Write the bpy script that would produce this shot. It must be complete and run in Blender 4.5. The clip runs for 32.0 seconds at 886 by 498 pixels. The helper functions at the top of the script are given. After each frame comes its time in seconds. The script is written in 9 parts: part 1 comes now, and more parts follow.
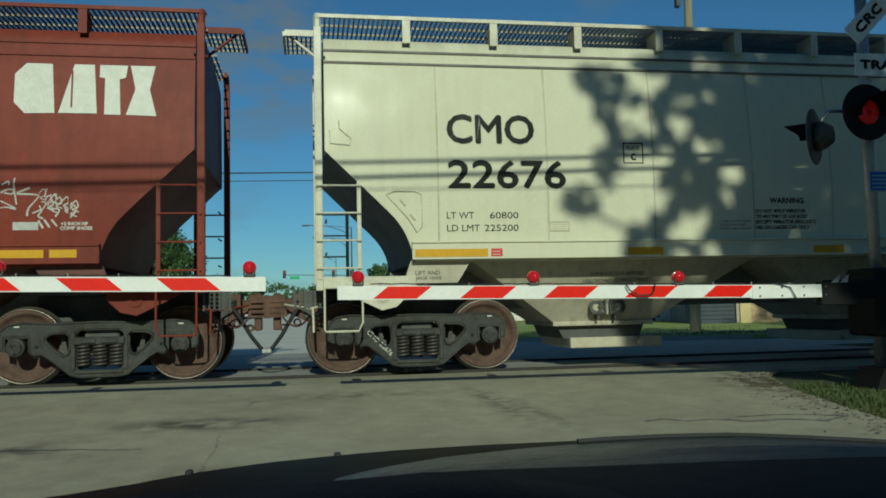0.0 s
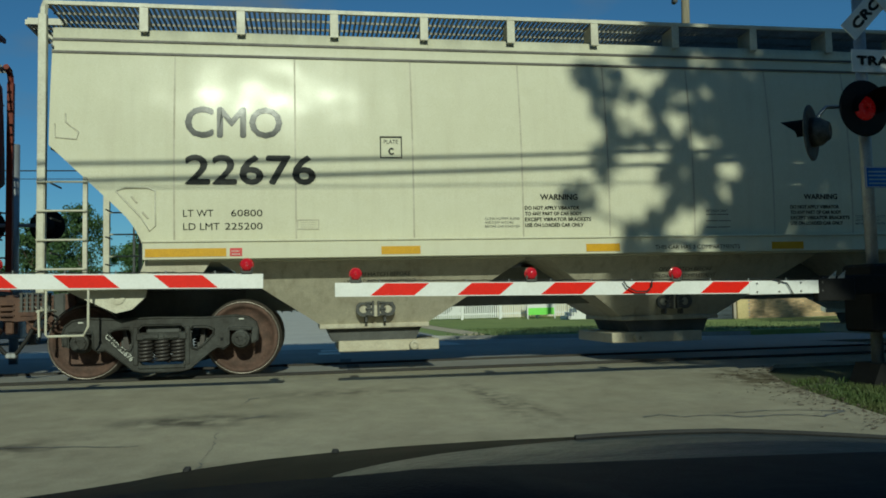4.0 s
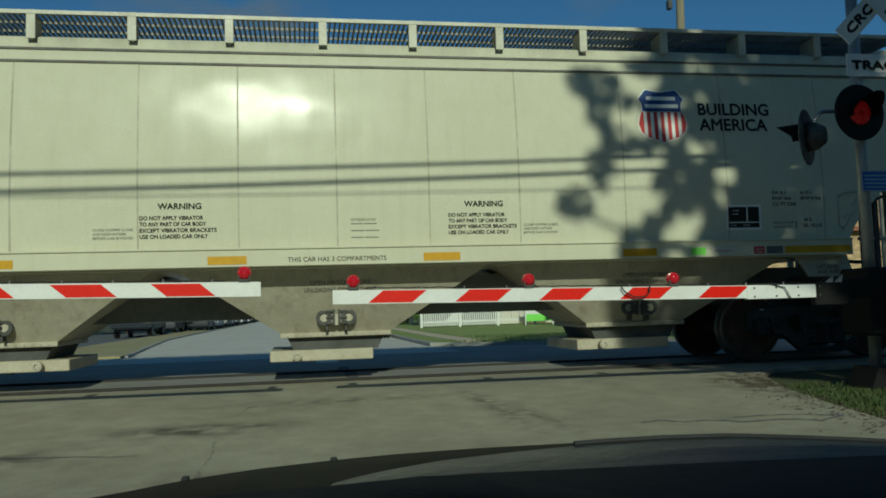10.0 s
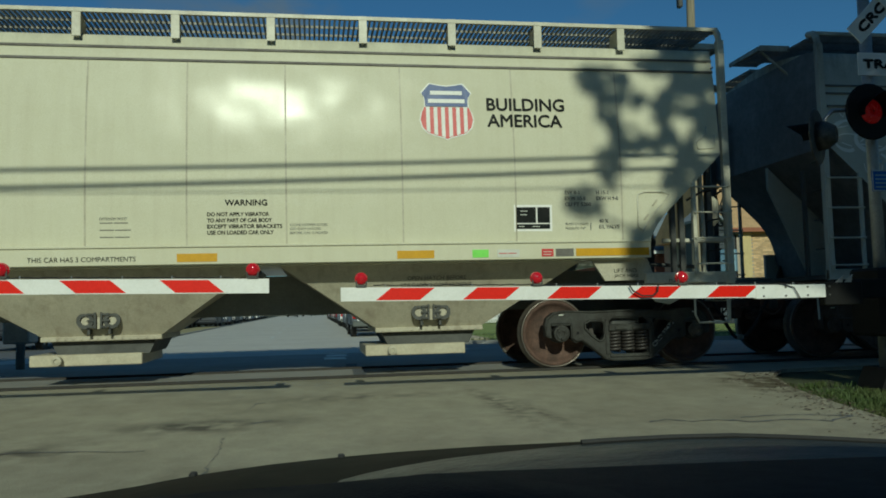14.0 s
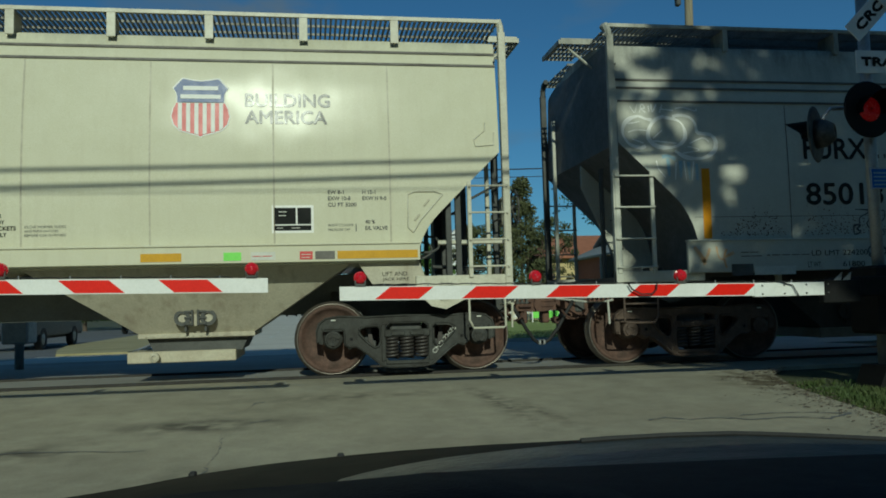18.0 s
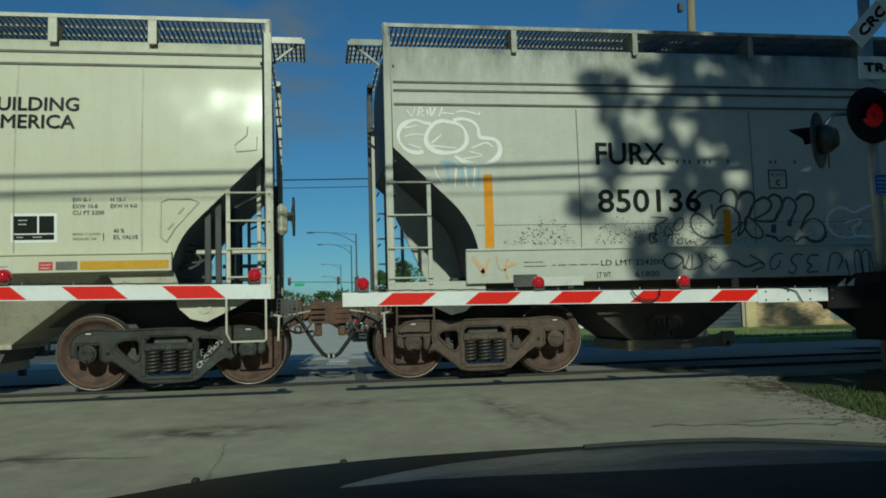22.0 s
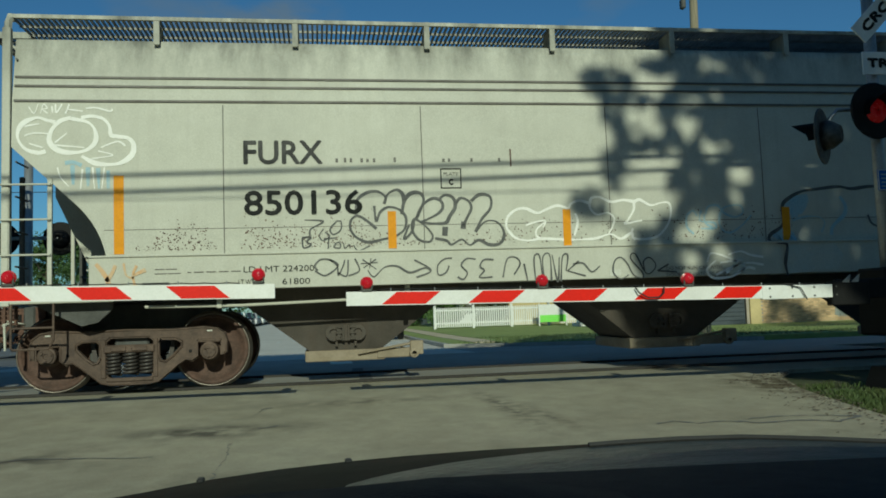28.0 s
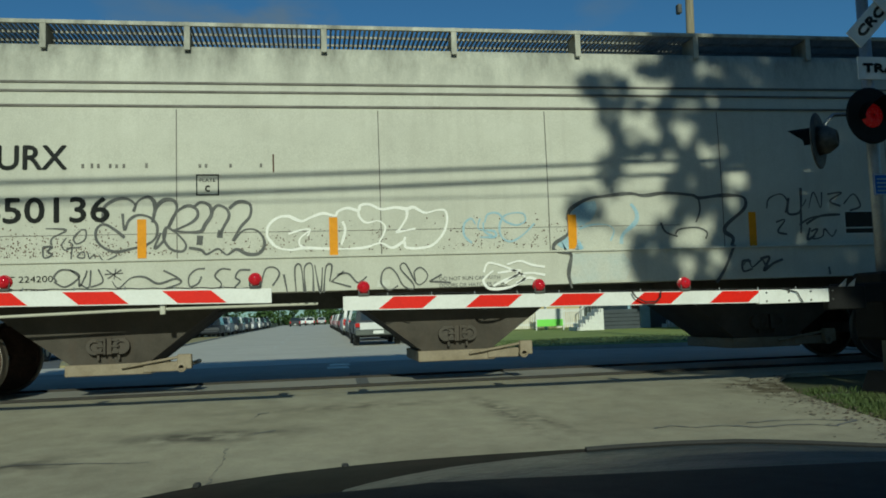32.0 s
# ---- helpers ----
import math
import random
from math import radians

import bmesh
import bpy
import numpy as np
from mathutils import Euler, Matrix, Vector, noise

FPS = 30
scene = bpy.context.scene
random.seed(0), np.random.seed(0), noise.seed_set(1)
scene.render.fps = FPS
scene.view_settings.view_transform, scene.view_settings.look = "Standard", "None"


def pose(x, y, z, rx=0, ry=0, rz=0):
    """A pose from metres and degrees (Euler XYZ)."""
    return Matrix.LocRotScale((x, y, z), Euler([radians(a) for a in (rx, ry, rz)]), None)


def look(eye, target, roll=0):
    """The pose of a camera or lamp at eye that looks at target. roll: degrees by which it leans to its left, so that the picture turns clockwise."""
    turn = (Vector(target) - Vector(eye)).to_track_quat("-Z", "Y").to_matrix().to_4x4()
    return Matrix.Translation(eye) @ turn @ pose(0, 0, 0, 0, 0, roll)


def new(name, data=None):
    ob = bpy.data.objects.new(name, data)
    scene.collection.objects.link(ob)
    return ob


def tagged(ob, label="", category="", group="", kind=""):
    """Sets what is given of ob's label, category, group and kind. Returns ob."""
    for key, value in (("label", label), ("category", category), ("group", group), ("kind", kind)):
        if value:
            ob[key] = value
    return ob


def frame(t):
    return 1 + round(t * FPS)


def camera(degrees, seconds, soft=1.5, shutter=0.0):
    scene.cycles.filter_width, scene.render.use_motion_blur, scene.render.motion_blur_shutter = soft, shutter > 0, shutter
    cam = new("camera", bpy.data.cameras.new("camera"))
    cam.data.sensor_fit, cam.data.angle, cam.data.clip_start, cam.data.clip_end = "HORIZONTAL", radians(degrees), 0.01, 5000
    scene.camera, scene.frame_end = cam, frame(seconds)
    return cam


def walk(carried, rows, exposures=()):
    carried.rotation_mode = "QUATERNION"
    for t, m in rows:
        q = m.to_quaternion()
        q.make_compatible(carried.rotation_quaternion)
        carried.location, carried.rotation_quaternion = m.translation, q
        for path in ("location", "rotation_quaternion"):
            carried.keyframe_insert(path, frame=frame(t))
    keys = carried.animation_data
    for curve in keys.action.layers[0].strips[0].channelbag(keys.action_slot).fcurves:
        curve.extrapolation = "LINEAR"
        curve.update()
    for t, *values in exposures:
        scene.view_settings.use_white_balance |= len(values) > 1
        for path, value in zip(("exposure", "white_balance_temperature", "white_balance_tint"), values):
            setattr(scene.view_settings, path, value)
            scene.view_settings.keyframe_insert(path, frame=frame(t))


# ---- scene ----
# Level crossing seen from a stopped car. x runs along the rails, y away from the car, z up; z = 0 is the rail top.
EYE = (0.0, 0.0, 0.84)
cam = camera(57.3, 32.0, soft=1.8)
# seconds, tilt, turn, lean
VIEW = [
    (0, 94.00, -9.42, -1.24), (0.5, 93.96, -9.40, -1.25), (1, 94.27, -9.33, -1.32), (1.5, 94.35, -9.33, -1.38),
    (2, 94.16, -9.46, -1.37), (2.5, 94.05, -9.46, -1.34), (3, 93.97, -9.50, -1.35), (3.5, 93.83, -9.58, -1.33),
    (5.5, 93.67, -9.58, -1.39), (6, 93.59, -9.51, -1.34), (6.5, 93.73, -9.51, -1.40), (7, 93.80, -9.46, -1.39),
    (7.5, 93.98, -9.41, -1.40), (8, 93.95, -9.45, -1.44), (8.5, 93.92, -9.56, -1.46), (9, 94.15, -9.58, -1.58),
    (9.5, 94.18, -9.72, -1.72), (10, 94.23, -9.79, -1.77), (10.5, 94.57, -9.88, -1.80), (11, 94.64, -9.76, -1.62),
    (11.5, 94.64, -9.62, -1.48), (12, 94.61, -9.55, -1.49), (12.5, 94.55, -9.47, -1.43), (13, 94.43, -9.47, -1.43),
    (13.5, 94.15, -9.31, -1.45), (14, 94.09, -9.21, -1.43), (14.5, 94.19, -9.32, -1.44), (16.5, 94.46, -9.55, -1.54),
    (17, 94.41, -9.48, -1.51), (17.5, 94.16, -9.35, -1.54), (18, 94.01, -9.29, -1.60), (18.5, 93.81, -9.17, -1.51),
    (19, 93.75, -9.06, -1.53), (19.5, 93.91, -9.22, -1.58), (20, 93.86, -9.62, -1.55), (20.5, 93.90, -9.50, -1.56),
    (21, 94.19, -9.31, -1.48), (21.5, 94.29, -9.17, -1.52), (22, 94.44, -9.10, -1.61), (22.5, 94.70, -9.09, -1.71),
    (23, 94.75, -9.12, -1.74), (23.5, 94.78, -9.11, -1.81), (24, 94.77, -9.16, -1.83), (24.5, 94.80, -9.12, -1.88),
    (25, 94.63, -9.16, -1.89), (25.5, 94.41, -9.19, -1.84), (27.5, 94.32, -8.82, -1.91), (28, 94.35, -8.85, -1.94),
    (28.5, 94.41, -8.93, -1.96), (29, 94.40, -8.94, -1.95), (29.5, 94.35, -8.99, -1.93), (30, 94.64, -9.06, -1.99),
    (30.5, 94.83, -9.07, -2.07), (31, 94.75, -9.07, -1.98), (31.5, 94.71, -9.09, -1.96), (32, 94.66, -9.08, -1.97),
]
walk(cam, [(t, Matrix.Translation(EYE) @ pose(0, 0, 0, 0, 0, yaw) @ pose(0, 0, 0, tilt) @ pose(0, 0, 0, 0, 0, lean))
           for t, tilt, yaw, lean in VIEW], exposures=[(0.0, -0.08, 6150, -15), (4.0, -0.14, 6150, -15), (7.0, -0.3, 6150, -15), (16.0, -0.3, 6150, -15), (19.0, -0.36, 5900, -15), (22.0, -0.3, 5850, -15), (24.0, -0.16, 5950, -15), (27.0, -0.08, 6230, -14), (32.0, -0.06, 6180, -14)])

# ---------------------------------------------------------------- light
SUN_EL, SUN_AZ = 25.0, 2.6  # height of the sun, and its turn to the left of straight behind the car
world = bpy.data.worlds.new("sky")
scene.world = world
world.use_nodes = True
wn = world.node_tree.nodes
sky = wn.new("ShaderNodeTexSky")
sky.sky_type, sky.sun_disc = "NISHITA", False
sky.sun_elevation, sky.sun_rotation = radians(SUN_EL), radians(180 + SUN_AZ)
sky.air_density, sky.dust_density, sky.ozone_density = 1.0, 0.1, 4.0
wc = wn.new("ShaderNodeTexCoord")
wm = wn.new("ShaderNodeMapping")
wm.inputs["Scale"].default_value = (2.2, 2.2, 6.0)
wm.inputs["Location"].default_value = (0.35, 0.1, 0.2)
wno = wn.new("ShaderNodeTexNoise")
wno.inputs["Scale"].default_value, wno.inputs["Detail"].default_value = 2.2, 7.0
wr = wn.new("ShaderNodeValToRGB")
wr.color_ramp.elements[0].position, wr.color_ramp.elements[1].position = 0.53, 0.74
wr.color_ramp.elements[1].color = (0.5, 0.5, 0.5, 1)
wx = wn.new("ShaderNodeMix")
wx.data_type = "RGBA"
wx.inputs[7].default_value = (3.2, 3.4, 3.7, 1)
wl = world.node_tree.links
wl.new(wc.outputs["Generated"], wm.inputs["Vector"])
wl.new(wm.outputs["Vector"], wno.inputs["Vector"])
wl.new(wno.outputs["Fac"], wr.inputs["Fac"])
# one thin cloud low over the street
wd = wn.new("ShaderNodeVectorMath")
wd.operation = "DOT_PRODUCT"
wd.inputs[1].default_value = (-0.05, 0.949, 0.308)
wl.new(wc.outputs["Generated"], wd.inputs[0])
wg = wn.new("ShaderNodeMapRange")
wg.inputs["From Min"].default_value, wg.inputs["From Max"].default_value, wg.inputs["To Max"].default_value = 0.9935, 0.999, 0.6
wl.new(wd.outputs["Value"], wg.inputs["Value"])
wk = wn.new("ShaderNodeTexNoise")
wk.inputs["Scale"].default_value, wk.inputs["Detail"].default_value = 9.0, 6.0
wl.new(wm.outputs["Vector"], wk.inputs["Vector"])
wq = wn.new("ShaderNodeMapRange")
wq.inputs["From Min"].default_value, wq.inputs["From Max"].default_value = 0.4, 0.68
wl.new(wk.outputs["Fac"], wq.inputs["Value"])
wp = wn.new("ShaderNodeMath")
wp.operation = "MULTIPLY_ADD"
wl.new(wg.outputs["Result"], wp.inputs[0])
wl.new(wq.outputs["Result"], wp.inputs[1])
wl.new(wr.outputs["Color"], wp.inputs[2])
wl.new(wp.outputs[0], wx.inputs["Factor"])
wt = wn.new("ShaderNodeMix")
wt.data_type, wt.blend_type = "RGBA", "MULTIPLY"
wt.inputs["Factor"].default_value = 1.0
wt.inputs[7].default_value = (0.74, 1.05, 1.3, 1)
wl.new(sky.outputs["Color"], wt.inputs[6])
wl.new(wt.outputs[2], wx.inputs[6])
wl.new(wx.outputs[2], wn["Background"].inputs["Color"])
wn["Background"].inputs["Strength"].default_value = 0.05
sun = new("sun", bpy.data.lights.new("sun", "SUN"))
sun.data.energy, sun.data.angle, sun.data.color = 3.15, radians(0.53), (1.0, 0.93, 0.8)
_az, _el = radians(SUN_AZ), radians(SUN_EL)
SUN = Vector((-math.sin(_az) * math.cos(_el), -math.cos(_az) * math.cos(_el), math.sin(_el)))
sun.matrix_world = look((-3, -30, 20), Vector((-3, -30, 20)) - SUN)

# ---------------------------------------------------------------- materials


def mat(name, base, rough=0.6, metal=0.0, dark=None, scale=3.0, amount=0.5, grain=60.0, bump=0.15, stretch=(1, 1, 1),
        streaks=None, streak_amount=0.0, emit=0.0, spec=0.5, islands=0.0, ripple=0.0, mottle=0.25, grime=None):
    """A painted or natural surface: broad stains and fine grain, optional run-down streaks, relief."""
    m = bpy.data.materials.new(name)
    m.use_nodes = True
    n, l = m.node_tree.nodes, m.node_tree.links
    b = n["Principled BSDF"]
    tc = n.new("ShaderNodeTexCoord")
    mp = n.new("ShaderNodeMapping")
    mp.inputs["Scale"].default_value = stretch
    l.new(tc.outputs["Object"], mp.inputs["Vector"])
    big = n.new("ShaderNodeTexNoise")
    big.inputs["Scale"].default_value, big.inputs["Detail"].default_value, big.inputs["Roughness"].default_value = scale, 6, 0.65
    l.new(mp.outputs["Vector"], big.inputs["Vector"])
    fine = n.new("ShaderNodeTexNoise")
    fine.inputs["Scale"].default_value, fine.inputs["Detail"].default_value = grain, 3
    l.new(tc.outputs["Object"], fine.inputs["Vector"])
    dark = dark or tuple(c * 0.6 for c in base)
    mid = n.new("ShaderNodeTexNoise")
    mid.inputs["Scale"].default_value, mid.inputs["Detail"].default_value, mid.inputs["Roughness"].default_value = scale * 7, 5, 0.7
    l.new(mp.outputs["Vector"], mid.inputs["Vector"])
    ramp = n.new("ShaderNodeValToRGB")
    ramp.color_ramp.elements[0].position, ramp.color_ramp.elements[1].position = 0.36, 0.66
    l.new(big.outputs["Fac"], ramp.inputs["Fac"])
    mul = n.new("ShaderNodeMath")
    mul.operation = "MULTIPLY"
    mul.inputs[1].default_value = amount
    l.new(ramp.outputs["Color"], mul.inputs[0])
    mix = n.new("ShaderNodeMix")
    mix.data_type = "RGBA"
    mix.inputs[6].default_value, mix.inputs[7].default_value = (*base, 1), (*dark, 1)
    l.new(mul.outputs[0], mix.inputs["Factor"])
    out = mix.outputs[2]
    g = n.new("ShaderNodeMix")
    g.data_type, g.blend_type = "RGBA", "OVERLAY"
    g.inputs["Factor"].default_value = 0.25
    l.new(out, g.inputs[6])
    l.new(fine.outputs["Fac"], g.inputs[7])
    g2 = n.new("ShaderNodeMix")
    g2.data_type, g2.blend_type = "RGBA", "OVERLAY"
    g2.inputs["Factor"].default_value = mottle
    l.new(g.outputs[2], g2.inputs[6])
    l.new(mid.outputs["Fac"], g2.inputs[7])
    out = g2.outputs[2]
    if streaks:
        sm = n.new("ShaderNodeMapping")
        sm.inputs["Scale"].default_value = (9, 9, 0.55)
        l.new(tc.outputs["Object"], sm.inputs["Vector"])
        sn = n.new("ShaderNodeTexNoise")
        sn.inputs["Scale"].default_value, sn.inputs["Detail"].default_value = 1.0, 5
        l.new(sm.outputs["Vector"], sn.inputs["Vector"])
        sr = n.new("ShaderNodeValToRGB")
        sr.color_ramp.elements[0].position, sr.color_ramp.elements[1].position = 0.5, 0.8
        l.new(sn.outputs["Fac"], sr.inputs["Fac"])
        sa = n.new("ShaderNodeMath")
        sa.operation = "MULTIPLY"
        sa.inputs[1].default_value = streak_amount
        l.new(sr.outputs["Color"], sa.inputs[0])
        sx = n.new("ShaderNodeMix")
        sx.data_type = "RGBA"
        sx.inputs[7].default_value = (*streaks, 1)
        l.new(sa.outputs[0], sx.inputs["Factor"])
        l.new(out, sx.inputs[6])
        out = sx.outputs[2]
    if grime:  # dark run-down dirt under the roof's edge: from height, to height, colour
        gz = n.new("ShaderNodeSeparateXYZ")
        l.new(tc.outputs["Object"], gz.inputs[0])
        gm = n.new("ShaderNodeMapRange")
        gm.inputs["From Min"].default_value, gm.inputs["From Max"].default_value = grime[0], grime[1]
        l.new(gz.outputs["Z"], gm.inputs["Value"])
        gp = n.new("ShaderNodeMapping")
        gp.inputs["Scale"].default_value = (2.6, 2.6, 0.9)
        l.new(tc.outputs["Object"], gp.inputs["Vector"])
        gn = n.new("ShaderNodeTexNoise")
        gn.inputs["Scale"].default_value, gn.inputs["Detail"].default_value, gn.inputs["Roughness"].default_value = 1.0, 7, 0.7
        l.new(gp.outputs["Vector"], gn.inputs["Vector"])
        gr = n.new("ShaderNodeMapRange")
        gr.inputs["From Min"].default_value, gr.inputs["From Max"].default_value, gr.inputs["To Max"].default_value = 0.36, 0.66, 0.85
        l.new(gn.outputs["Fac"], gr.inputs["Value"])
        gg = n.new("ShaderNodeMath")
        gg.operation = "MULTIPLY"
        l.new(gm.outputs["Result"], gg.inputs[0])
        l.new(gr.outputs["Result"], gg.inputs[1])
        gx = n.new("ShaderNodeMix")
        gx.data_type = "RGBA"
        gx.inputs[7].default_value = (*grime[2], 1)
        l.new(gg.outputs[0], gx.inputs["Factor"])
        l.new(out, gx.inputs[6])
        out = gx.outputs[2]
    if islands:
        oi = n.new("ShaderNodeNewGeometry")
        hv = n.new("ShaderNodeHueSaturation")
        mr = n.new("ShaderNodeMapRange")
        mr.inputs["To Min"].default_value, mr.inputs["To Max"].default_value = 1 - islands, 1 + islands
        l.new(oi.outputs["Random Per Island"], mr.inputs["Value"])
        l.new(mr.outputs["Result"], hv.inputs["Value"])
        l.new(out, hv.inputs["Color"])
        out = hv.outputs["Color"]
    l.new(out, b.inputs["Base Color"])
    rr = n.new("ShaderNodeMapRange")
    rr.inputs["To Min"].default_value, rr.inputs["To Max"].default_value = max(0.02, rough - 0.1), min(1, rough + 0.12)
    l.new(big.outputs["Fac"], rr.inputs["Value"])
    l.new(rr.outputs["Result"], b.inputs["Roughness"])
    b.inputs["Metallic"].default_value = metal
    b.inputs["Specular IOR Level"].default_value = spec
    if bump:
        bp = n.new("ShaderNodeBump")
        bp.inputs["Strength"].default_value, bp.inputs["Distance"].default_value = bump, 0.01
        l.new(fine.outputs["Fac"], bp.inputs["Height"])
        l.new(bp.outputs["Normal"], b.inputs["Normal"])
        if ripple:
            wv = n.new("ShaderNodeTexNoise")
            wv.inputs["Scale"].default_value, wv.inputs["Detail"].default_value = 1.3, 1
            l.new(tc.outputs["Object"], wv.inputs["Vector"])
            b2 = n.new("ShaderNodeBump")
            b2.inputs["Strength"].default_value, b2.inputs["Distance"].default_value = 1.0, ripple
            l.new(wv.outputs["Fac"], b2.inputs["Height"])
            l.new(b2.outputs["Normal"], bp.inputs["Normal"])
    if emit:
        b.inputs["Emission Color"].default_value, b.inputs["Emission Strength"].default_value = (*base, 1), emit
    return m


def glass(name, tint, rough=0.05):
    m = bpy.data.materials.new(name)
    m.use_nodes = True
    b = m.node_tree.nodes["Principled BSDF"]
    b.inputs["Base Color"].default_value = (*tint, 1)
    b.inputs["Roughness"].default_value = rough
    b.inputs["Specular IOR Level"].default_value = 0.8
    return m


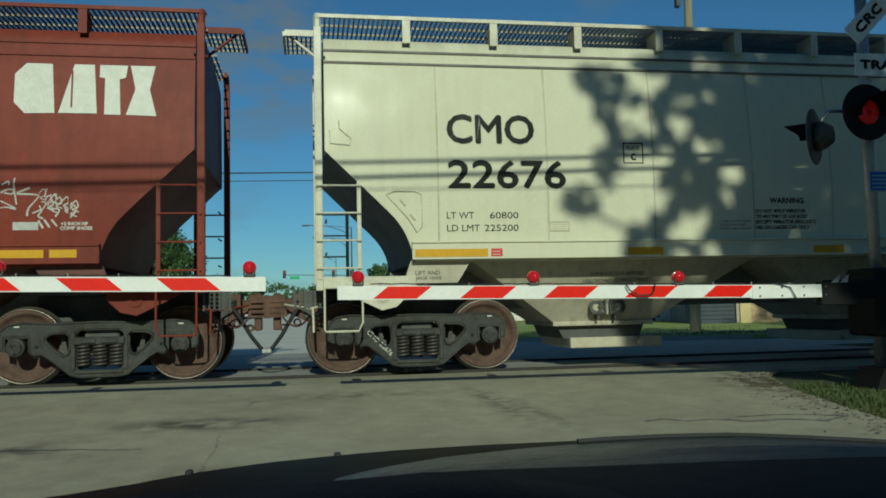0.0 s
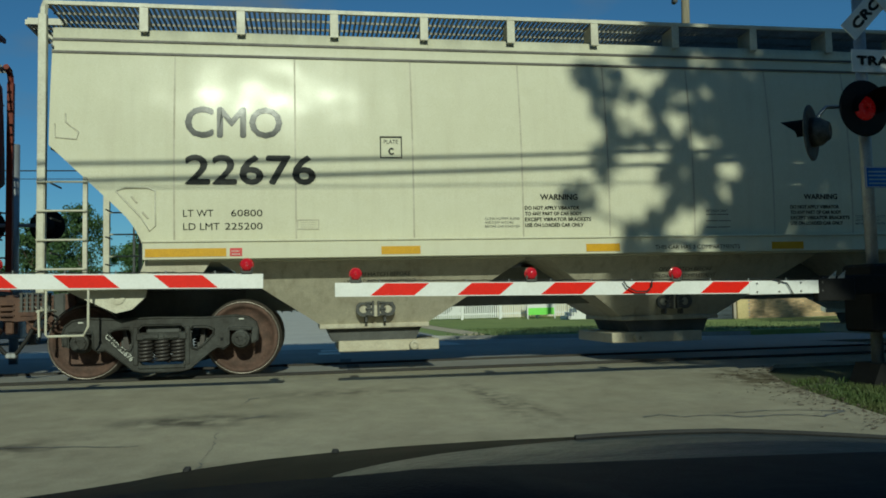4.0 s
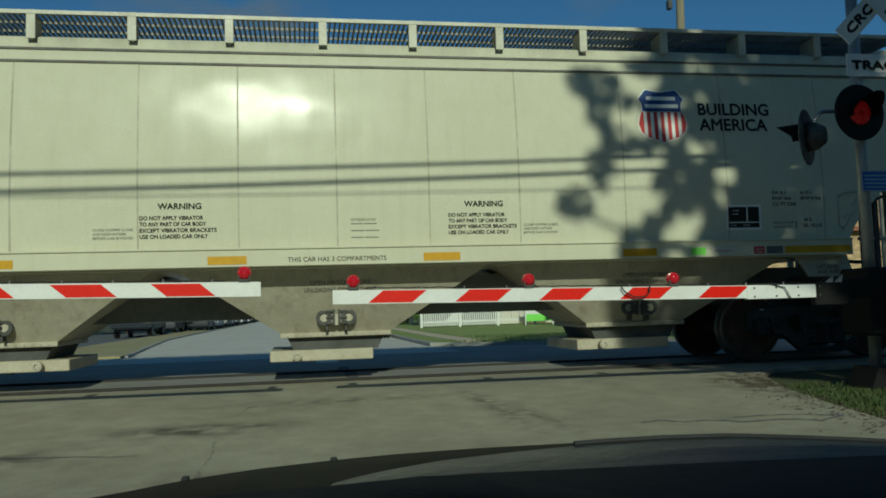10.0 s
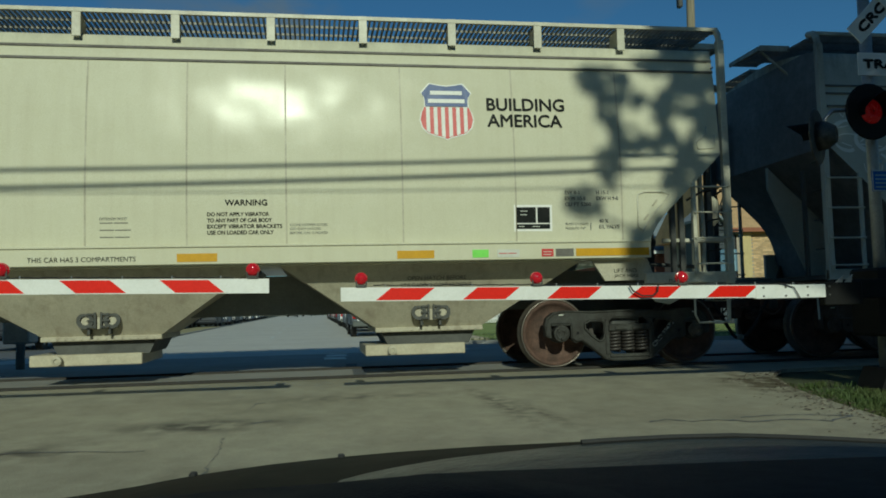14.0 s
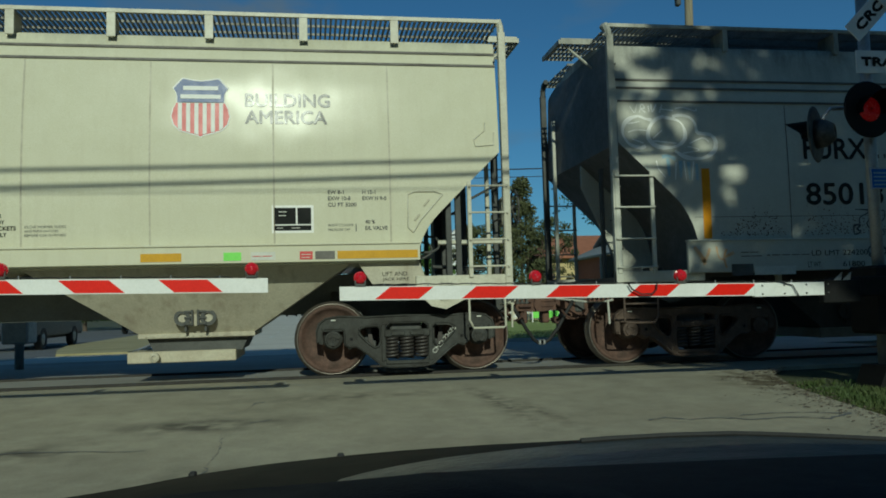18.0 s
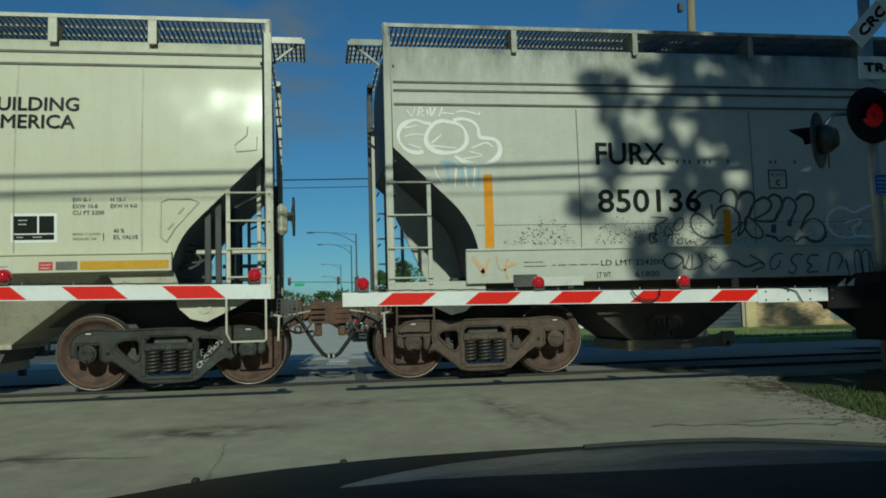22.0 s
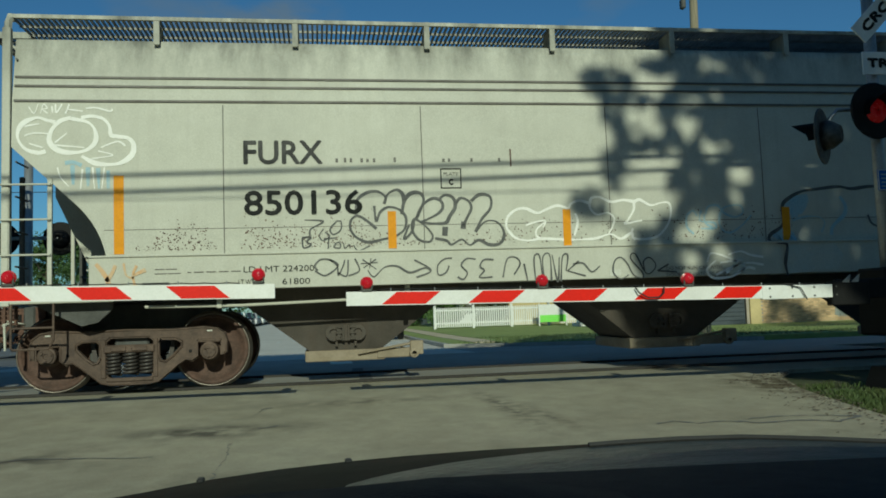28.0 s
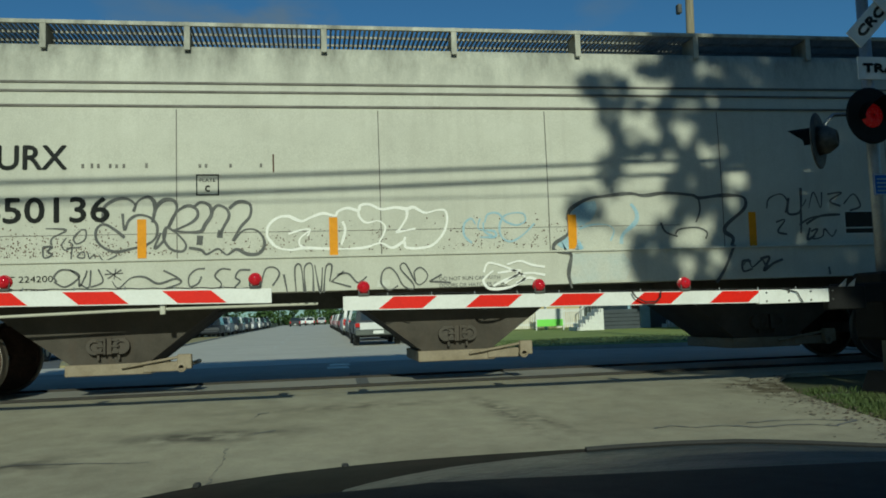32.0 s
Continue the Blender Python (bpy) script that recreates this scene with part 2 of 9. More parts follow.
M = {
    "cream": mat("cream_paint", (0.645, 0.625, 0.475), 0.2, spec=0.1, dark=(0.585, 0.56, 0.42), scale=0.7, amount=0.5, grain=90, bump=0.02,
                 streaks=(0.45, 0.4, 0.29), streak_amount=0.2, grime=(3.9, 4.4, (0.2, 0.19, 0.15)), ripple=0.022, mottle=0.1),
    "cream_trim": mat("cream_trim_paint", (0.6, 0.58, 0.46), 0.45, dark=(0.4, 0.36, 0.27), scale=4, amount=0.5),
    "red_car": mat("oxide_red_paint", (0.2, 0.04, 0.025), 0.5, spec=0.15, dark=(0.12, 0.03, 0.025), scale=0.9, amount=0.6, grain=90, bump=0.03,
                   streaks=(0.08, 0.03, 0.02), streak_amount=0.5),
    "grey_car": mat("grey_paint", (0.55, 0.545, 0.465), 0.55, spec=0.25, dark=(0.46, 0.455, 0.39), scale=0.6, amount=0.6, grain=80, bump=0.05,
                    streaks=(0.34, 0.32, 0.27), streak_amount=0.22, grime=(3.5, 4.2, (0.1, 0.1, 0.085)), ripple=0.012, mottle=0.14),
    "hopper_cream": mat("grimy_cream_paint", (0.5, 0.47, 0.36), 0.6, dark=(0.36, 0.32, 0.24), scale=1.1, amount=0.7, mottle=0.2,
                        streaks=(0.2, 0.15, 0.1), streak_amount=0.5),
    "gate_cream": mat("worn_cream_gate_paint", (0.52, 0.48, 0.36), 0.6, dark=(0.36, 0.3, 0.21), scale=4, amount=0.5),
    "gate_tan": mat("dusty_tan_gate_steel", (0.3, 0.25, 0.18), 0.7, dark=(0.18, 0.14, 0.09), scale=4, amount=0.6),
    # grimy paint, its base also darkened for the sun the side sill blocks
    "hopper_grey": mat("grimy_shade_dark_paint", (0.085, 0.073, 0.06), 0.7, dark=(0.045, 0.038, 0.03), scale=1.6, amount=0.85,
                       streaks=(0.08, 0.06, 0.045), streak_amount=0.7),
    "hopper_red": mat("grimy_red_paint", (0.13, 0.04, 0.03), 0.65, dark=(0.05, 0.03, 0.025), scale=1.6, amount=0.8),
    "rust": mat("rusted_steel", (0.14, 0.075, 0.05), 0.75, 0.2, dark=(0.06, 0.035, 0.03), scale=6, amount=0.8, bump=0.4),
    "wheel": mat("worn_wheel_steel", (0.135, 0.082, 0.064), 0.7, 0.1, spec=0.2, dark=(0.06, 0.042, 0.034), scale=7, amount=0.85, bump=0.35, mottle=0.5),
    "tread": mat("polished_tread_steel", (0.25, 0.22, 0.19), 0.42, 0.8, scale=12, amount=0.3, bump=0.05),
    "truck": mat("dark_cast_steel", (0.062, 0.064, 0.058), 0.6, 0.1, spec=0.25, dark=(0.03, 0.027, 0.023), scale=5, amount=0.8, bump=0.45, mottle=0.5),
    "truck_rust": mat("rusty_cast_steel", (0.125, 0.085, 0.062), 0.7, 0.1, dark=(0.06, 0.042, 0.033), scale=5, amount=0.85, bump=0.45, mottle=0.5),
    "slate": mat("slate_underframe_paint", (0.17, 0.18, 0.165), 0.75, dark=(0.11, 0.115, 0.105), scale=2, amount=0.6),
    "spring": mat("oily_spring_steel", (0.075, 0.066, 0.06), 0.5, 0.3, dark=(0.03, 0.026, 0.023), scale=6, amount=0.7),
    # dark colour that puts the shade of the cars' end sheets into their paint
    "end_shade": mat("shade_dark_end_sheet", (0.2, 0.205, 0.21), 0.7, dark=(0.13, 0.132, 0.135), scale=1.4, amount=0.8, mottle=0.5),
    "under": mat("grimy_underframe_paint", (0.095, 0.097, 0.09), 0.75, dark=(0.05, 0.05, 0.046), scale=3, amount=0.7),
    "grate": mat("galvanised_grating", (0.27, 0.27, 0.25), 0.6, 0.3, dark=(0.07, 0.065, 0.06), scale=6, amount=0.5),
    "seam": mat("weld_seam", (0.52, 0.49, 0.37), 0.5, dark=(0.36, 0.32, 0.23), scale=3, amount=0.9),
    "seam_grey": mat("dark_seam_and_ridge_shade", (0.16, 0.15, 0.13), 0.6, dark=(0.08, 0.07, 0.06), scale=3, amount=0.8),
    "ink": mat("black_stencil_paint", (0.018, 0.019, 0.018), 0.22, spec=0.15, dark=(0.03, 0.03, 0.027), scale=8, amount=0.4, bump=0.02, ripple=0.022),
    "ink_soft": mat("worn_black_spray", (0.06, 0.062, 0.06), 0.6, dark=(0.16, 0.16, 0.15), scale=9, amount=0.6, bump=0),
    "white": mat("white_stencil_paint", (0.62, 0.62, 0.55), 0.5, scale=8, amount=0.3, bump=0),
    "faint": mat("faded_stencil_paint", (0.2, 0.19, 0.15), 0.5, scale=8, amount=0.4, bump=0),
    "spray_white": mat("white_spray_paint", (0.86, 0.85, 0.8), 0.6, dark=(0.72, 0.71, 0.66), scale=10, amount=0.4, bump=0),
    "spray_blue": mat("light_blue_spray", (0.3, 0.47, 0.56), 0.6, dark=(0.42, 0.52, 0.54), scale=6, amount=0.6, bump=0),
    "path": mat("sandy_path", (0.58, 0.5, 0.34), 0.95, dark=(0.46, 0.4, 0.26), scale=1.2, amount=0.6, grain=20, bump=0.4),
    "ghost": mat("faded_white_spray", (0.5, 0.5, 0.46), 0.6, scale=10, amount=0.5, bump=0),
    "yellow": mat("amber_reflective_tape", (0.62, 0.34, 0.02), 0.4, spec=0.25, scale=10, amount=0.3, bump=0),
    "orange": mat("orange_paint", (0.75, 0.31, 0.012), 0.5, spec=0.2, scale=10, amount=0.3, bump=0),
    "orange_faint": mat("faded_orange_spray", (0.62, 0.36, 0.16), 0.6, dark=(0.56, 0.46, 0.32), scale=12, amount=0.8, bump=0),
    "blue": mat("blue_enamel", (0.02, 0.06, 0.22), 0.4, scale=8, amount=0.2, bump=0),
    "sign_blue": mat("blue_sign_face", (0.01, 0.1, 0.42), 0.4, scale=8, amount=0.2, bump=0),
    "shield_red": mat("red_enamel", (0.55, 0.04, 0.04), 0.4, scale=8, amount=0.2, bump=0),
    "lime": mat("lime_sticker", (0.25, 0.75, 0.1), 0.5, scale=8, amount=0.2, bump=0),
    "pale_blue": mat("pale_blue_spray", (0.28, 0.42, 0.5), 0.6, scale=6, amount=0.6, bump=0),
    "arm_white": mat("white_reflective_sheeting", (0.8, 0.8, 0.77), 0.4, dark=(0.6, 0.6, 0.56), scale=5, amount=0.4, bump=0.05),
    "arm_red": mat("red_reflective_sheeting", (0.72, 0.012, 0.006), 0.45, spec=0.2, dark=(0.6, 0.01, 0.006), scale=6, amount=0.4, bump=0.05),
    "lamp_red": mat("red_lens", (0.5, 0.008, 0.02), 0.12, spec=0.6, dark=(0.3, 0.004, 0.01), scale=30, amount=0.6, bump=0, emit=0.12),
    "signal_red": mat("red_signal_lens", (0.35, 0.006, 0.01), 0.25, scale=30, amount=0.5, bump=0.3, emit=0.1),
    "black": mat("matt_black_paint", (0.014, 0.014, 0.014), 0.6, spec=0.15, scale=5, amount=0.4),
    "scuffed": mat("scuffed_black_paint", (0.03, 0.031, 0.03), 0.6, dark=(0.13, 0.13, 0.12), scale=7, amount=0.75, bump=0.2, mottle=0.5),
    "galv": mat("galvanised_steel", (0.4, 0.41, 0.41), 0.45, 0.6, dark=(0.28, 0.28, 0.27), scale=8, amount=0.6),
    "alu": mat("aluminium_casting", (0.45, 0.45, 0.43), 0.5, 0.4, dark=(0.25, 0.24, 0.22), scale=8, amount=0.6),
    "rubber": mat("black_rubber", (0.02, 0.02, 0.02), 0.7, scale=8, amount=0.4),
    "concrete": mat("worn_concrete", (0.365, 0.34, 0.25), 0.85, dark=(0.26, 0.235, 0.168), scale=0.45, amount=0.75, grain=90, bump=0.5, mottle=0.4),
    "asphalt": mat("grey_asphalt", (0.15, 0.155, 0.16), 0.85, dark=(0.1, 0.1, 0.1), scale=0.5, amount=0.6, grain=60, bump=0.35),
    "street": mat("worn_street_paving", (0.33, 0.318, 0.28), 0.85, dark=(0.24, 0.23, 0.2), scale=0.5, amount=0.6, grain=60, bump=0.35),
    "far_road": mat("pale_road", (0.6, 0.575, 0.5), 0.85, dark=(0.48, 0.46, 0.4), scale=0.35, amount=0.6, grain=30, bump=0.2),
    "rail": mat("rail_steel", (0.04, 0.036, 0.032), 0.75, 0.1, dark=(0.03, 0.025, 0.02), scale=5, amount=0.6),
    "soil": mat("grassy_soil", (0.06, 0.075, 0.03), 0.95, dark=(0.1, 0.085, 0.05), scale=0.8, amount=0.7, grain=12, bump=0.6),
    "grass": mat("grass_blades", (0.048, 0.085, 0.018), 0.7, dark=(0.1, 0.1, 0.035), scale=1.5, amount=0.6, bump=0),
    "lawn": mat("mown_lawn", (0.3, 0.36, 0.1), 0.8, dark=(0.2, 0.26, 0.065), scale=0.6, amount=0.7, grain=14, bump=0.5),
    "verge": mat("dry_verge", (0.4, 0.35, 0.19), 0.95, dark=(0.26, 0.24, 0.11), scale=0.7, amount=0.7, grain=20, bump=0.5),
    "kerb": mat("kerb_concrete", (0.42, 0.41, 0.37), 0.85, scale=2, amount=0.4, grain=40, bump=0.3),
    "bark": mat("bark", (0.12, 0.09, 0.065), 0.9, dark=(0.06, 0.045, 0.035), scale=4, amount=0.7, bump=0.7, stretch=(3, 3, 0.6)),
    "pole_wood": mat("weathered_pole_wood", (0.32, 0.28, 0.19), 0.85, dark=(0.13, 0.105, 0.07), scale=3, amount=0.6, stretch=(4, 4, 0.3)),
    "leaf": mat("broad_leaves", (0.06, 0.11, 0.025), 0.6, dark=(0.035, 0.07, 0.018), scale=1.2, amount=0.7, bump=0),
    "leaf_olive": mat("olive_leaves", (0.1, 0.11, 0.04), 0.7, dark=(0.06, 0.065, 0.028), scale=1.2, amount=0.7, bump=0),
    "leaf_bright": mat("sunny_leaves", (0.1, 0.18, 0.035), 0.6, dark=(0.05, 0.1, 0.02), scale=1.2, amount=0.7, bump=0),
    "dash": mat("black_dashboard_plastic", (0.008, 0.009, 0.012), 0.75, scale=30, amount=0.3, grain=300, bump=0.2, spec=0.2),
    "cowl": mat("dusty_grey_cowl_plastic", (0.065, 0.068, 0.056), 0.45, dark=(0.03, 0.034, 0.028), scale=9, amount=0.95, grain=60, bump=0.5, mottle=0.9, stretch=(1, 2.5, 1)),
    "hood": mat("dark_green_car_paint", (0.006, 0.007, 0.007), 0.5, spec=0.015, dark=(0.012, 0.014, 0.013), scale=6, amount=0.6, grain=160, bump=0.05),
    "paint_white": mat("white_house_paint", (0.75, 0.75, 0.72), 0.6, scale=4, amount=0.25),
    "blue_door": mat("blue_door_paint", (0.1, 0.19, 0.27), 0.6, dark=(0.07, 0.13, 0.19), scale=4, amount=0.5),
    "pale_siding": mat("blue_grey_siding", (0.2, 0.25, 0.28), 0.75, scale=3, amount=0.3),
    "siding": mat("grey_siding", (0.055, 0.068, 0.08), 0.7, scale=3, amount=0.3),
    "brick": mat("tan_brick", (0.6, 0.42, 0.23), 0.85, dark=(0.5, 0.34, 0.18), scale=5, amount=0.5, islands=0.28, bump=0.4),
    "mortar": mat("mortar", (0.42, 0.37, 0.3), 0.9, scale=5, amount=0.4),
    "brick_red": mat("red_brick_wall", (0.34, 0.13, 0.09), 0.85, scale=5, amount=0.4, bump=0.4),
    "shingle_tan": mat("tan_shingles", (0.56, 0.37, 0.19), 0.9, scale=3, amount=0.5, grain=20, bump=0.5),
    "shingle_red": mat("red_brown_shingles", (0.34, 0.14, 0.08), 0.9, scale=3, amount=0.5, grain=20, bump=0.5),
    "shingle_blue": mat("slate_blue_shingles", (0.25, 0.28, 0.3), 0.9, scale=3, amount=0.5, grain=20, bump=0.5),
    "stucco_yellow": mat("yellow_stucco", (0.6, 0.48, 0.24), 0.85, scale=4, amount=0.3),
    "pane": glass("window_glass", (0.03, 0.04, 0.05)),
    "glass_block": mat("pale_glass_block", (0.38, 0.4, 0.36), 0.2, dark=(0.28, 0.31, 0.3), scale=4, amount=0.5, bump=0.3),
    "blue_haze": mat("thin_pale_blue_spray", (0.47, 0.52, 0.49), 0.6, dark=(0.54, 0.54, 0.47), scale=3, amount=0.9, bump=0),
    "patch": mat("dark_asphalt_patch", (0.13, 0.135, 0.14), 0.9, dark=(0.09, 0.09, 0.09), scale=2, amount=0.6, grain=60, bump=0.4),
    "car_white": mat("white_car_paint", (0.7, 0.7, 0.68), 0.4, spec=0.25, scale=6, amount=0.15, bump=0),
    "car_dark": mat("dark_car_paint", (0.03, 0.035, 0.045), 0.3, spec=0.2, scale=6, amount=0.15, bump=0),
    "car_slate": mat("slate_car_paint", (0.085, 0.1, 0.12), 0.35, scale=6, amount=0.15, bump=0, spec=0.25),
    "car_silver": mat("silver_car_paint", (0.4, 0.41, 0.42), 0.45, 0.1, spec=0.25, scale=6, amount=0.15, bump=0),
    "car_grey": mat("grey_bumper_plastic", (0.09, 0.1, 0.09), 0.5, scale=6, amount=0.3, bump=0),
    "car_red": mat("red_car_paint", (0.35, 0.03, 0.03), 0.25, scale=6, amount=0.15, bump=0),
    "tail": mat("red_tail_lens", (0.5, 0.02, 0.02), 0.2, scale=6, amount=0.15, bump=0),
    "green_sign": mat("green_sign_face", (0.02, 0.35, 0.12), 0.5, scale=6, amount=0.15, bump=0),
}



def blob(m, at, size, colour, amount, turn=0.0, breakup=3.0):
    """Adds a soft-edged stain, broken up by noise, to a ground material."""
    n, l = m.node_tree.nodes, m.node_tree.links
    b = n["Principled BSDF"]
    old = b.inputs["Base Color"].links[0].from_socket
    tc = n.new("ShaderNodeTexCoord")
    mp = n.new("ShaderNodeMapping")
    mp.vector_type = "TEXTURE"
    mp.inputs["Location"].default_value, mp.inputs["Scale"].default_value = (*at, -0.15), (*size, 1.5)
    mp.inputs["Rotation"].default_value = (0, 0, radians(turn))
    l.new(tc.outputs["Object"], mp.inputs["Vector"])
    gr = n.new("ShaderNodeTexGradient")
    gr.gradient_type = "QUADRATIC_SPHERE"
    l.new(mp.outputs["Vector"], gr.inputs["Vector"])
    no = n.new("ShaderNodeTexNoise")
    no.inputs["Scale"].default_value, no.inputs["Detail"].default_value = breakup, 6
    l.new(tc.outputs["Object"], no.inputs["Vector"])
    rp = n.new("ShaderNodeMapRange")
    rp.inputs["From Min"].default_value, rp.inputs["From Max"].default_value, rp.inputs["To Max"].default_value = 0.38, 0.6, amount
    l.new(no.outputs["Fac"], rp.inputs["Value"])
    mu = n.new("ShaderNodeMath")
    mu.operation = "MULTIPLY"
    l.new(gr.outputs["Fac"], mu.inputs[0])
    l.new(rp.outputs["Result"], mu.inputs[1])
    mx = n.new("ShaderNodeMix")
    mx.data_type = "RGBA"
    mx.inputs[7].default_value = (*colour, 1)
    l.new(mu.outputs[0], mx.inputs["Factor"])
    l.new(old, mx.inputs[6])
    l.new(mx.outputs[2], b.inputs["Base Color"])


OIL = (0.09, 0.08, 0.06)
blob(M["concrete"], (-0.95, 7.35), (1.3, 0.5), OIL, 2.2)
blob(M["concrete"], (-2.3, 6.6), (1.5, 0.7), OIL, 1.2)
blob(M["concrete"], (1.78, 7.8), (0.22, 2.2), OIL, 1.1, 4, 9.0)
blob(M["concrete"], (2.05, 7.2), (0.2, 1.8), OIL, 0.8, 8, 9.0)
blob(M["concrete"], (0.4, 8.6), (2.2, 0.5), OIL, 0.8, 0, 5.0)
blob(M["concrete"], (5.0, 8.3), (0.9, 1.8), (0.12, 0.1, 0.06), 2.2, 10, 6.0)
blob(M["concrete"], (-0.4, 5.5), (2.0, 0.6), OIL, 0.7, 0, 5.0)

# ---------------------------------------------------------------- mesh helpers


def finish(bm, name, material, smooth=False):
    me = bpy.data.meshes.new(name)
    bmesh.ops.recalc_face_normals(bm, faces=bm.faces)
    if smooth:
        for f in bm.faces:
            f.smooth = True
    bm.to_mesh(me)
    bm.free()
    me.materials.append(M[material] if isinstance(material, str) else material)
    return me


def part(name, bm, material, parent, label="", smooth=False, m=None):
    """Links a bmesh as one mesh object under a thing or a part."""
    me = bm if isinstance(bm, bpy.types.Mesh) else finish(bm, name, material, smooth)
    ob = new(name, me)
    ob.parent = parent
    if m is not None:
        ob.matrix_basis = m
    if label:
        tagged(ob, label)
    return ob


def thing(name, label, category, m=None, group="", kind=""):
    ob = new(name)
    ob.empty_display_size = 0.2
    if m is not None:
        ob.matrix_basis = m
    return tagged(ob, label, category, group, kind)


def solid(name, bm, material, label, category="", group="", kind="", smooth=False, m=None):
    ob = new(name, finish(bm, name, material, smooth))
    if m is not None:
        ob.matrix_basis = m
    return tagged(ob, label, category, group, kind)


def box(bm, x0, x1, y0, y1, z0, z1, bevel=0.0):
    r = bmesh.ops.create_cube(bm, size=1)
    bmesh.ops.transform(bm, verts=r["verts"], matrix=Matrix.Translation(((x0 + x1) / 2, (y0 + y1) / 2, (z0 + z1) / 2))
                        @ Matrix.Diagonal((x1 - x0, y1 - y0, z1 - z0, 1)))
    if bevel:
        es = list({e for v in r["verts"] for e in v.link_edges})
        bmesh.ops.bevel(bm, geom=es, offset=bevel, segments=1, affect="EDGES")
    return bm


def B(*a, bevel=0.0):
    return box(bmesh.new(), *a, bevel=bevel)


def cyl(bm, p, q, r, seg=10, r2=None):
    p, q = Vector(p), Vector(q)
    d = q - p
    m = Matrix.Translation((p + q) / 2) @ d.to_track_quat("Z", "Y").to_matrix().to_4x4()
    bmesh.ops.create_cone(bm, cap_ends=True, segments=seg, radius1=r, radius2=r if r2 is None else r2, depth=d.length, matrix=m)
    return bm


def rod(bm, pts, r, seg=6):
    for p, q in zip(pts, pts[1:]):
        cyl(bm, p, q, r, seg)
    return bm


def tube(bm, pts, r, seg=6, closed=False):
    """A swept tube through the points."""
    pts = [Vector(p) for p in pts]
    n = len(pts)
    rings = []
    for i, p in enumerate(pts):
        d = (pts[min(i + 1, n - 1)] - pts[max(i - 1, 0)]).normalized()
        q = d.to_track_quat("Z", "Y")
        rings.append([bm.verts.new(p + q @ Vector((r * math.cos(2 * math.pi * k / seg), r * math.sin(2 * math.pi * k / seg), 0)))
                      for k in range(seg)])
    for a, b in zip(rings, rings[1:]):
        best = min(range(seg), key=lambda s: sum((a[k].co - b[(k + s) % seg].co).length for k in range(seg)))
        for k in range(seg):
            bm.faces.new((a[k], a[(k + 1) % seg], b[(k + 1 + best) % seg], b[(k + best) % seg]))
    if not closed:
        bm.faces.new(rings[0]), bm.faces.new(rings[-1])
    return bm


def prism(bm, pts, y0, y1):
    """A polygon in x and z, drawn out from y0 to y1."""
    a = [bm.verts.new((x, y0, z)) for x, z in pts]
    b = [bm.verts.new((x, y1, z)) for x, z in pts]
    n = len(pts)
    bm.faces.new(a), bm.faces.new(b[::-1])
    for i in range(n):
        bm.faces.new((a[i], b[i], b[(i + 1) % n], a[(i + 1) % n]))
    return bm


def lathe(bm, prof, seg=28, axis="y", at=(0, 0, 0), ring=False):
    """Turns (radius, offset along the axis) round an axis."""
    rings = []
    for r, o in prof:
        ring = []
        for k in range(seg):
            c, s = r * math.cos(2 * math.pi * k / seg), r * math.sin(2 * math.pi * k / seg)
            v = {"y": (c, o, s), "x": (o, c, s), "z": (c, s, o)}[axis]
            ring.append(bm.verts.new(Vector(at) + Vector(v)))
        rings.append(ring)
    for a, b in zip(rings, rings[1:] + (rings[:1] if ring else [])):
        for k in range(seg):
            bm.faces.new((a[k], a[(k + 1) % seg], b[(k + 1) % seg], b[k]))
    if not ring:
        bm.faces.new(rings[0]), bm.faces.new(rings[-1])
    return bm


def lettering(words, x0, x1, z0, z1, y, material, parent, name="lettering", label="", bold=0.0, front=None):
    """Flat letters that fill the box x0..x1, z0..z1 and face -y."""
    cu = bpy.data.curves.new("letters", "FONT")
    cu.body, cu.size, cu.resolution_u = words, 1.0, 3
    tmp = bpy.data.objects.new("letters", cu)
    src = bpy.data.meshes.new_from_object(tmp)
    bpy.data.objects.remove(tmp)
    co = np.array([v.co for v in src.vertices])
    lo, hi = co.min(0), co.max(0)
    faces = [tuple(f.vertices) for f in src.polygons]
    vs, fs = [], []
    shifts = [(0, 0)] if not bold else [(-bold, 0), (bold, 0), (0, bold), (0, -bold)]
    for n, (dx, dz) in enumerate(shifts):
        o = len(vs)
        for q in co:
            x = x0 + bold + (q[0] - lo[0]) / (hi[0] - lo[0]) * (x1 - x0 - 2 * bold) + dx
            z = z0 + bold + (q[1] - lo[1]) / (hi[1] - lo[1]) * (z1 - z0 - 2 * bold) + dz
            vs.append((x, (front(z) if front else y) - 0.0004 * n, z))
        fs += [tuple(o + k for k in f) for f in faces]
    if z1 - z0 > 0.07 and name == "lettering":
        # large words: each letter is a part of its own, found by the gaps between them
        box_of = sorted((min(vs[i][0] for i in f), max(vs[i][0] for i in f), k) for k, f in enumerate(fs))
        groups, end = [], -1e9
        for a, b, k in box_of:
            if a > end + 1e-4:
                groups.append([])
            groups[-1].append(k)
            end = max(end, b)
    else:
        groups = [range(len(fs))]
    for grp in groups:
        used = sorted({i for k in grp for i in fs[k]})
        at = {i: n for n, i in enumerate(used)}
        me = bpy.data.meshes.new("letter")
        me.from_pydata([vs[i] for i in used], [], [tuple(at[i] for i in fs[k]) for k in grp])
        me.materials.append(M[material])
        ob = new("letter" if len(groups) > 1 else name, me)
        ob.parent = parent
        tagged(ob, label, kind="" if len(groups) > 1 else "stuff")
    return ob


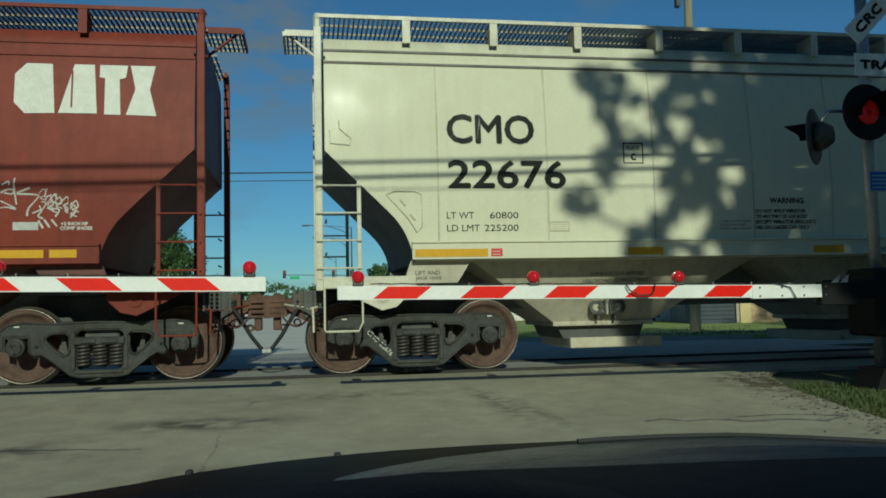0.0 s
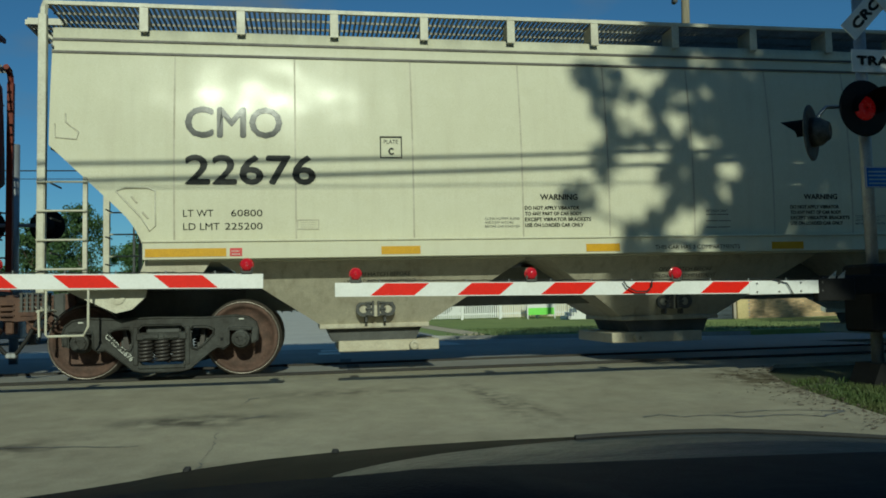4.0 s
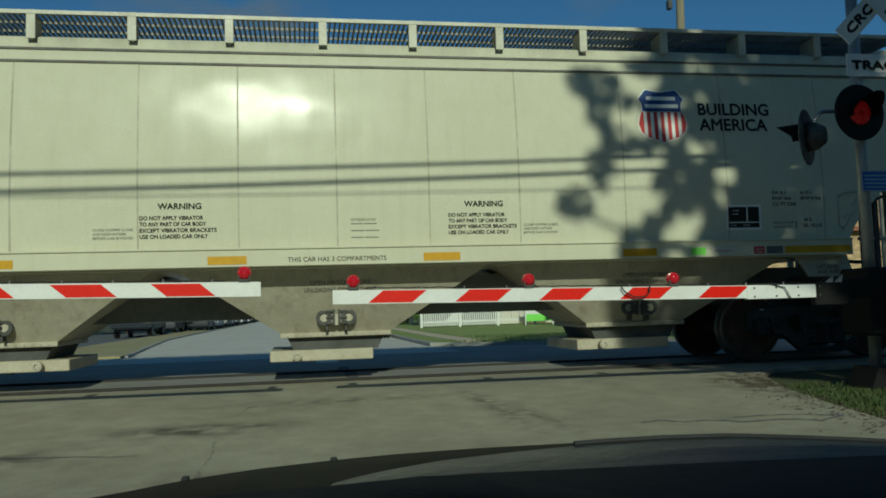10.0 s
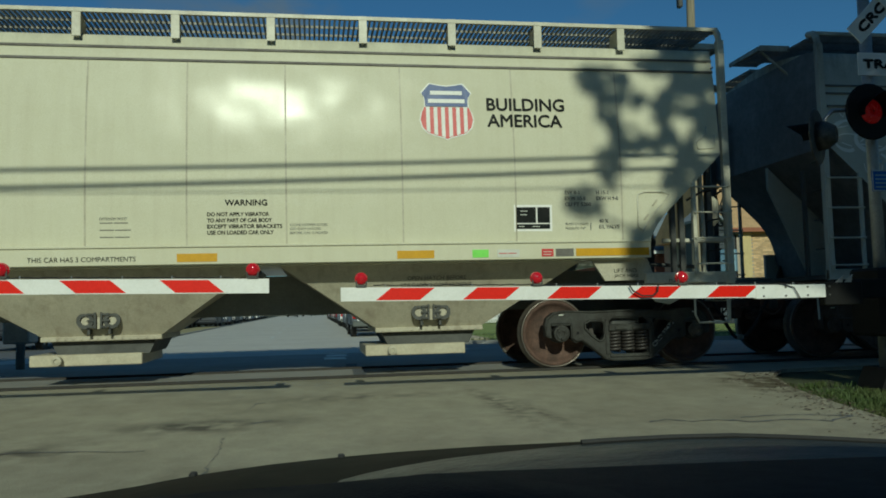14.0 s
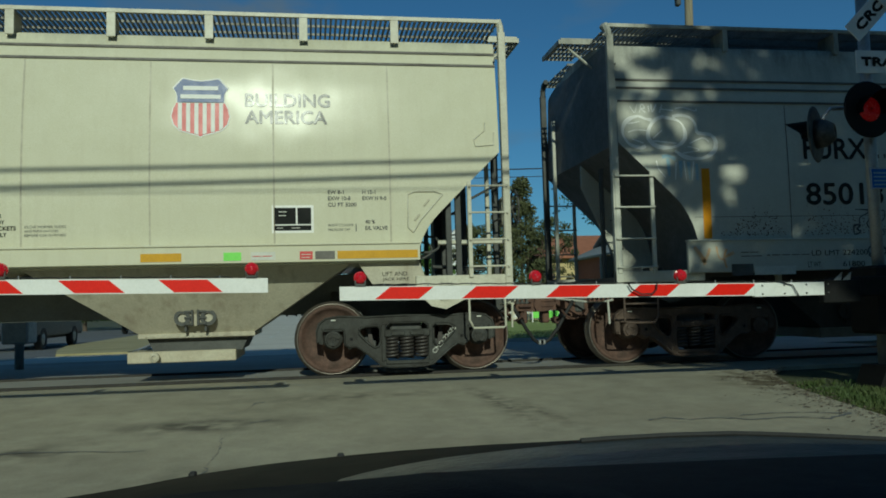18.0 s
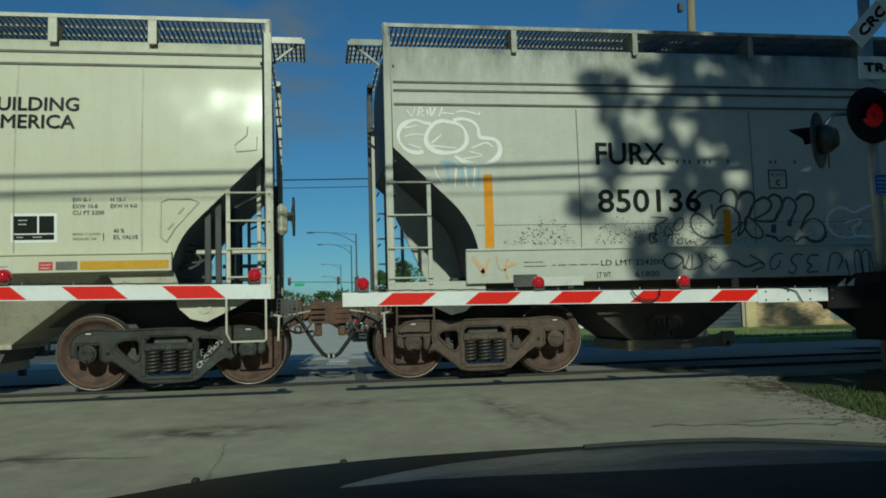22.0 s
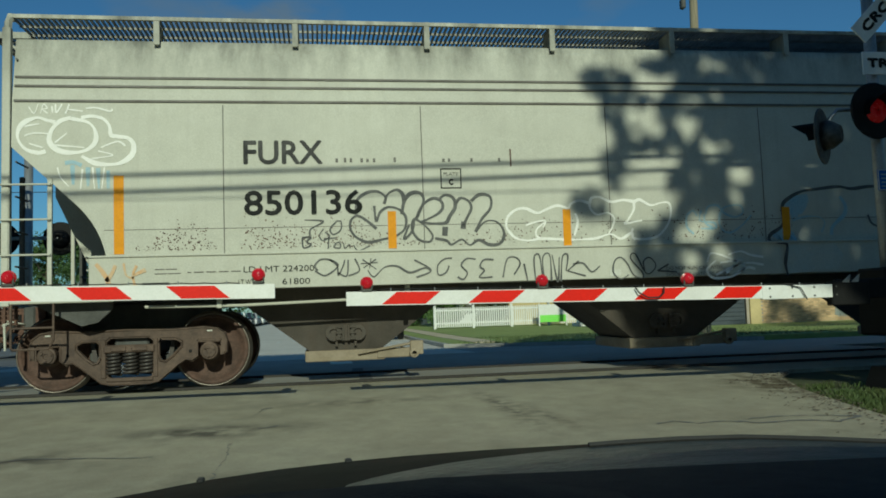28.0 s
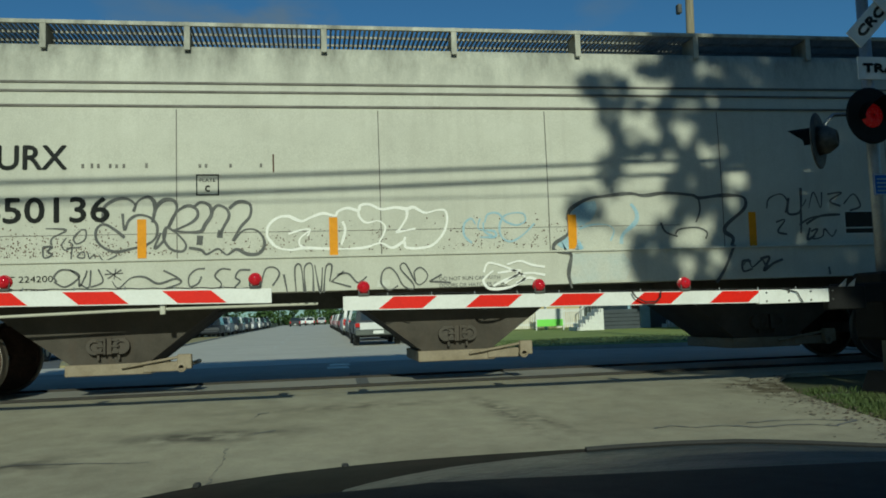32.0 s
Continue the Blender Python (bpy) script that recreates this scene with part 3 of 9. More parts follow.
def plate(x0, x1, z0, z1, front, material, parent, name, label="", proud=0.004, steps=1):
    """A thin sheet that lies on a bowed side."""
    bm = bmesh.new()
    for k in range(steps):
        a, b = z0 + (z1 - z0) * k / steps, z0 + (z1 - z0) * (k + 1) / steps
        va = [bm.verts.new(p) for p in ((x0, front(a) - proud, a), (x1, front(a) - proud, a), (x1, front(b) - proud, b), (x0, front(b) - proud, b))]
        vb = [bm.verts.new(v.co + Vector((0, proud + 0.004, 0))) for v in va]
        bm.faces.new(va), bm.faces.new(vb[::-1])
        for i in range(4):
            bm.faces.new((va[i], vb[i], vb[(i + 1) % 4], va[(i + 1) % 4]))
    return part(name, bm, material, parent, label)


def stroke(pts, width, front, material, parent, name, label="", proud=0.003, closed=False):
    """A sprayed line of even width that lies on a side, through smoothed points in x and z."""
    p = [Vector((x, 0, z)) for x, z in pts]
    if closed:
        p = [p[-1]] + p + [p[0], p[1]]
    else:
        p = [p[0]] + p + [p[-1]]
    line = []
    for i in range(1, len(p) - 2):
        for k in range(6):
            t = k / 6
            a, b, c, d = p[i - 1], p[i], p[i + 1], p[i + 2]
            line.append(0.5 * (2 * b + (c - a) * t + (2 * a - 5 * b + 4 * c - d) * t * t + (3 * b - a - 3 * c + d) * t ** 3))
    line.append(p[-2])
    bm = bmesh.new()
    rows = []
    for i, q in enumerate(line):
        d = (line[min(i + 1, len(line) - 1)] - line[max(i - 1, 0)])
        d = d.normalized() if d.length > 1e-6 else Vector((1, 0, 0))
        nrm = Vector((-d.z, 0, d.x)) * width / 2 * (0.75 + 0.5 * noise.noise(q * 4))
        rows.append([bm.verts.new((v.x, front(v.z) - proud, v.z)) for v in (q + nrm, q - nrm)])
    for a, b in zip(rows, rows[1:]):
        bm.faces.new((a[0], a[1], b[1], b[0]))
    return part(name, bm, material, parent, label)

# ---------------------------------------------------------------- ground
RAIL_Y = 11.27  # the track's centre line


def lie(y):
    """The road's height: it climbs to the rails and falls away behind them."""
    ys = (-60, -6, 0, 6, 9, 9.6, 13.2, 17, 22, 30, 70, 3000)
    zs = (-0.5, -0.45, -0.40, -0.2, -0.06, -0.03, -0.03, -0.1, -0.2, -0.24, -0.24, -0.24)
    return float(np.interp(y, ys, zs))


YS = [-400, -60, -20, -6, -3, 0, 1.5, 3, 4.5, 6, 7, 8, 9, 9.6, 10.2, 11.27, 12.4, 13.2, 14, 15.5, 17, 19, 22, 26, 30, 40, 55, 75, 110, 160, 300, 3000]


def sheet(name, left, right, y0, y1, up, material, label, category="", kind="structure", thick=0.05, cols=1, rough=0.0):
    """A strip of ground between two edges that follows the lie of the land."""
    ys = sorted({y0, y1, *[y for y in YS if y0 < y < y1]})
    bm = bmesh.new()
    rows = []
    for y in ys:
        a, b = left(y) if callable(left) else left, right(y) if callable(right) else right
        rows.append([bm.verts.new((a + (b - a) * k / cols, y, lie(y) + up + rough * noise.noise(Vector((a + (b - a) * k / cols, y, 3.1)) * 0.9)))
                     for k in range(cols + 1)])
    for r, s in zip(rows, rows[1:]):
        for k in range(cols):
            bm.faces.new((r[k], r[k + 1], s[k + 1], s[k]))
    if thick:
        g = bmesh.ops.extrude_face_region(bm, geom=list(bm.faces))
        bmesh.ops.translate(bm, verts=[v for v in g["geom"] if isinstance(v, bmesh.types.BMVert)], vec=(0, 0, -thick))
    return solid(name, bm, material, label, category or name, kind=kind)


sheet("ground", -2500, 2500, -400, 3000, -0.06, "soil", "rough grassy soil under the whole crossing", thick=0)
sheet("road", -7.2, lambda y: float(np.interp(y, (-60, 5.5, 6.2, 6.75, 7.46, 8.24, 8.78, 9.45), (4.5, 4.7, 4.76, 4.81, 4.95, 5.07, 5.19, 5.8))), -60, 9.45, 0, "concrete",
      "worn pale concrete road with cracks and dark tyre stains", cols=8)
sheet("crossing_panel", -9, 9.5, 9.45, 10.42, 0.0, "concrete", "concrete crossing slab before the rails", "crossing")
sheet("crossing_panel", -9, 9.5, 10.56, 11.98, 0.0, "street", "asphalt crossing slab between the rails", "crossing")
sheet("crossing_panel", -9, 9.5, 12.12, 14.0, 0.0, "street", "asphalt crossing slab behind the rails", "crossing")
sheet("track_bed", -90, -9.02, 9.2, 13.6, -0.03, "soil", "dusty weed-grown track bed", kind="structure")
sheet("track_bed", 9.52, 90, 9.2, 13.6, -0.03, "soil", "dusty weed-grown track bed", kind="structure")
for yr in (RAIL_Y - 0.755, RAIL_Y + 0.755):
    bm = bmesh.new()
    prof = [(-0.07, -0.16), (0.07, -0.16), (0.07, -0.145), (0.012, -0.12), (0.012, -0.04), (0.036, -0.03), (0.036, -0.004), (0.028, 0), (-0.028, 0),
            (-0.036, -0.004), (-0.036, -0.03), (-0.012, -0.04), (-0.012, -0.12), (-0.07, -0.145)]
    a = [bm.verts.new((-90, yr + y, z)) for y, z in prof]
    b = [bm.verts.new((90, yr + y, z)) for y, z in prof]
    bm.faces.new(a), bm.faces.new(b[::-1])
    for i in range(len(prof)):
        bm.faces.new((a[i], b[i], b[(i + 1) % len(prof)], a[(i + 1) % len(prof)]))
    solid("rail", bm, "rail", "worn steel rail sunk in the crossing slabs", "rail", kind="structure")
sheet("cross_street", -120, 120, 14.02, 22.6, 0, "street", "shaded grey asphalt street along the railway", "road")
# paler overlay where the sunlit road begins; that light is in its colour
sheet("far_road", -7.0, 3.48, 18.0, 22.6, 0.006, "far_road", "paler road sheet where the streets meet, sunlight in its colour", "road", thick=0.004)
sheet("far_road", lambda y: float(np.interp(y, (22.6, 38, 57.5, 260), (-4.6, -6.3, -6.6, -7))), 3.48, 22.62, 260, 0, "far_road", "long pale straight road between parked cars", "road")

# ---------------------------------------------------------------- the hopper cars


def bow(half, mid=2.3, k=0.0464):
    """The y of a bowed near side, by height."""
    return lambda z: -(half - k * (z - mid) ** 2)


def holed(bm, outer, holes, y0, y1, bevel=0.0):
    """A plate in x and z with holes through it, from y0 to y1."""
    edges = []
    for loop in (outer, *holes):
        vs = [bm.verts.new((x, y0, z)) for x, z in loop]
        edges += [bm.edges.new((vs[i], vs[(i + 1) % len(vs)])) for i in range(len(vs))]
    r = bmesh.ops.triangle_fill(bm, use_beauty=True, use_dissolve=False, edges=edges)
    faces = [f for f in r["geom"] if isinstance(f, bmesh.types.BMFace)]
    rim = [e for e in edges]
    g = bmesh.ops.extrude_face_region(bm, geom=faces)
    bmesh.ops.translate(bm, verts=[v for v in g["geom"] if isinstance(v, bmesh.types.BMVert)], vec=(0, y1 - y0, 0))
    if bevel:
        bmesh.ops.recalc_face_normals(bm, faces=bm.faces)
        sharp = [e for e in bm.edges if len(e.link_faces) == 2 and e.calc_face_angle() > 1.2 and abs(e.verts[0].co.y - e.verts[1].co.y) < 1e-6]
        bmesh.ops.bevel(bm, geom=sharp, offset=bevel, segments=2, affect="EDGES")
    return bm


def side_frame(bm, t=0.14):
    """One cast truck side frame, seen from its outside, about x = 0."""
    half = [(0.0, 0.745), (0.5, 0.735), (0.85, 0.755), (1.02, 0.73), (1.11, 0.66), (1.14, 0.56), (1.13, 0.42), (1.05, 0.4), (1.055, 0.57), (0.795, 0.57), (0.79, 0.38), (0.72, 0.33), (0.64, 0.35),
            (0.55, 0.29), (0.32, 0.1), (0.22, 0.08)]
    outer = half + [(-x, z) for x, z in half[::-1][:-1]]
    mid = [(-0.25, 0.19), (-0.2, 0.165), (0.2, 0.165), (0.25, 0.19), (0.265, 0.6), (0.22, 0.64), (-0.22, 0.64), (-0.265, 0.6)]
    win = [(0.335, 0.57), (0.37, 0.615), (0.53, 0.61), (0.6, 0.575), (0.6, 0.52), (0.5, 0.41), (0.41, 0.345), (0.36, 0.36), (0.335, 0.42)]
    return holed(bm, outer, [mid, win, [(-x, z) for x, z in win[::-1]]], -t / 2, t / 2, 0.018)


def coil(bm, x, y, z0, z1, r, wire, turns):
    pts = [(x + r * math.cos(2 * math.pi * k / 9), y + r * math.sin(2 * math.pi * k / 9), z0 + (z1 - z0) * k / (9 * turns)) for k in range(9 * turns + 1)]
    return tube(bm, pts, wire, 5)


def frame_lip():
    """The rims round a side frame's windows and along its belly."""
    bm = bmesh.new()
    for s in (-1, 1):
        win = [(0.335, 0.57), (0.37, 0.615), (0.53, 0.61), (0.6, 0.575), (0.6, 0.52), (0.5, 0.41), (0.41, 0.345), (0.36, 0.36), (0.335, 0.42)]
        tube(bm, [(s * x, -0.072, z) for x, z in win + win[:2]], 0.016, 5)
        tube(bm, [(s * x, -0.07, z) for x, z in ((0.0, 0.095), (0.22, 0.1), (0.32, 0.12), (0.55, 0.31), (0.64, 0.37), (0.72, 0.36), (0.78, 0.4), (0.78, 0.56), (0.82, 0.59), (1.04, 0.59))], 0.016, 5)
        tube(bm, [(s * x, -0.07, z) for x, z in ((0.0, 0.735), (0.5, 0.722), (0.85, 0.742), (1.01, 0.718), (1.095, 0.655), (1.125, 0.56), (1.115, 0.43))], 0.014, 5)
        box(bm, min(s * 0.27, s * 0.325), max(s * 0.27, s * 0.325), -0.085, -0.06, 0.17, 0.63, 0.008)
    box(bm, -0.27, 0.27, -0.09, -0.06, 0.13, 0.175, 0.008)
    return bm


_wheel = {}


def wheel_meshes():
    """A rail wheel about the origin, its outer face towards -y: plate with tread, and the bright rim."""
    if not _wheel:
        bm = bmesh.new()
        lathe(bm, [(0.06, 0.02), (0.12, 0.02), (0.13, 0.05), (0.2, 0.075), (0.3, 0.07), (0.375, 0.045), (0.39, 0.003), (0.43, 0.0), (0.435, 0.012), (0.435, 0.12),
                   (0.39, 0.13), (0.37, 0.1), (0.2, 0.11), (0.12, 0.16), (0.06, 0.16)], 40)
        _wheel["wheel"] = finish(bm, "wheel", "wheel", True)
        bm = bmesh.new()
        lathe(bm, [(0.436, 0.008), (0.452, 0.004), (0.457, 0.03), (0.459, 0.095), (0.47, 0.11), (0.483, 0.122), (0.48, 0.138), (0.436, 0.14)], 40, ring=True)
        _wheel["tread"] = finish(bm, "tread", "tread", True)
    return _wheel


WHEELSETS = []


def truck(car, xc, steel, lead):
    """A two-axle truck under a car at xc, its parts hung on the car."""
    for s, yc in ((-1, -0.99), (1, 0.99)):
        bm = bmesh.new()
        side_frame(bm)
        fr = part("side_frame", bm, steel, car, "cast steel truck side frame", m=pose(xc, yc, 0, 0, 0, 0 if s < 0 else 180))
        part("frame_lip", frame_lip(), steel, fr, "raised rim of the casting")
        part("brand_mark", B(-0.95, -0.89, -0.078, -0.068, 0.69, 0.705), "white", fr, "small white stencil mark")
        part("brand_mark", B(0.9, 0.96, -0.078, -0.068, 0.69, 0.705), "white", fr, "small white stencil mark")
        for x in (-0.7, 0.7):  # key slot beside each axle
            part("slot", B(x - 0.018, x + 0.018, -0.074, -0.066, 0.44, 0.475, bevel=0.002), "black", fr)
        for sx in (-1, 1):  # wear plate behind the windows, and a brake lever
            part("brake_lever", prism(bmesh.new(), [(sx * 0.4, 0.34), (sx * 0.46, 0.34), (sx * 0.5, 0.66), (sx * 0.46, 0.66)][::sx], 0.12, 0.15), "spring", fr)
        for x in (-0.19, 0.0, 0.19):
            bm = bmesh.new()
            coil(bm, x, -0.02, 0.205, 0.46, 0.078, 0.019, 6)
            part("spring", bm, "spring", fr, "coil spring", smooth=True)
        bm = bmesh.new()
        box(bm, -0.29, 0.29, -0.11, 0.1, 0.47, 0.56, 0.012)
        box(bm, -0.21, -0.03, -0.125, 0.0, 0.485, 0.545, 0.01)
        box(bm, 0.03, 0.21, -0.125, 0.0, 0.485, 0.545, 0.01)
        part("bolster_end", bm, steel, fr)
        for x in (-0.925, 0.925):
            bm = bmesh.new()
            lathe(bm, [(0.002, -0.112), (0.03, -0.112), (0.034, -0.124), (0.078, -0.124), (0.085, -0.112), (0.102, -0.108), (0.108, -0.1), (0.11, 0.02), (0.125, 0.03), (0.125, 0.12)], 18, at=(x, 0, 0.457))
            for k in range(3):
                a = 2.1 * k + 0.4
                cyl(bm, (x + 0.06 * math.cos(a), -0.145, 0.457 + 0.06 * math.sin(a)), (x + 0.06 * math.cos(a), -0.12, 0.457 + 0.06 * math.sin(a)), 0.016, 6)
            part("bearing", bm, steel, fr, "round axle bearing cap", smooth=False)
            part("bearing_adapter", B(x - 0.13, x + 0.13, -0.075, 0.075, 0.555, 0.61, bevel=0.01), steel, fr)
    part("bolster", B(xc - 0.2, xc + 0.2, -0.95, 0.95, 0.42, 0.68, bevel=0.02), "under", car)
    for sx in (-1, 1):
        part("brake_beam", B(xc + sx * 0.42 - 0.04, xc + sx * 0.42 + 0.04, -0.85, 0.85, 0.33, 0.42, bevel=0.01), "under", car)
        for yy in (-0.74, 0.74):
            part("brake_shoe", B(xc + sx * 0.49 - 0.035, xc + sx * 0.49 + 0.035, yy - 0.05, yy + 0.05, 0.27, 0.5, bevel=0.012), "under", car)
        bm = bmesh.new()
        cyl(bm, (0, -0.8, 0), (0, 0.8, 0), 0.085, 14)
        ax = part("wheelset", bm, "wheel", car, "rusty axle with two wheels", m=pose(xc + sx * 0.925, 0, 0.457))
        w = wheel_meshes()
        for flip in (0, 180):
            wh = part("wheel", w["wheel"], None, ax, "brown rusty rail wheel", m=pose(0, 0.765 if flip else -0.765, 0, 0, 0, flip))
            wh.data = w["wheel"]
            tr = part("tread", w["tread"], None, ax, "polished steel tread and flange", m=pose(0, 0.765 if flip else -0.765, 0, 0, 0, flip))
        WHEELSETS.append((ax, xc + sx * 0.925))


def rounded(pts, r, n=4):
    """Rounds the corners of an open or closed polygon listed as (x, z, radius)."""
    out = []
    m = len(pts)
    for i in range(m):
        x, z, rr = pts[i]
        if not rr:
            out.append((x, z))
            continue
        p, a, b = Vector((x, z)), Vector(pts[i - 1][:2]), Vector(pts[(i + 1) % m][:2])
        s, e = p + (a - p).normalized() * rr, p + (b - p).normalized() * rr
        for k in range(n + 1):
            t = k / n
            q = (1 - t) ** 2 * s + 2 * t * (1 - t) * p + t * t * e
            out.append((q.x, q.y))
    return out


def shell(outline, half_of, levels, material, parent, name="body", label="", ends=None):
    """A closed hopper body: an outline in x and z cut at many heights, with a half width for each height."""
    bm = bmesh.new()

    def span(z):
        xs = []
        n = len(outline)
        for i in range(n):
            (x0, z0), (x1, z1) = outline[i], outline[(i + 1) % n]
            if (z0 - z) * (z1 - z) <= 0 and abs(z1 - z0) > 1e-9:
                xs.append(x0 + (x1 - x0) * (z - z0) / (z1 - z0))
        return min(xs), max(xs)

    rings = []
    for z in levels:
        a, b = span(z)
        h = half_of(z)
        rings.append([bm.verts.new(p) for p in ((a, -h, z), (b, -h, z), (b, h, z), (a, h, z))])
    for r, s in zip(rings, rings[1:]):
        for i in range(4):
            f = bm.faces.new((r[i], r[(i + 1) % 4], s[(i + 1) % 4], s[i]))
            f.smooth = i in (0, 2)
            # end faces take the darker material that carries their shade
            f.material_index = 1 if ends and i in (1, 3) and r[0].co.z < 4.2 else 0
    bm.faces.new(rings[0]), bm.faces.new(rings[-1])
    for e in bm.edges:
        if not all(f.smooth for f in e.link_faces):
            e.smooth = False
    ob = part(name, bm, material, parent, label)
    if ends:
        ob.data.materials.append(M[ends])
    return ob


def hopper_bay(car, xc, paint, half_top, half_bot, z_top, z_bot, front, gate_paint, old, way=1):
    """A discharge hopper below the sill with its outlet gate."""
    bm = bmesh.new()
    lo = [bm.verts.new(p) for p in ((xc - half_bot, -0.66, z_bot), (xc + half_bot, -0.66, z_bot), (xc + half_bot, 0.66, z_bot), (xc - half_bot, 0.66, z_bot))]
    hi = [bm.verts.new(p) for p in ((xc - half_top, front, z_top), (xc + half_top, front, z_top), (xc + half_top, -front, z_top), (xc - half_top, -front, z_top))]
    bm.faces.new(lo), bm.faces.new(hi)
    for i in range(4):
        bm.faces.new((lo[i], lo[(i + 1) % 4], hi[(i + 1) % 4], hi[i]))
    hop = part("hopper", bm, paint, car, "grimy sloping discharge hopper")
    bm = bmesh.new()
    box(bm, xc - half_bot - 0.05, xc + half_bot + 0.05, -0.72, 0.72, z_bot - 0.03, z_bot + 0.03, 0.008)
    for k in range(14):
        x = xc - half_bot + 2 * half_bot * (k + 0.5) / 14
        cyl(bm, (x, -0.735, z_bot), (x, -0.715, z_bot), 0.012, 6)
    if not old:
        part("flange", bm, gate_paint, hop, "bolted flange of the outlet")
    bm = bmesh.new()
    prism(bm, [(xc - half_bot + 0.04, z_bot - 0.03), (xc + half_bot - 0.04, z_bot - 0.03), (xc + half_bot - 0.12, z_bot - 0.2), (xc - half_bot + 0.12, z_bot - 0.2)], -0.6, 0.6)
    if not old:
        part("outlet_chute", bm, "under", hop)
    else:
        z_bot += 0.19
    bm = bmesh.new()
    ga, gb = (xc - 0.52, xc + 0.5) if old else (xc + way * 0.185 - 0.655, xc + way * 0.185 + 0.655)
    box(bm, ga, gb, -0.7, 0.7, z_bot - 0.33, z_bot - 0.19, 0.01)
    part("outlet_gate", bm, "gate_tan" if old else "gate_cream" if gate_paint == "hopper_cream" else gate_paint, hop, "flat sliding outlet gate")
    bm = bmesh.new()
    gx = xc + (0.87 if old else way * 0.5)
    cyl(bm, (gx, -0.8, z_bot - 0.26), (gx, 0.8, z_bot - 0.26), 0.03, 8)
    lathe(bm, [(0.03, -0.82), (0.06, -0.81), (0.06, -0.74), (0.03, -0.73)], 10, at=(gx, 0, z_bot - 0.26))
    if old:
        rod(bm, [(xc + 0.15, -0.74, z_bot - 0.24), (gx - 0.2, -0.76, z_bot - 0.16), (gx + 0.05, -0.76, z_bot - 0.12)], 0.018)
        box(bm, xc + 0.4, gx, -0.72, -0.6, z_bot - 0.31, z_bot - 0.19, 0.01)
        box(bm, gx - 0.05, gx + 0.12, -0.8, -0.7, z_bot - 0.28, z_bot - 0.1, 0.01)
    part("gate_shaft", bm, "gate_tan" if old else "hopper_cream", hop)
    # vibrator bracket on the slope
    if old:
        z_bot -= 0.19
    zb = z_bot + 0.22
    yb = -0.66 + (front + 0.66) * (zb - z_bot) / (z_top - z_bot)
    rib = paint if old else "under"
    part("vibrator_bracket", prism(bmesh.new(), [(xc - 0.2, zb - 0.1), (xc + 0.2, zb - 0.1), (xc + 0.23, zb), (xc + 0.2, zb + 0.1), (xc - 0.2, zb + 0.1), (xc - 0.23, zb)], yb - 0.03, yb + 0.05), paint, hop, "ribbed bracket on the slope")
    for s in (-1, 1):
        bm = bmesh.new()
        lathe(bm, [(0.055, -0.012), (0.1, -0.012), (0.1, 0.03), (0.055, 0.03)], 16, at=(xc + s * 0.155, yb - 0.05, zb), ring=True)
        part("bracket_ring", bm, rib, hop, "round cast lug of the bracket")
        for dz in (-0.075, 0.0, 0.075):
            part("bracket_rib", B(xc + s * 0.075 - 0.055, xc + s * 0.075 + 0.055, yb - 0.075, yb, zb + dz - 0.014, zb + dz + 0.014, bevel=0.005), rib, hop)
        part("bracket_rib", B(xc + s * 0.035 - 0.014, xc + s * 0.035 + 0.014, yb - 0.085, yb, zb - 0.1, zb + 0.1, bevel=0.005), rib, hop)
        part("bracket_foot", B(xc + s * 0.12 - 0.016, xc + s * 0.12 + 0.016, yb - 0.03, yb + 0.1, zb - 0.17, zb - 0.06, bevel=0.005), rib, hop)


def grating_mesh(length, y0, y1, z, pitch=0.06):
    bm = bmesh.new()
    n = max(2, int(length / pitch))
    vs, fs = [], []

    def slab(x0, x1, a, b, z0, z1):
        o = len(vs)
        vs.extend([(x, y, zz) for x in (x0, x1) for y in (a, b) for zz in (z0, z1)])
        fs.extend([tuple(o + i for i in q) for q in ((0, 1, 3, 2), (4, 6, 7, 5), (0, 4, 5, 1), (2, 3, 7, 6), (0, 2, 6, 4), (1, 5, 7, 3))])

    for k in range(n):
        x = length * (k + 0.5) / n
        slab(x - 0.012, x + 0.012, y0, y1, z - 0.03, z)
    for k in range(5):
        y = y0 + (y1 - y0) * k / 4
        slab(0, length, y - 0.006, y + 0.006, z - 0.034, z - 0.004)
    bm.free()
    me = bpy.data.meshes.new("grating")
    me.from_pydata(vs, [], fs)
    me.materials.append(M["grate"])
    return me


def ladder(car, xa, xb, y, z0, z1, rungs, paint, name="side_ladder"):
    """Two stiles and rungs in the plane of a side."""
    la = part(name, B(xa - 0.03, xa + 0.03, y - 0.02, y + 0.02, z0, z1, bevel=0.004), paint, car, "side ladder at the car's end")
    part("stile", B(xb - 0.025, xb + 0.025, y - 0.02, y + 0.02, z0, z1 - 0.0, bevel=0.004), paint, la)
    for z in rungs:
        bm = bmesh.new()
        cyl(bm, (xa - 0.04, y - 0.045, z), (xb + 0.02, y - 0.045, z), 0.012, 8)
        cyl(bm, (xa, y - 0.05, z), (xa, y, z), 0.014, 6)
        cyl(bm, (xb, y - 0.05, z), (xb, y, z), 0.014, 6)
        part("rung", bm, paint, la)
    return la


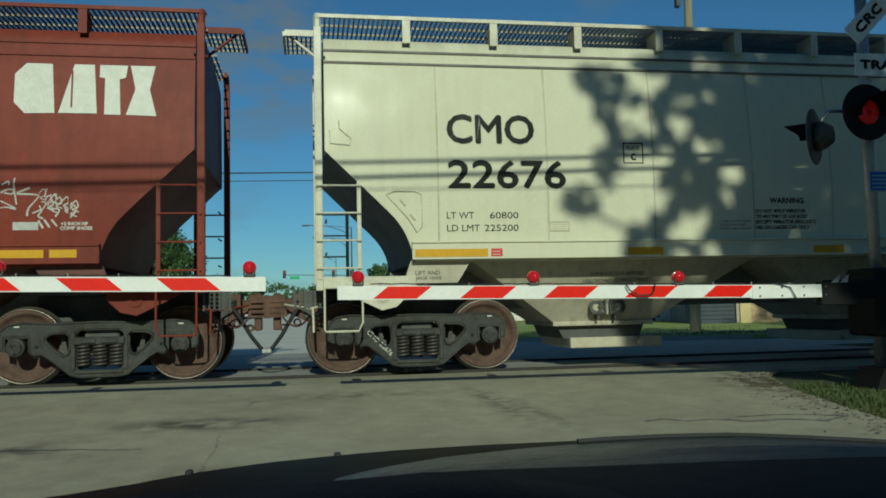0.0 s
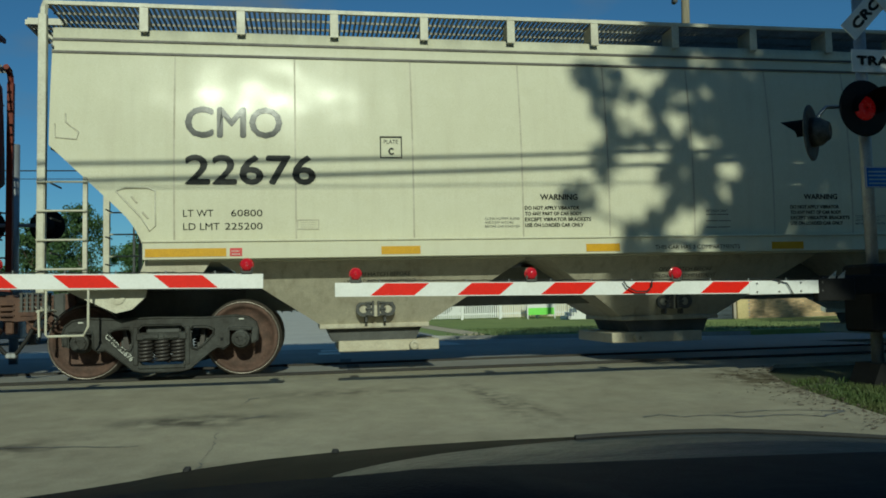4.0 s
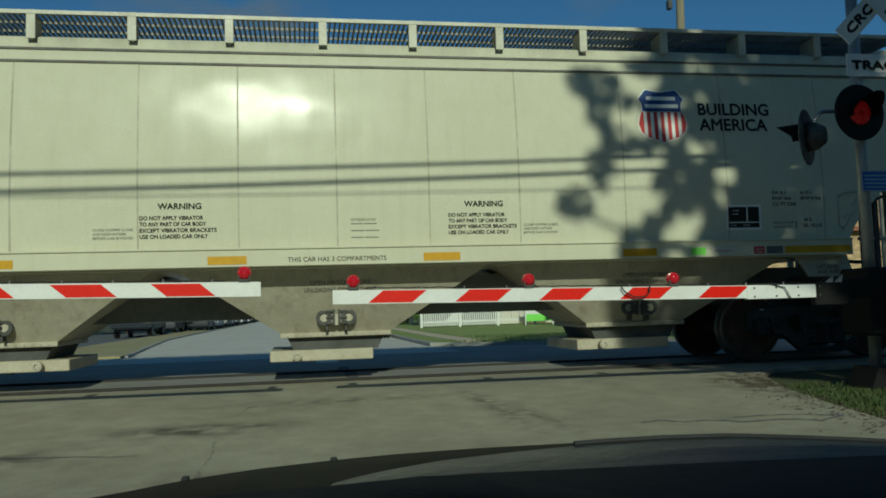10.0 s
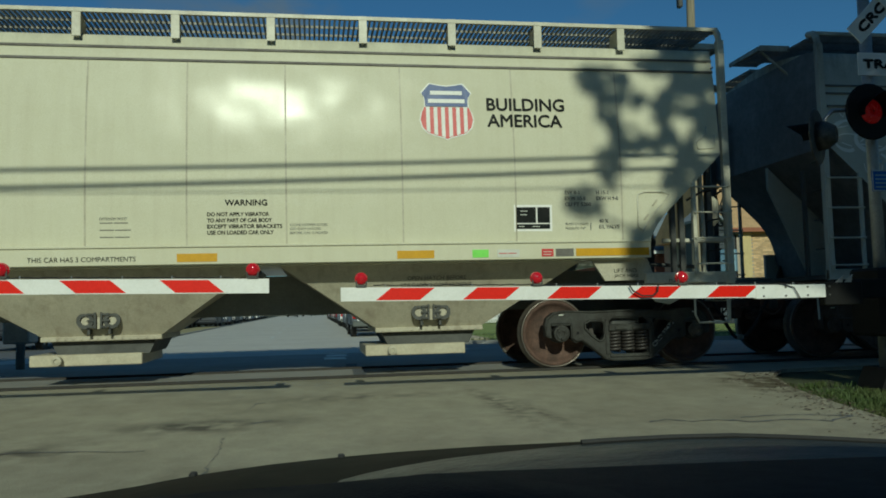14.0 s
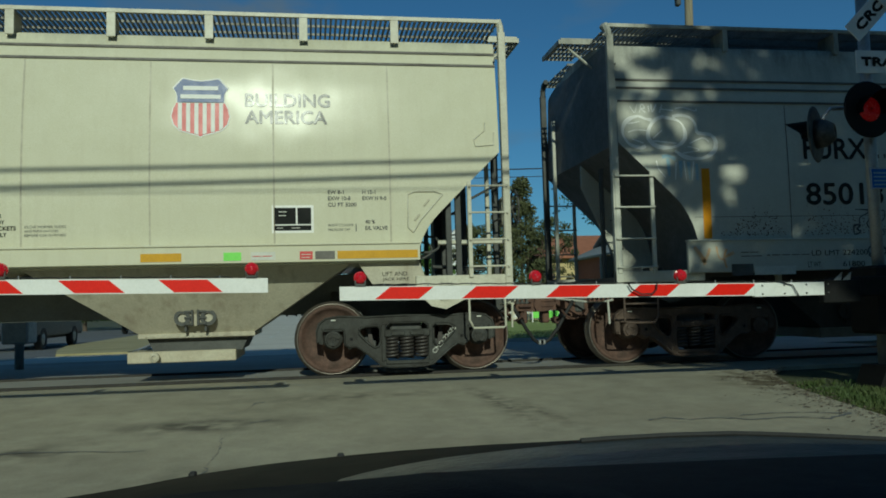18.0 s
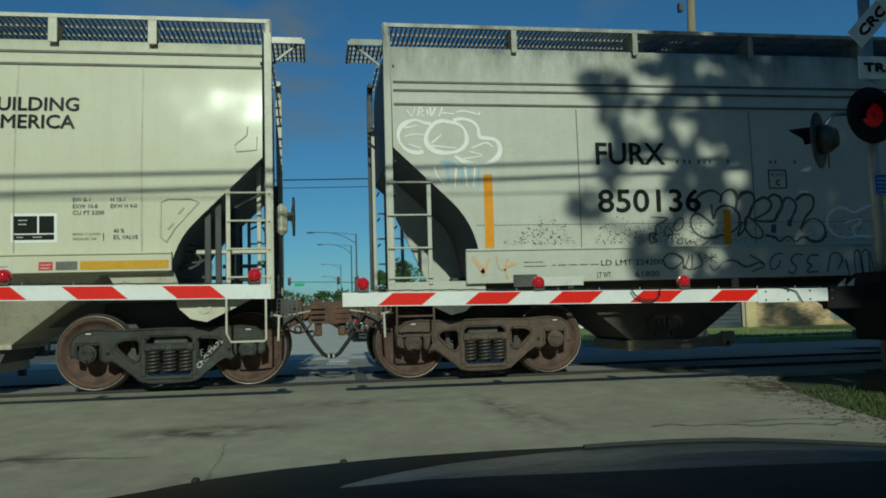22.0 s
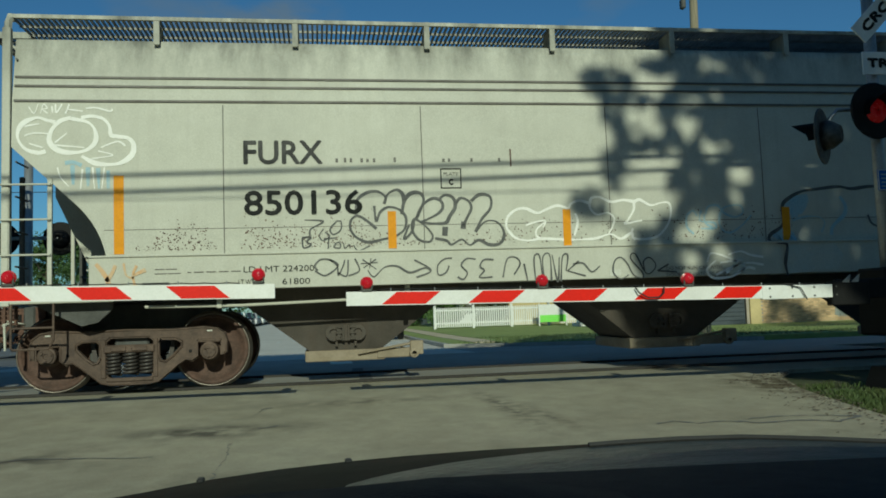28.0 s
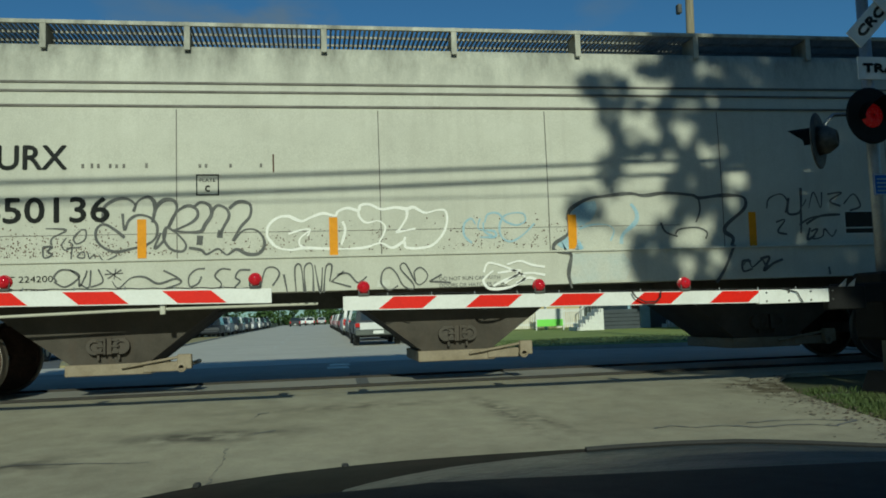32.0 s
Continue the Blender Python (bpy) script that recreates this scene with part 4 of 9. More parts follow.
def end_gear(car, L, side, P, brake_wheel):
    """All that hangs on one end of a car: posts, ladders, platform, coupler, hoses. side: -1 at x = 0, 1 at x = L."""
    X = (lambda d: d) if side < 0 else (lambda d: L - d)
    trim, y0 = P["trim"], -1.55

    def bx(a, b, *r, bevel=0.0):
        a, b = sorted((X(a), X(b)))
        return B(a, b, *r, bevel=bevel)

    for s in (-1, 1):
        yy = s * 1.52
        bm = bmesh.new()
        a, b = sorted((X(0.0), X(0.09)))
        box(bm, a, b, yy - 0.04, yy + 0.04, 1.05, 4.25, 0.006)
        m = (a + b) / 2
        pts = [(m, yy, 4.2), (m, yy * 0.985, 4.33), (m, yy * 0.94, 4.42), (m, yy * 0.86, 4.44)]
        tube(bm, pts, 0.045, 6)
        # the grey car's far posts take dark paint in place of their shade
        part("corner_post", bm, P["under"] if P["old"] and s > 0 else trim, car, "upright corner post bent in at the top")
        la, lb = X(0.05), X(0.52)
        ladder(car, la, lb, s * 1.55, 1.18, P["ladder_top"], P["rungs"], trim)
        # sill step
        bm = bmesh.new()
        tube(bm, [(X(0.1), yy, 1.08), (X(0.1), yy, 0.58), (X(0.12), yy, 0.56), (X(0.5), yy, 0.56), (X(0.55), yy, 0.66), (X(0.55), yy, 1.08)], 0.014, 6)
        if P["old"]:
            rod(bm, [(X(0.1), yy, 0.8), (X(0.55), yy, 0.8)], 0.013)
        part("sill_step", bm, "truck_rust" if P["old"] else trim, car, "bent rod step below the sill")
        # end uprights inboard
        if P["brake"] and side > 0:
            part("end_post", bx(0.05, 0.13, s * 1.1 - 0.04, s * 1.1 + 0.04, 1.1, 2.8, bevel=0.006), P["under"], car, "dark upright behind the ladder")
            part("end_post", bx(0.17, 0.22, s * 1.1 - 0.03, s * 1.1 + 0.03, 1.1, 2.7, bevel=0.006), trim, car)
            for d in (0.61, 0.73):
                part("slope_strut", bx(d, d + 0.07, s * 1.42 - 0.03, s * 1.42 + 0.03, 1.14, 3.02 - d, bevel=0.006), P["under"], car)
        if P["old"]:
            part("end_post", bx(0.02, 0.07, s * 1.02 - 0.03, s * 1.02 + 0.03, 1.1, 3.72 if s > 0 else 2.6, bevel=0.006), trim if s > 0 else P["under"], car)
        for z in (1.5, 1.9, 2.3, 2.7, 3.1, 3.5, 3.9):
            bm = bmesh.new()
            cyl(bm, (X(0.13), s * 1.1, z), (X(0.13), s * 1.48, z), 0.012, 6)
            part("end_rung", bm, P["under"], car)
        # diagonal brace and bolster web
        bm = bmesh.new()
        rod(bm, [(X(0.47), s * 1.25, 2.17), (X(0.02), s * 1.25, 2.4)], 0.016)
        if P["brake"] and side > 0:
            part("brace", bm, P["under"], car)
        bm = prism(bmesh.new(), [(X(d), z) for d, z in ((1.15, 1.4), (1.9, 1.4), (1.72, 1.12), (1.05, 1.12))][::side], s * 1.45 - 0.02, s * 1.45 + 0.02)
        part("jacking_plate", bm, P["hop"], car, "jacking plate above the truck")
        bm = prism(bmesh.new(), [(X(d), z) for d, z in ((0.2, 1.1), (1.15, 1.1), (1.13, 0.98), (0.98, 0.84), (0.8, 0.8), (0.45, 0.97))][::side], s * 1.3 - 0.02, s * 1.3 + 0.02)
        part("bolster_web", bm, P["under"] if P["old"] else trim, car)
        if not P["old"]:
            bm = bmesh.new()
            lathe(bm, [(0.035, 0.0), (0.085, -0.004), (0.085, -0.012), (0.035, -0.014)], 20, at=(X(0.82), s * 1.322, 0.985), ring=True)
            part("pull_eye", bm, trim, car, "round pull eye in the end casting")
            if s < 0:
                lettering("PULL", min(X(0.74), X(0.9)), max(X(0.74), X(0.9)), 1.085, 1.125, -1.543, "ink_soft", car, "jacking_words")
        part("side_sill_end", bx(0.0, 1.2, s * 1.5 - 0.04, s * 1.5 + 0.04, 1.07, 1.21, bevel=0.008), trim, car)
        if brake_wheel:  # handrail across the end at deck height
            bm = bmesh.new()
            rod(bm, [(X(0.04), s * 1.4, 1.62), (X(0.9), s * 1.4, 1.62)], 0.03)
            part("grab_rail", bm, trim, car)
    if P["old"]:  # web plate on the centre line under the end slope
        bm = prism(bmesh.new(), [(X(d), z) for d, z in ((0.12, 2.5), (0.74, 1.14), (1.22, 1.14), (1.16, 1.6), (1.0, 1.98), (0.12, 2.82))][::side], -0.03, 0.03)
        part("end_web", bm, trim, car, "grey web plate under the end slope")
    part("end_deck", bx(0.0, 1.3, -1.46, 1.46, 1.08, 1.14), P["under"], car, "dark end deck over the truck")
    part("draft_sill", bx(-0.12, 2.2, -0.3, 0.3, 0.72, 1.07, bevel=0.02), P["under"], car)
    if P["brake"] and side > 0:
        part("slope_post", bx(0.55, 0.68, -0.35, 0.35, 1.14, 2.4, bevel=0.01), P["under"], car)
    # running-board end platform
    me = grating_mesh(0.42, -0.75, 0.0, 4.42)
    a = min(X(-0.36), X(0.06))
    tagged(part("end_platform", me, None, car, "grating platform at the roof's end", m=pose(a, 0, 0)), kind="stuff")
    bm = bmesh.new()
    e = X(-0.36)
    box(bm, min(e, e + side * 0.03), max(e, e + side * 0.03), -0.78, 0.03, 4.38, 4.44)
    a, b = sorted((X(-0.36), X(0.1)))
    box(bm, a, b, -0.79, -0.76, 4.38, 4.46)
    rod(bm, [(X(-0.3), -0.7, 4.4), (X(0.13), -0.7, 4.05)], 0.02)
    part("platform_frame", bm, trim, car)
    # coupler, yoke and hoses
    c = part("coupler", bx(-0.42, 0.1, -0.1, 0.1, 0.78, 0.98, bevel=0.02), "rust", car, "rusty knuckle coupler")
    bm = bmesh.new()
    prism(bm, [(X(d), z) for d, z in ((-0.38, 0.74), (-0.66, 0.72), (-0.7, 0.8), (-0.68, 1.02), (-0.4, 1.04))][::side], -0.16 + 0.02 * side, 0.14 + 0.02 * side)
    box(bm, *sorted((X(-0.56), X(-0.46))), -0.1, 0.1, 0.56, 1.06, 0.015)
    for z in (0.8, 0.87, 0.94):
        box(bm, *sorted((X(-0.6), X(-0.42))), -0.195, -0.13, z - 0.012, z + 0.012, 0.004)
    part("knuckle", bm, "rust", c)
    part("coupler_carrier", prism(bmesh.new(), [(X(d), z) for d, z in ((-0.3, 0.76), (-0.02, 0.62), (0.1, 0.62), (0.1, 1.06), (-0.3, 1.04))][::side], -0.34, 0.3), "rust", c, "rusty cast carrier round the coupler")
    for d in (-0.12, -0.22):
        part("cast_pocket", bx(d - 0.035, d + 0.035, -0.352, -0.336, 0.88, 0.97, bevel=0.004), "black", c)
    bm = bmesh.new()
    lathe(bm, [(0.03, -0.3), (0.055, -0.3), (0.055, -0.12), (0.03, -0.12)], 14, at=(X(-0.24), 0, 0.66), ring=True)
    lathe(bm, [(0.025, -0.36), (0.05, -0.36), (0.05, -0.2), (0.025, -0.2)], 14, at=(X(-0.42), 0, 0.6), ring=True)
    part("trainline_bracket", bm, "rust", c)
    bm = bmesh.new()
    tube(bm, [(X(-0.08 - 0.34 * k / 8), -0.55, 0.74 - 0.5 * k / 8 * (1 - k / 8)) for k in range(9)], 0.013, 5)
    part("safety_chain", bm, "rust", c, "sagging rusty chain")
    part("striker", bx(-0.16, -0.02, -0.36, 0.36, 0.7, 1.06, bevel=0.02), P["under"], car)
    bm = bmesh.new()
    tube(bm, [(X(-0.22), -0.45, 0.86), (X(-0.3), -0.45, 0.74), (X(-0.44), -0.44, 0.5), (X(-0.56), -0.4, 0.34), (X(-0.62), -0.38, 0.3), (X(-0.68), -0.36, 0.31)], 0.026, 8)
    part("hose_coupling", B(*sorted((X(-0.62), X(-0.7))), -0.42, -0.32, 0.27, 0.34, bevel=0.012), "galv", car)
    bm = bmesh.new()
    for k in range(6):
        box(bm, *sorted((X(-0.25 + 0.06 * k - 0.012), X(-0.25 + 0.06 * k + 0.012))), -1.24, -1.19, 0.84, 1.06)
    for k in range(5):
        box(bm, *sorted((X(-0.28), X(0.08))), -1.23, -1.2, 0.845 + 0.05 * k, 0.857 + 0.05 * k)
    part("crossover_step", bm, "under" if not P["old"] else "rust", car, "dark open grating step at the end sill")
    bm = bmesh.new()
    tube(bm, [(X(-0.22), -0.45, 0.86), (X(-0.3), -0.45, 0.74), (X(-0.44), -0.44, 0.5), (X(-0.56), -0.4, 0.34), (X(-0.62), -0.38, 0.3), (X(-0.68), -0.36, 0.31)], 0.026, 8)
    part("air_hose", bm, "rubber", car, "hanging black air brake hose", smooth=True)
    bm = bmesh.new()
    tube(bm, [(X(0.02), -1.35, 0.86), (X(-0.06), -1.3, 0.84), (X(-0.06), -0.6, 0.84), (X(-0.4), -0.25, 0.9)], 0.014, 6)
    rod(bm, [(X(-0.04), -1.32, 0.86), (X(-0.03), -1.32, 0.55)], 0.014)
    part("uncoupling_lever", bm, trim, car)
    if brake_wheel:
        hb = part("hand_brake", bx(-0.14, 0.0, -1.0, -0.74, 1.86, 2.26, bevel=0.06), trim, car, "hand brake gear housing on the end")
        bm = bmesh.new()
        xw = X(-0.22)
        n = 28
        ring = [(xw, -0.87 + 0.24 * math.cos(2 * math.pi * k / n), 2.1 + 0.24 * math.sin(2 * math.pi * k / n)) for k in range(n + 1)]
        tube(bm, ring, 0.014, 6)
        for k in range(6):
            a = 2 * math.pi * k / 6
            rod(bm, [(xw + side * -0.03, -0.87, 2.1), (xw, -0.87 + 0.23 * math.cos(a), 2.1 + 0.23 * math.sin(a))], 0.011)
        cyl(bm, (X(-0.12), -0.87, 2.1), (xw + 0.02 * side, -0.87, 2.1), 0.055, 10)
        part("brake_hand_wheel", bm, "under", hb, "spoked hand brake wheel")
        bm = bmesh.new()
        for k in range(14):
            z = 1.87 - 0.04 * k
            box(bm, X(-0.08) - 0.012, X(-0.08) + 0.012, -0.885, -0.855, z - 0.026, z + 0.004, 0.004)
        part("brake_chain", bm, "under", hb)
        bm = bmesh.new()
        for dd, zz in ((0.0, 0.0), (0.1, -0.07)):
            tube(bm, [(X(1.12 + dd), -0.97, 1.53 + zz), (X(0.92 + dd), -0.97, 1.53 + zz), (X(0.83 + dd), -0.97, 1.58 + zz), (X(0.81 + dd), -0.97, 1.65 + zz), (X(0.86 + dd), -0.97, 1.72 + zz), (X(1.12 + dd), -0.97, 1.76 + zz)], 0.016, 6)
        rod(bm, [(X(0.2), -0.9, 1.3), (X(0.9), -0.9, 1.35)], 0.025)
        part("brake_pipe", bm, "under", car)


def hopper_car(label, x0, L, P):
    """A three-bay covered hopper whose left end stands at x0."""
    car = thing("hopper_car", label, "hopper car", pose(x0, RAIL_Y, 0), group="hopper cars of the freight train")
    fr = P["front"]
    body = shell(P["outline"](L), lambda z: -fr(z) if z < P["eave"] else -P["roof"](z), P["levels"], P["paint"], car, label=P["body_label"], ends=P["end_paint"])
    for z in P["ridges"]:
        bm = bmesh.new()
        y = fr(z) if z < P["eave"] else P["roof"](z)
        box(bm, 0.12, L - 0.12, y - 0.018, y + 0.02, z - P["ridge_h"], z + 0.012)
        part("side_ridge", bm, P["ridge_paint"], body)
    for x in P["seams"]:
        bm = bmesh.new()
        z0, z1 = P["sill"][1] + 0.01, P["seam_top"]
        rows = []
        for k in range(9):
            z = z0 + (z1 - z0) * k / 8
            rows.append([bm.verts.new((x + d, fr(z) - 0.004, z)) for d in (-P["seam_w"], P["seam_w"])])
        for a, b in zip(rows, rows[1:]):
            bm.faces.new((a[0], a[1], b[1], b[0]))
        part("weld_seam", bm, P["seam_paint"], body)
    s0, s1, d = P["sill"][0], P["sill"][1], P["sill_in"]
    for s in (-1, 1):
        bm = bmesh.new()
        box(bm, d, L - d, s * 1.58 - 0.03, s * 1.58 + 0.03, s0, s1, 0.006)
        box(bm, d, L - d, s * 1.58 - 0.05, s * 1.58 + 0.05, s1 - 0.012, s1 + 0.012, 0.004)
        part("side_sill", bm, P["trim_sill"], car, "long side sill with reflective tape")
    part("centre_sill", B(1.0, L - 1.0, -0.28, 0.28, P["sill_low"], 1.3), P["sill_paint"], car, "dark centre sill under the hoppers")
    for xc, way in zip(P["bays"], (1, -1, -1)):
        hopper_bay(car, xc, P["hop"], P["bay_top"], P["bay_bot"], s0 + 0.02, 0.38 if P["old"] else 0.56, -0.85 if P["old"] else -1.3, P["gate"], P["old"], way)
    # running boards on brackets
    posts = P["posts"]
    for s in (-1, 1):
        edge = [0.05, *posts, L - 0.05]
        cache = {}
        for a, b in zip(edge, edge[1:]):
            key = round(b - a, 2)
            if key not in cache:
                cache[key] = grating_mesh(b - a, -1.46, -0.22, 4.42)
            tagged(part("running_board", cache[key], None, car, "see-through steel roof walkway", m=pose(a, 0, 0) if s < 0 else pose(b, 0, 0, 0, 0, 180)), kind="stuff")
        bm = bmesh.new()
        box(bm, 0.05, L - 0.05, s * 1.475 - 0.012, s * 1.475 + 0.012, 4.39, 4.435)
        part("walkway_edge", bm, P["trim"], car)
        for x in posts:
            bm = bmesh.new()
            w = P["post_w"]
            box(bm, x - w / 2, x + w / 2, s * 1.47 - 0.012, s * 1.47 + 0.012, 4.1, 4.44, 0.003)
            prism(bm, [(x - 0.01, 4.1), (x + 0.01, 4.1), (x + 0.01, 4.4), (x - 0.01, 4.4)], s * 1.46, s * 1.1)
            part("walkway_bracket", bm, P["trim"], car)
    # roof hatches
    k = 0
    x = 1.2
    while x < L - 1.2:
        bm = bmesh.new()
        box(bm, x, x + 1.0, -0.18, 0.4, 4.26, 4.385, 0.02)
        part("roof_hatch", bm, P["trim"], car)
        x += 1.4
    truck(car, 1.27, P["truck"], -1)
    truck(car, L - 1.27, P["truck"], 1)
    end_gear(car, L, -1, P, False)
    end_gear(car, L, 1, P, P["brake"])
    return car, body


def trinity_outline(L):
    e = [(0.12, 4.36, 0), (0.12, 2.73, 0), (1.07, 1.8, 0.25), (1.2, 1.38, 0), (L - 1.2, 1.38, 0), (L - 1.07, 1.8, 0.25), (L - 0.12, 2.73, 0), (L - 0.12, 4.36, 0)]
    return rounded(e, 0)


def grey_outline(L):
    e = [(0.1, 4.36, 0), (0.1, 2.86, 0), (1.05, 1.95, 0.35), (1.2, 1.2, 0), (L - 1.2, 1.2, 0), (L - 1.05, 1.95, 0.35), (L - 0.1, 2.86, 0), (L - 0.1, 4.36, 0)]
    return rounded(e, 0, 6)


TR_FRONT = bow(1.55)
TR_ROOF = lambda z: TR_FRONT(4.14) + 1.2 * ((z - 4.14) / 0.22) ** 1.5 if z > 4.14 else TR_FRONT(z)
TRINITY = dict(
    outline=trinity_outline, front=TR_FRONT, eave=4.14, roof=TR_ROOF,
    levels=[1.38, 1.5, 1.62, 1.7, 1.75, 1.8, 1.85, 1.9, 2.0, 2.1, 2.3, 2.5, 2.73, 2.9, 3.1, 3.3, 3.5, 3.7, 3.85, 4.02, 4.14, 4.18, 4.22, 4.27, 4.32, 4.36],
    paint="cream", trim="cream_trim", trim_sill="cream", under="under", hop="hopper_cream", gate="hopper_cream", truck="truck",
    # these ridges are painted dark for the shadow line beneath them
    sill_paint="slate", ridges=[3.845, 4.0], ridge_h=0.014, ridge_paint="seam_grey", seam_paint="seam", seam_w=0.01, seam_top=3.82,
    seams=[1.49, 2.88, 4.29, 5.66, 6.79, 7.94, 9.06, 10.2, 11.59, 13.0, 14.38], sill=(1.4, 1.61), sill_in=1.15, bays=[3.86, 7.93, 12.0], bay_top=1.95, bay_bot=0.66, sill_low=0.78,
    posts=[1.14 + 1.112 * k for k in range(13)], post_w=0.1, ladder_top=2.36, rungs=[2.3, 1.97, 1.64, 1.31], brake=True, old=False, end_paint="end_shade",
    body_label="cream painted steel hopper body with faint streaks")
GREY_FRONT = bow(1.55, 2.3, 0.02)
GREY = dict(
    TRINITY, outline=grey_outline, front=GREY_FRONT, eave=3.42, roof=lambda z: -(1.525 - 0.16 * (z - 3.42)) if z < 4.16 else -(1.4 - 1.2 * ((z - 4.16) / 0.2) ** 1.5),
    levels=[1.2, 1.4, 1.55, 1.62, 1.7, 1.8, 1.9, 2.0, 2.1, 2.2, 2.3, 2.5, 2.7, 2.86, 3.1, 3.3, 3.42, 3.6, 3.8, 4.05, 4.16, 4.2, 4.24, 4.28, 4.32, 4.36],
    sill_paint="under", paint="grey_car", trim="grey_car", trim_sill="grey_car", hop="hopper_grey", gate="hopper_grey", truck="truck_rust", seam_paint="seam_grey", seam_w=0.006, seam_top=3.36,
    ridges=[3.4, 3.58, 3.69], ridge_h=0.012, ridge_paint="seam_grey",
    seams=[2.44, 4.8, 7.17, 9.27, 11.6, 14.0], sill=(1.17, 1.58), sill_in=0.95, bays=[3.85, 8.2, 12.6], bay_top=1.52, bay_bot=0.46, sill_low=0.98,
    posts=[1.68 + 1.62 * k for k in range(9)], post_w=0.07, ladder_top=2.5, rungs=[2.42, 2.02, 1.62, 1.26], brake=False, old=True, end_paint="end_shade",
    body_label="grey painted steel hopper body with rust specks and spray paint")
RED = dict(TRINITY, paint="red_car", trim="red_car", trim_sill="red_car", hop="hopper_red", gate="hopper_red", ridge_paint="red_car", seam_paint="red_car", brake=False, end_paint=None,
           body_label="oxide red painted steel hopper body with sprayed tags")

CREAM_X, GREY_X, RED_X, LEN, LEN_GREY = 0.08, 17.29, -17.06, 15.87, 16.6
cream_car, cream_body = hopper_car("cream covered hopper car with dark stencilled lettering, rolling past", CREAM_X, LEN, TRINITY)
grey_car, grey_body = hopper_car("weathered grey covered hopper car with sprayed graffiti, rolling past", GREY_X, LEN_GREY, GREY)
red_car, red_body = hopper_car("oxide red covered hopper car with large pale letter shapes", RED_X, LEN, RED)

# ---------------------------------------------------------------- lettering and markings on the cars


def bars(x0, x1, z0, z1, n, front, material, parent, name="stencil_line"):
    """Rows of small print that cannot be read."""
    h = (z1 - z0) / n
    for k in range(n):
        z = z1 - (k + 0.72) * h
        w = (x1 - x0) * (0.78 + 0.22 * random.random())
        plate(x0, x0 + w * 0.46, z, z + h * 0.22, front, material, parent, name, proud=0.003)
        plate(x0 + w * 0.5, x0 + w, z, z + h * 0.22, front, material, parent, name, proud=0.003)


def sign(words, x0, x1, z0, z1, front, material, body, label="", bold=0.0):
    return lettering(words, x0, x1, z0, z1, 0, material, body, label=label, bold=bold, front=lambda z: front(z) - 0.005)


sill_y = lambda z: -1.612
F1 = TR_FRONT
c = cream_body
sign("CMO", 1.61, 2.73, 2.83, 3.21, F1, "ink", c, "large dark reporting letters", 0.012)
sign("22676", 1.61, 3.12, 2.27, 2.63, F1, "ink", c, "large dark car number", 0.012)
for z, a, b in ((1.9, "LT WT", "60800"), (1.745, "LD LMT", "225200")):
    sign(a, 1.59, 1.93 if a == "LT WT" else 2.0, z, z + 0.08, F1, "ink", c)
    sign(b, 2.13 if b == "60800" else 2.06, 2.49, z, z + 0.08, F1, "ink", c)


def frame_box(x0, x1, z0, z1, front, material, parent, t=0.014):
    bm = bmesh.new()
    y = front((z0 + z1) / 2)
    for a, b, d, e in ((x0, x1, z0, z0 + t), (x0, x1, z1 - t, z1), (x0, x0 + t, z0 + t, z1 - t), (x1 - t, x1, z0 + t, z1 - t)):
        box(bm, a, b, y - 0.006, y + 0.004, d, e)
    return part("stencil_frame", bm, material, parent)


frame_box(3.89, 4.16, 2.6, 2.87, F1, "ink", c)
sign("PLATE", 3.94, 4.11, 2.78, 2.83, F1, "ink", c)
sign("C", 3.99, 4.06, 2.64, 2.73, F1, "ink", c, bold=0.006)
frame_box(2.89, 3.15, 1.74, 1.86, F1, "seam", c)
bars(2.93, 3.12, 1.76, 1.84, 3, F1, "seam", c)
for x in (5.68, 9.29):
    sign("WARNING", x + 0.2, x + 0.69, 2.085, 2.16, F1, "ink", c, "stencilled warning", 0.003)
    for k, (w, words) in enumerate(((0.71, "DO NOT APPLY VIBRATOR"), (0.74, "TO ANY PART OF CAR BODY"), (0.86, "EXCEPT VIBRATOR BRACKETS"), (0.76, "USE ON LOADED CAR ONLY"))):
        sign(words, x, x + w, 1.962 - 0.0715 * k, 2.01 - 0.0715 * k, F1, "ink", c, bold=0.0018)
sign("EXTERIOR PAINT", 8.1, 8.4, 1.925, 1.957, F1, "ink_soft", c)
for k, w in enumerate((0.37, 0.38, 0.38)):
    bars(8.1, 8.1 + w, 1.87 - 0.082 * k, 1.93 - 0.082 * k, 1, F1, "faint", c)
for x in (5.17, 10.24):
    for k, (w, words) in enumerate(((0.44, "CLOSE HOPPER SLIDES"), (0.36, "AND ROOF HATCHES"), (0.44, "BEFORE CAR IS MOVED"))):
        sign(words, x, x + w, 1.842 - 0.048 * k, 1.87 - 0.048 * k, F1, "ink_soft", c)
lettering("THIS CAR HAS 3 COMPARTMENTS", 7.35, 8.51, 1.445, 1.5, -1.617, "ink", c)
for words, x0, x1, z0 in (("EW 8-1", 13.63, 13.82, 2.21), ("EXW 10-8", 13.63, 13.9, 2.135), ("CU FT 5200", 13.63, 13.97, 2.06), ("H 15-1", 14.04, 14.2, 2.21), ("EXW H 9-0", 14.04, 14.33, 2.135),
                          ("40 %", 14.07, 14.19, 1.85), ("E/L VALVE", 14.07, 14.34, 1.775)):
    sign(words, x0, x1, z0, z0 + 0.048, F1, "ink_soft", c, bold=0.0015)
